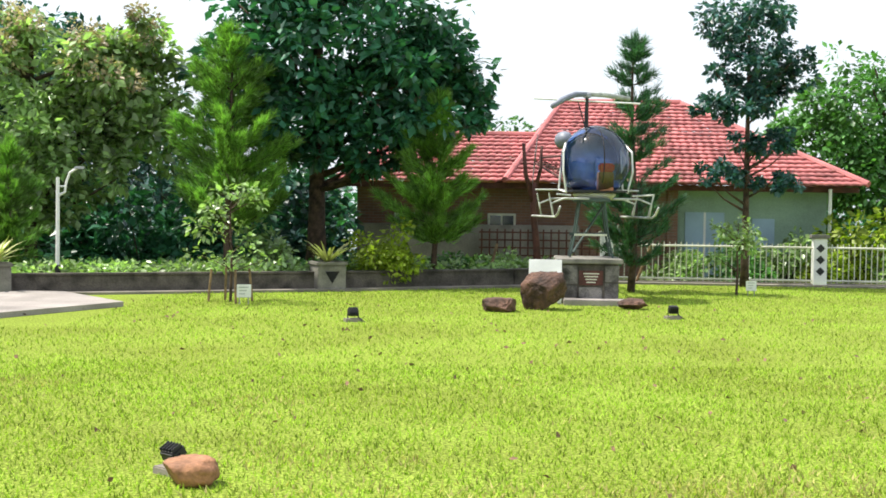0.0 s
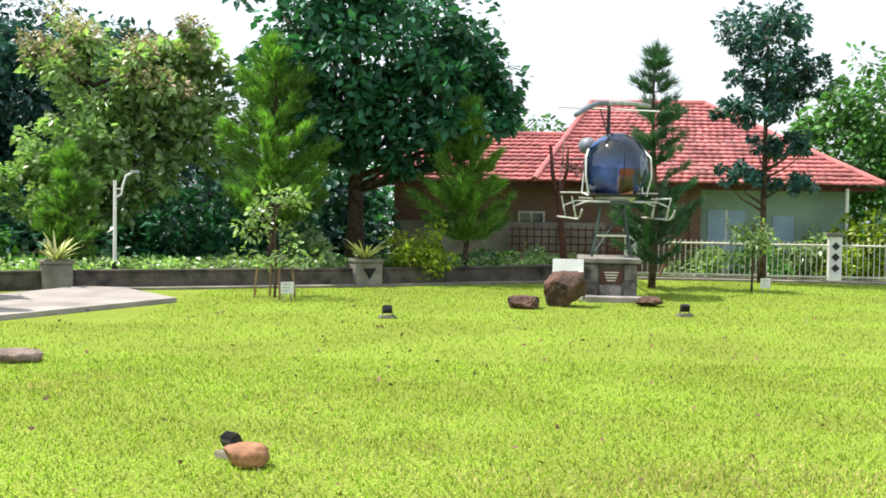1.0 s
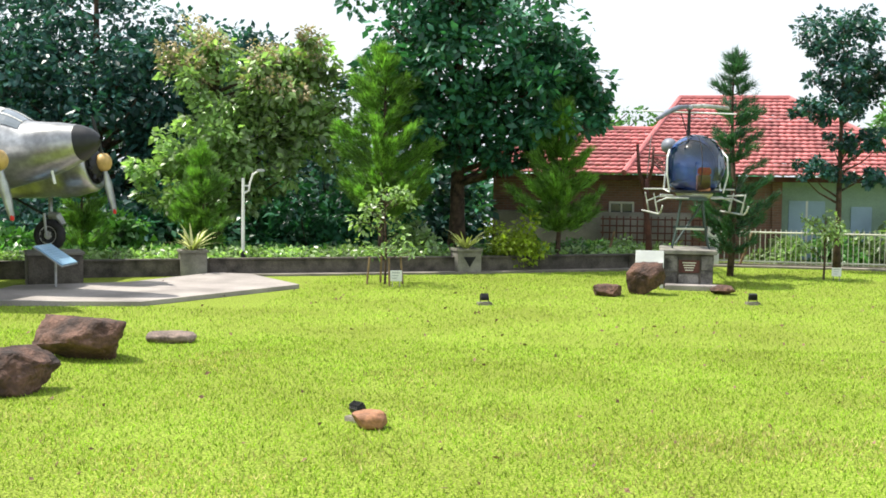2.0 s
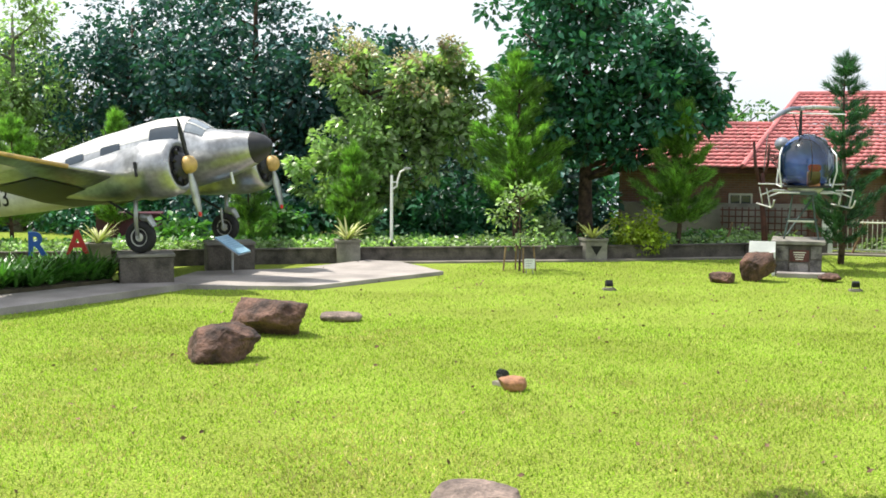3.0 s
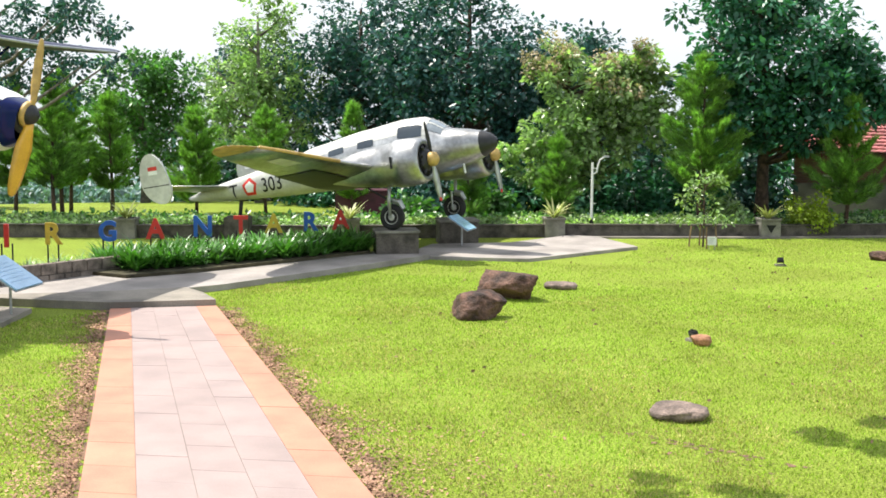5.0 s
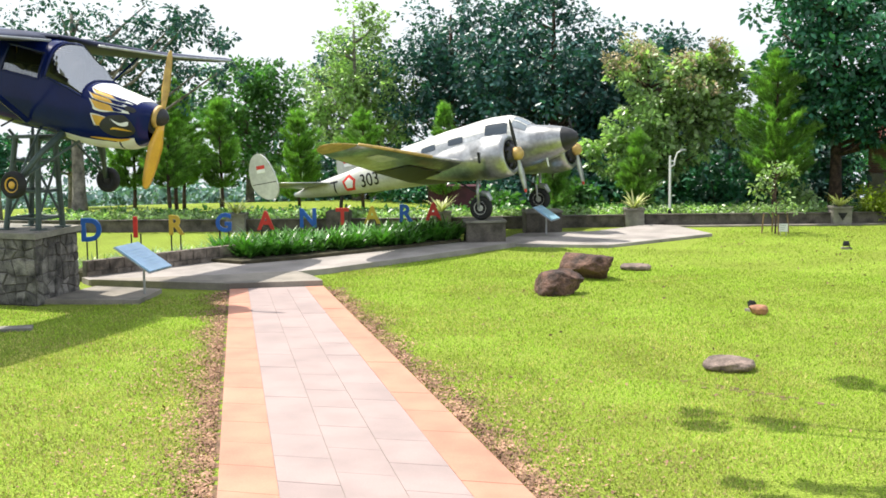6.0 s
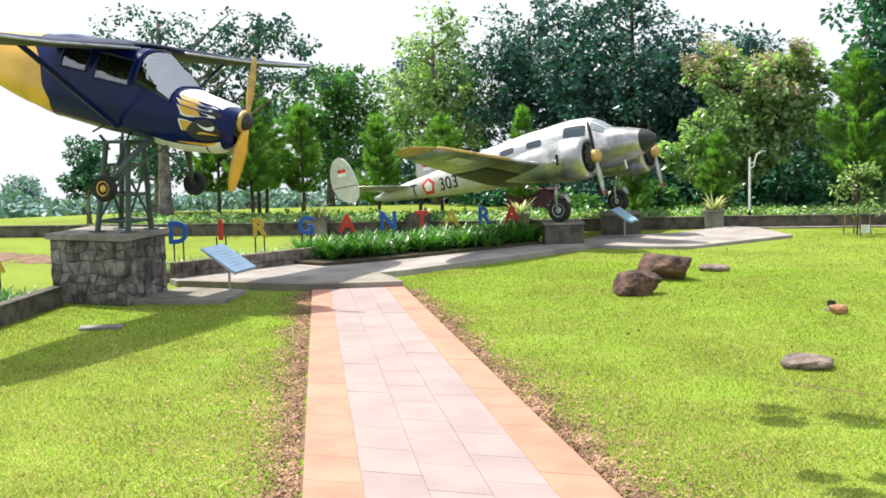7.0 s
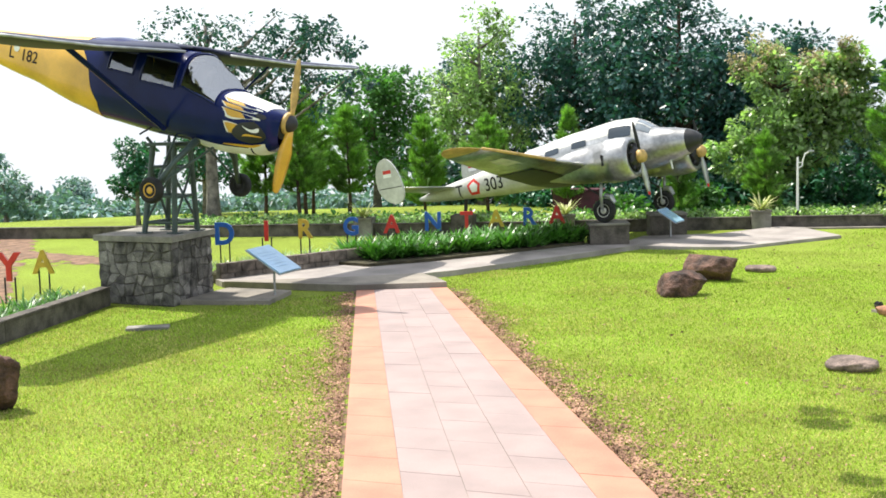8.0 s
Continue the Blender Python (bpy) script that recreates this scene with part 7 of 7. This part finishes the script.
broad_tree(-43.0, 24.0, 2.6, 0.12, [(0, 0, 1.5, 1.2, 1.2, 0.9), (-0.8, 0, 1.1, 1.0, 1.0, 0.7), (0.9, 0, 0.9, 1.1, 1.0, 0.6)], 0.15, 60, 40, M_LF_HAZE, M_BARK_GREY, 35, "green tree beside the field")
far = broad_tree(-75, 47, 9.0, 0.3, [(0, 0, 4.8, 3.6, 3, 2.6), (2.6, 0, 3.6, 3.0, 3, 2.2), (-2.4, 0, 3.4, 2.8, 3, 2.2), (0, -1, 1.9, 4.2, 2, 1.6)], 0.42, 80, 40, M_LF_HAZE, M_BARK, 36, "rounded tree on the far side of the field", group="trees across the field")
r_ = random.Random(17)
for k in range(20):
    a = radians(128 + k * 2.6 + r_.uniform(-0.8, 0.8))
    d = r_.uniform(84, 118)
    x, y = 3.1 + d * math.cos(a), -16.8 + d * math.sin(a)
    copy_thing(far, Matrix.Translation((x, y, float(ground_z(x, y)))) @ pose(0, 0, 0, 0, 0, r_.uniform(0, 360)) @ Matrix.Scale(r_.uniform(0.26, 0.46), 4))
def far_woods(a0, a1, d0, d1, height, count, size, material, seed, label):
    g = np.random.default_rng(seed)
    a, d = np.radians(g.uniform(a0, a1, count)), g.uniform(d0, d1, count)
    x, y = 3.1 + d * np.cos(a), -16.8 + d * np.sin(a)
    top = height * (0.75 + 0.5 * np.array([noise.noise((q * 14, seed, 0)) for q in a]))
    z = ground_z(x, y) + top * g.uniform(0.0, 1.0, count) ** 1.3
    v, f = leaf_cloud(np.stack([x, y, z], -1), np.full(count, height * 0.22), 30, size, seed)
    return tagged(mesh_np("far_woods", v, f, material), label, "woods", kind="stuff")


far_woods(98, 122, 66, 74, 4.5, 420, 0.36, M_LF_DEEP, 301, "dark woods behind the grove")
far_woods(118, 160, 84, 98, 1.9, 800, 0.34, M_LF_HAZE, 302, "belt of bushes along the far field edge, haze put into the leaf colour")
far_woods(60, 100, 66, 76, 5.0, 500, 0.36, M_LF_DARK, 303, "dark woods behind the house")
goal = thing("goal_frame", "white goal frame far off on the field", "goal", pose(-55.5, 26.6, float(ground_z(-55.5, 26.6)), 0, 0, 35))
part("post", tubem([(-1.3, 0, 0), (-1.3, 0, 1.0)], 0.05, 6), M_WHITE, goal)
part("post", tubem([(1.3, 0, 0), (1.3, 0, 1.0)], 0.05, 6), M_WHITE, goal)
part("crossbar", tubem([(-1.33, 0, 1.0), (1.33, 0, 1.0)], 0.05, 6), M_WHITE, goal)
pedestal()
fallen_leaves(420, 19)

tile_path()
block_wall([(-17.42, 7.88), (-15.95, 12.15)], 0.52, 0.26, 0.42, "low retaining wall of brown stone blocks", "block_wall")
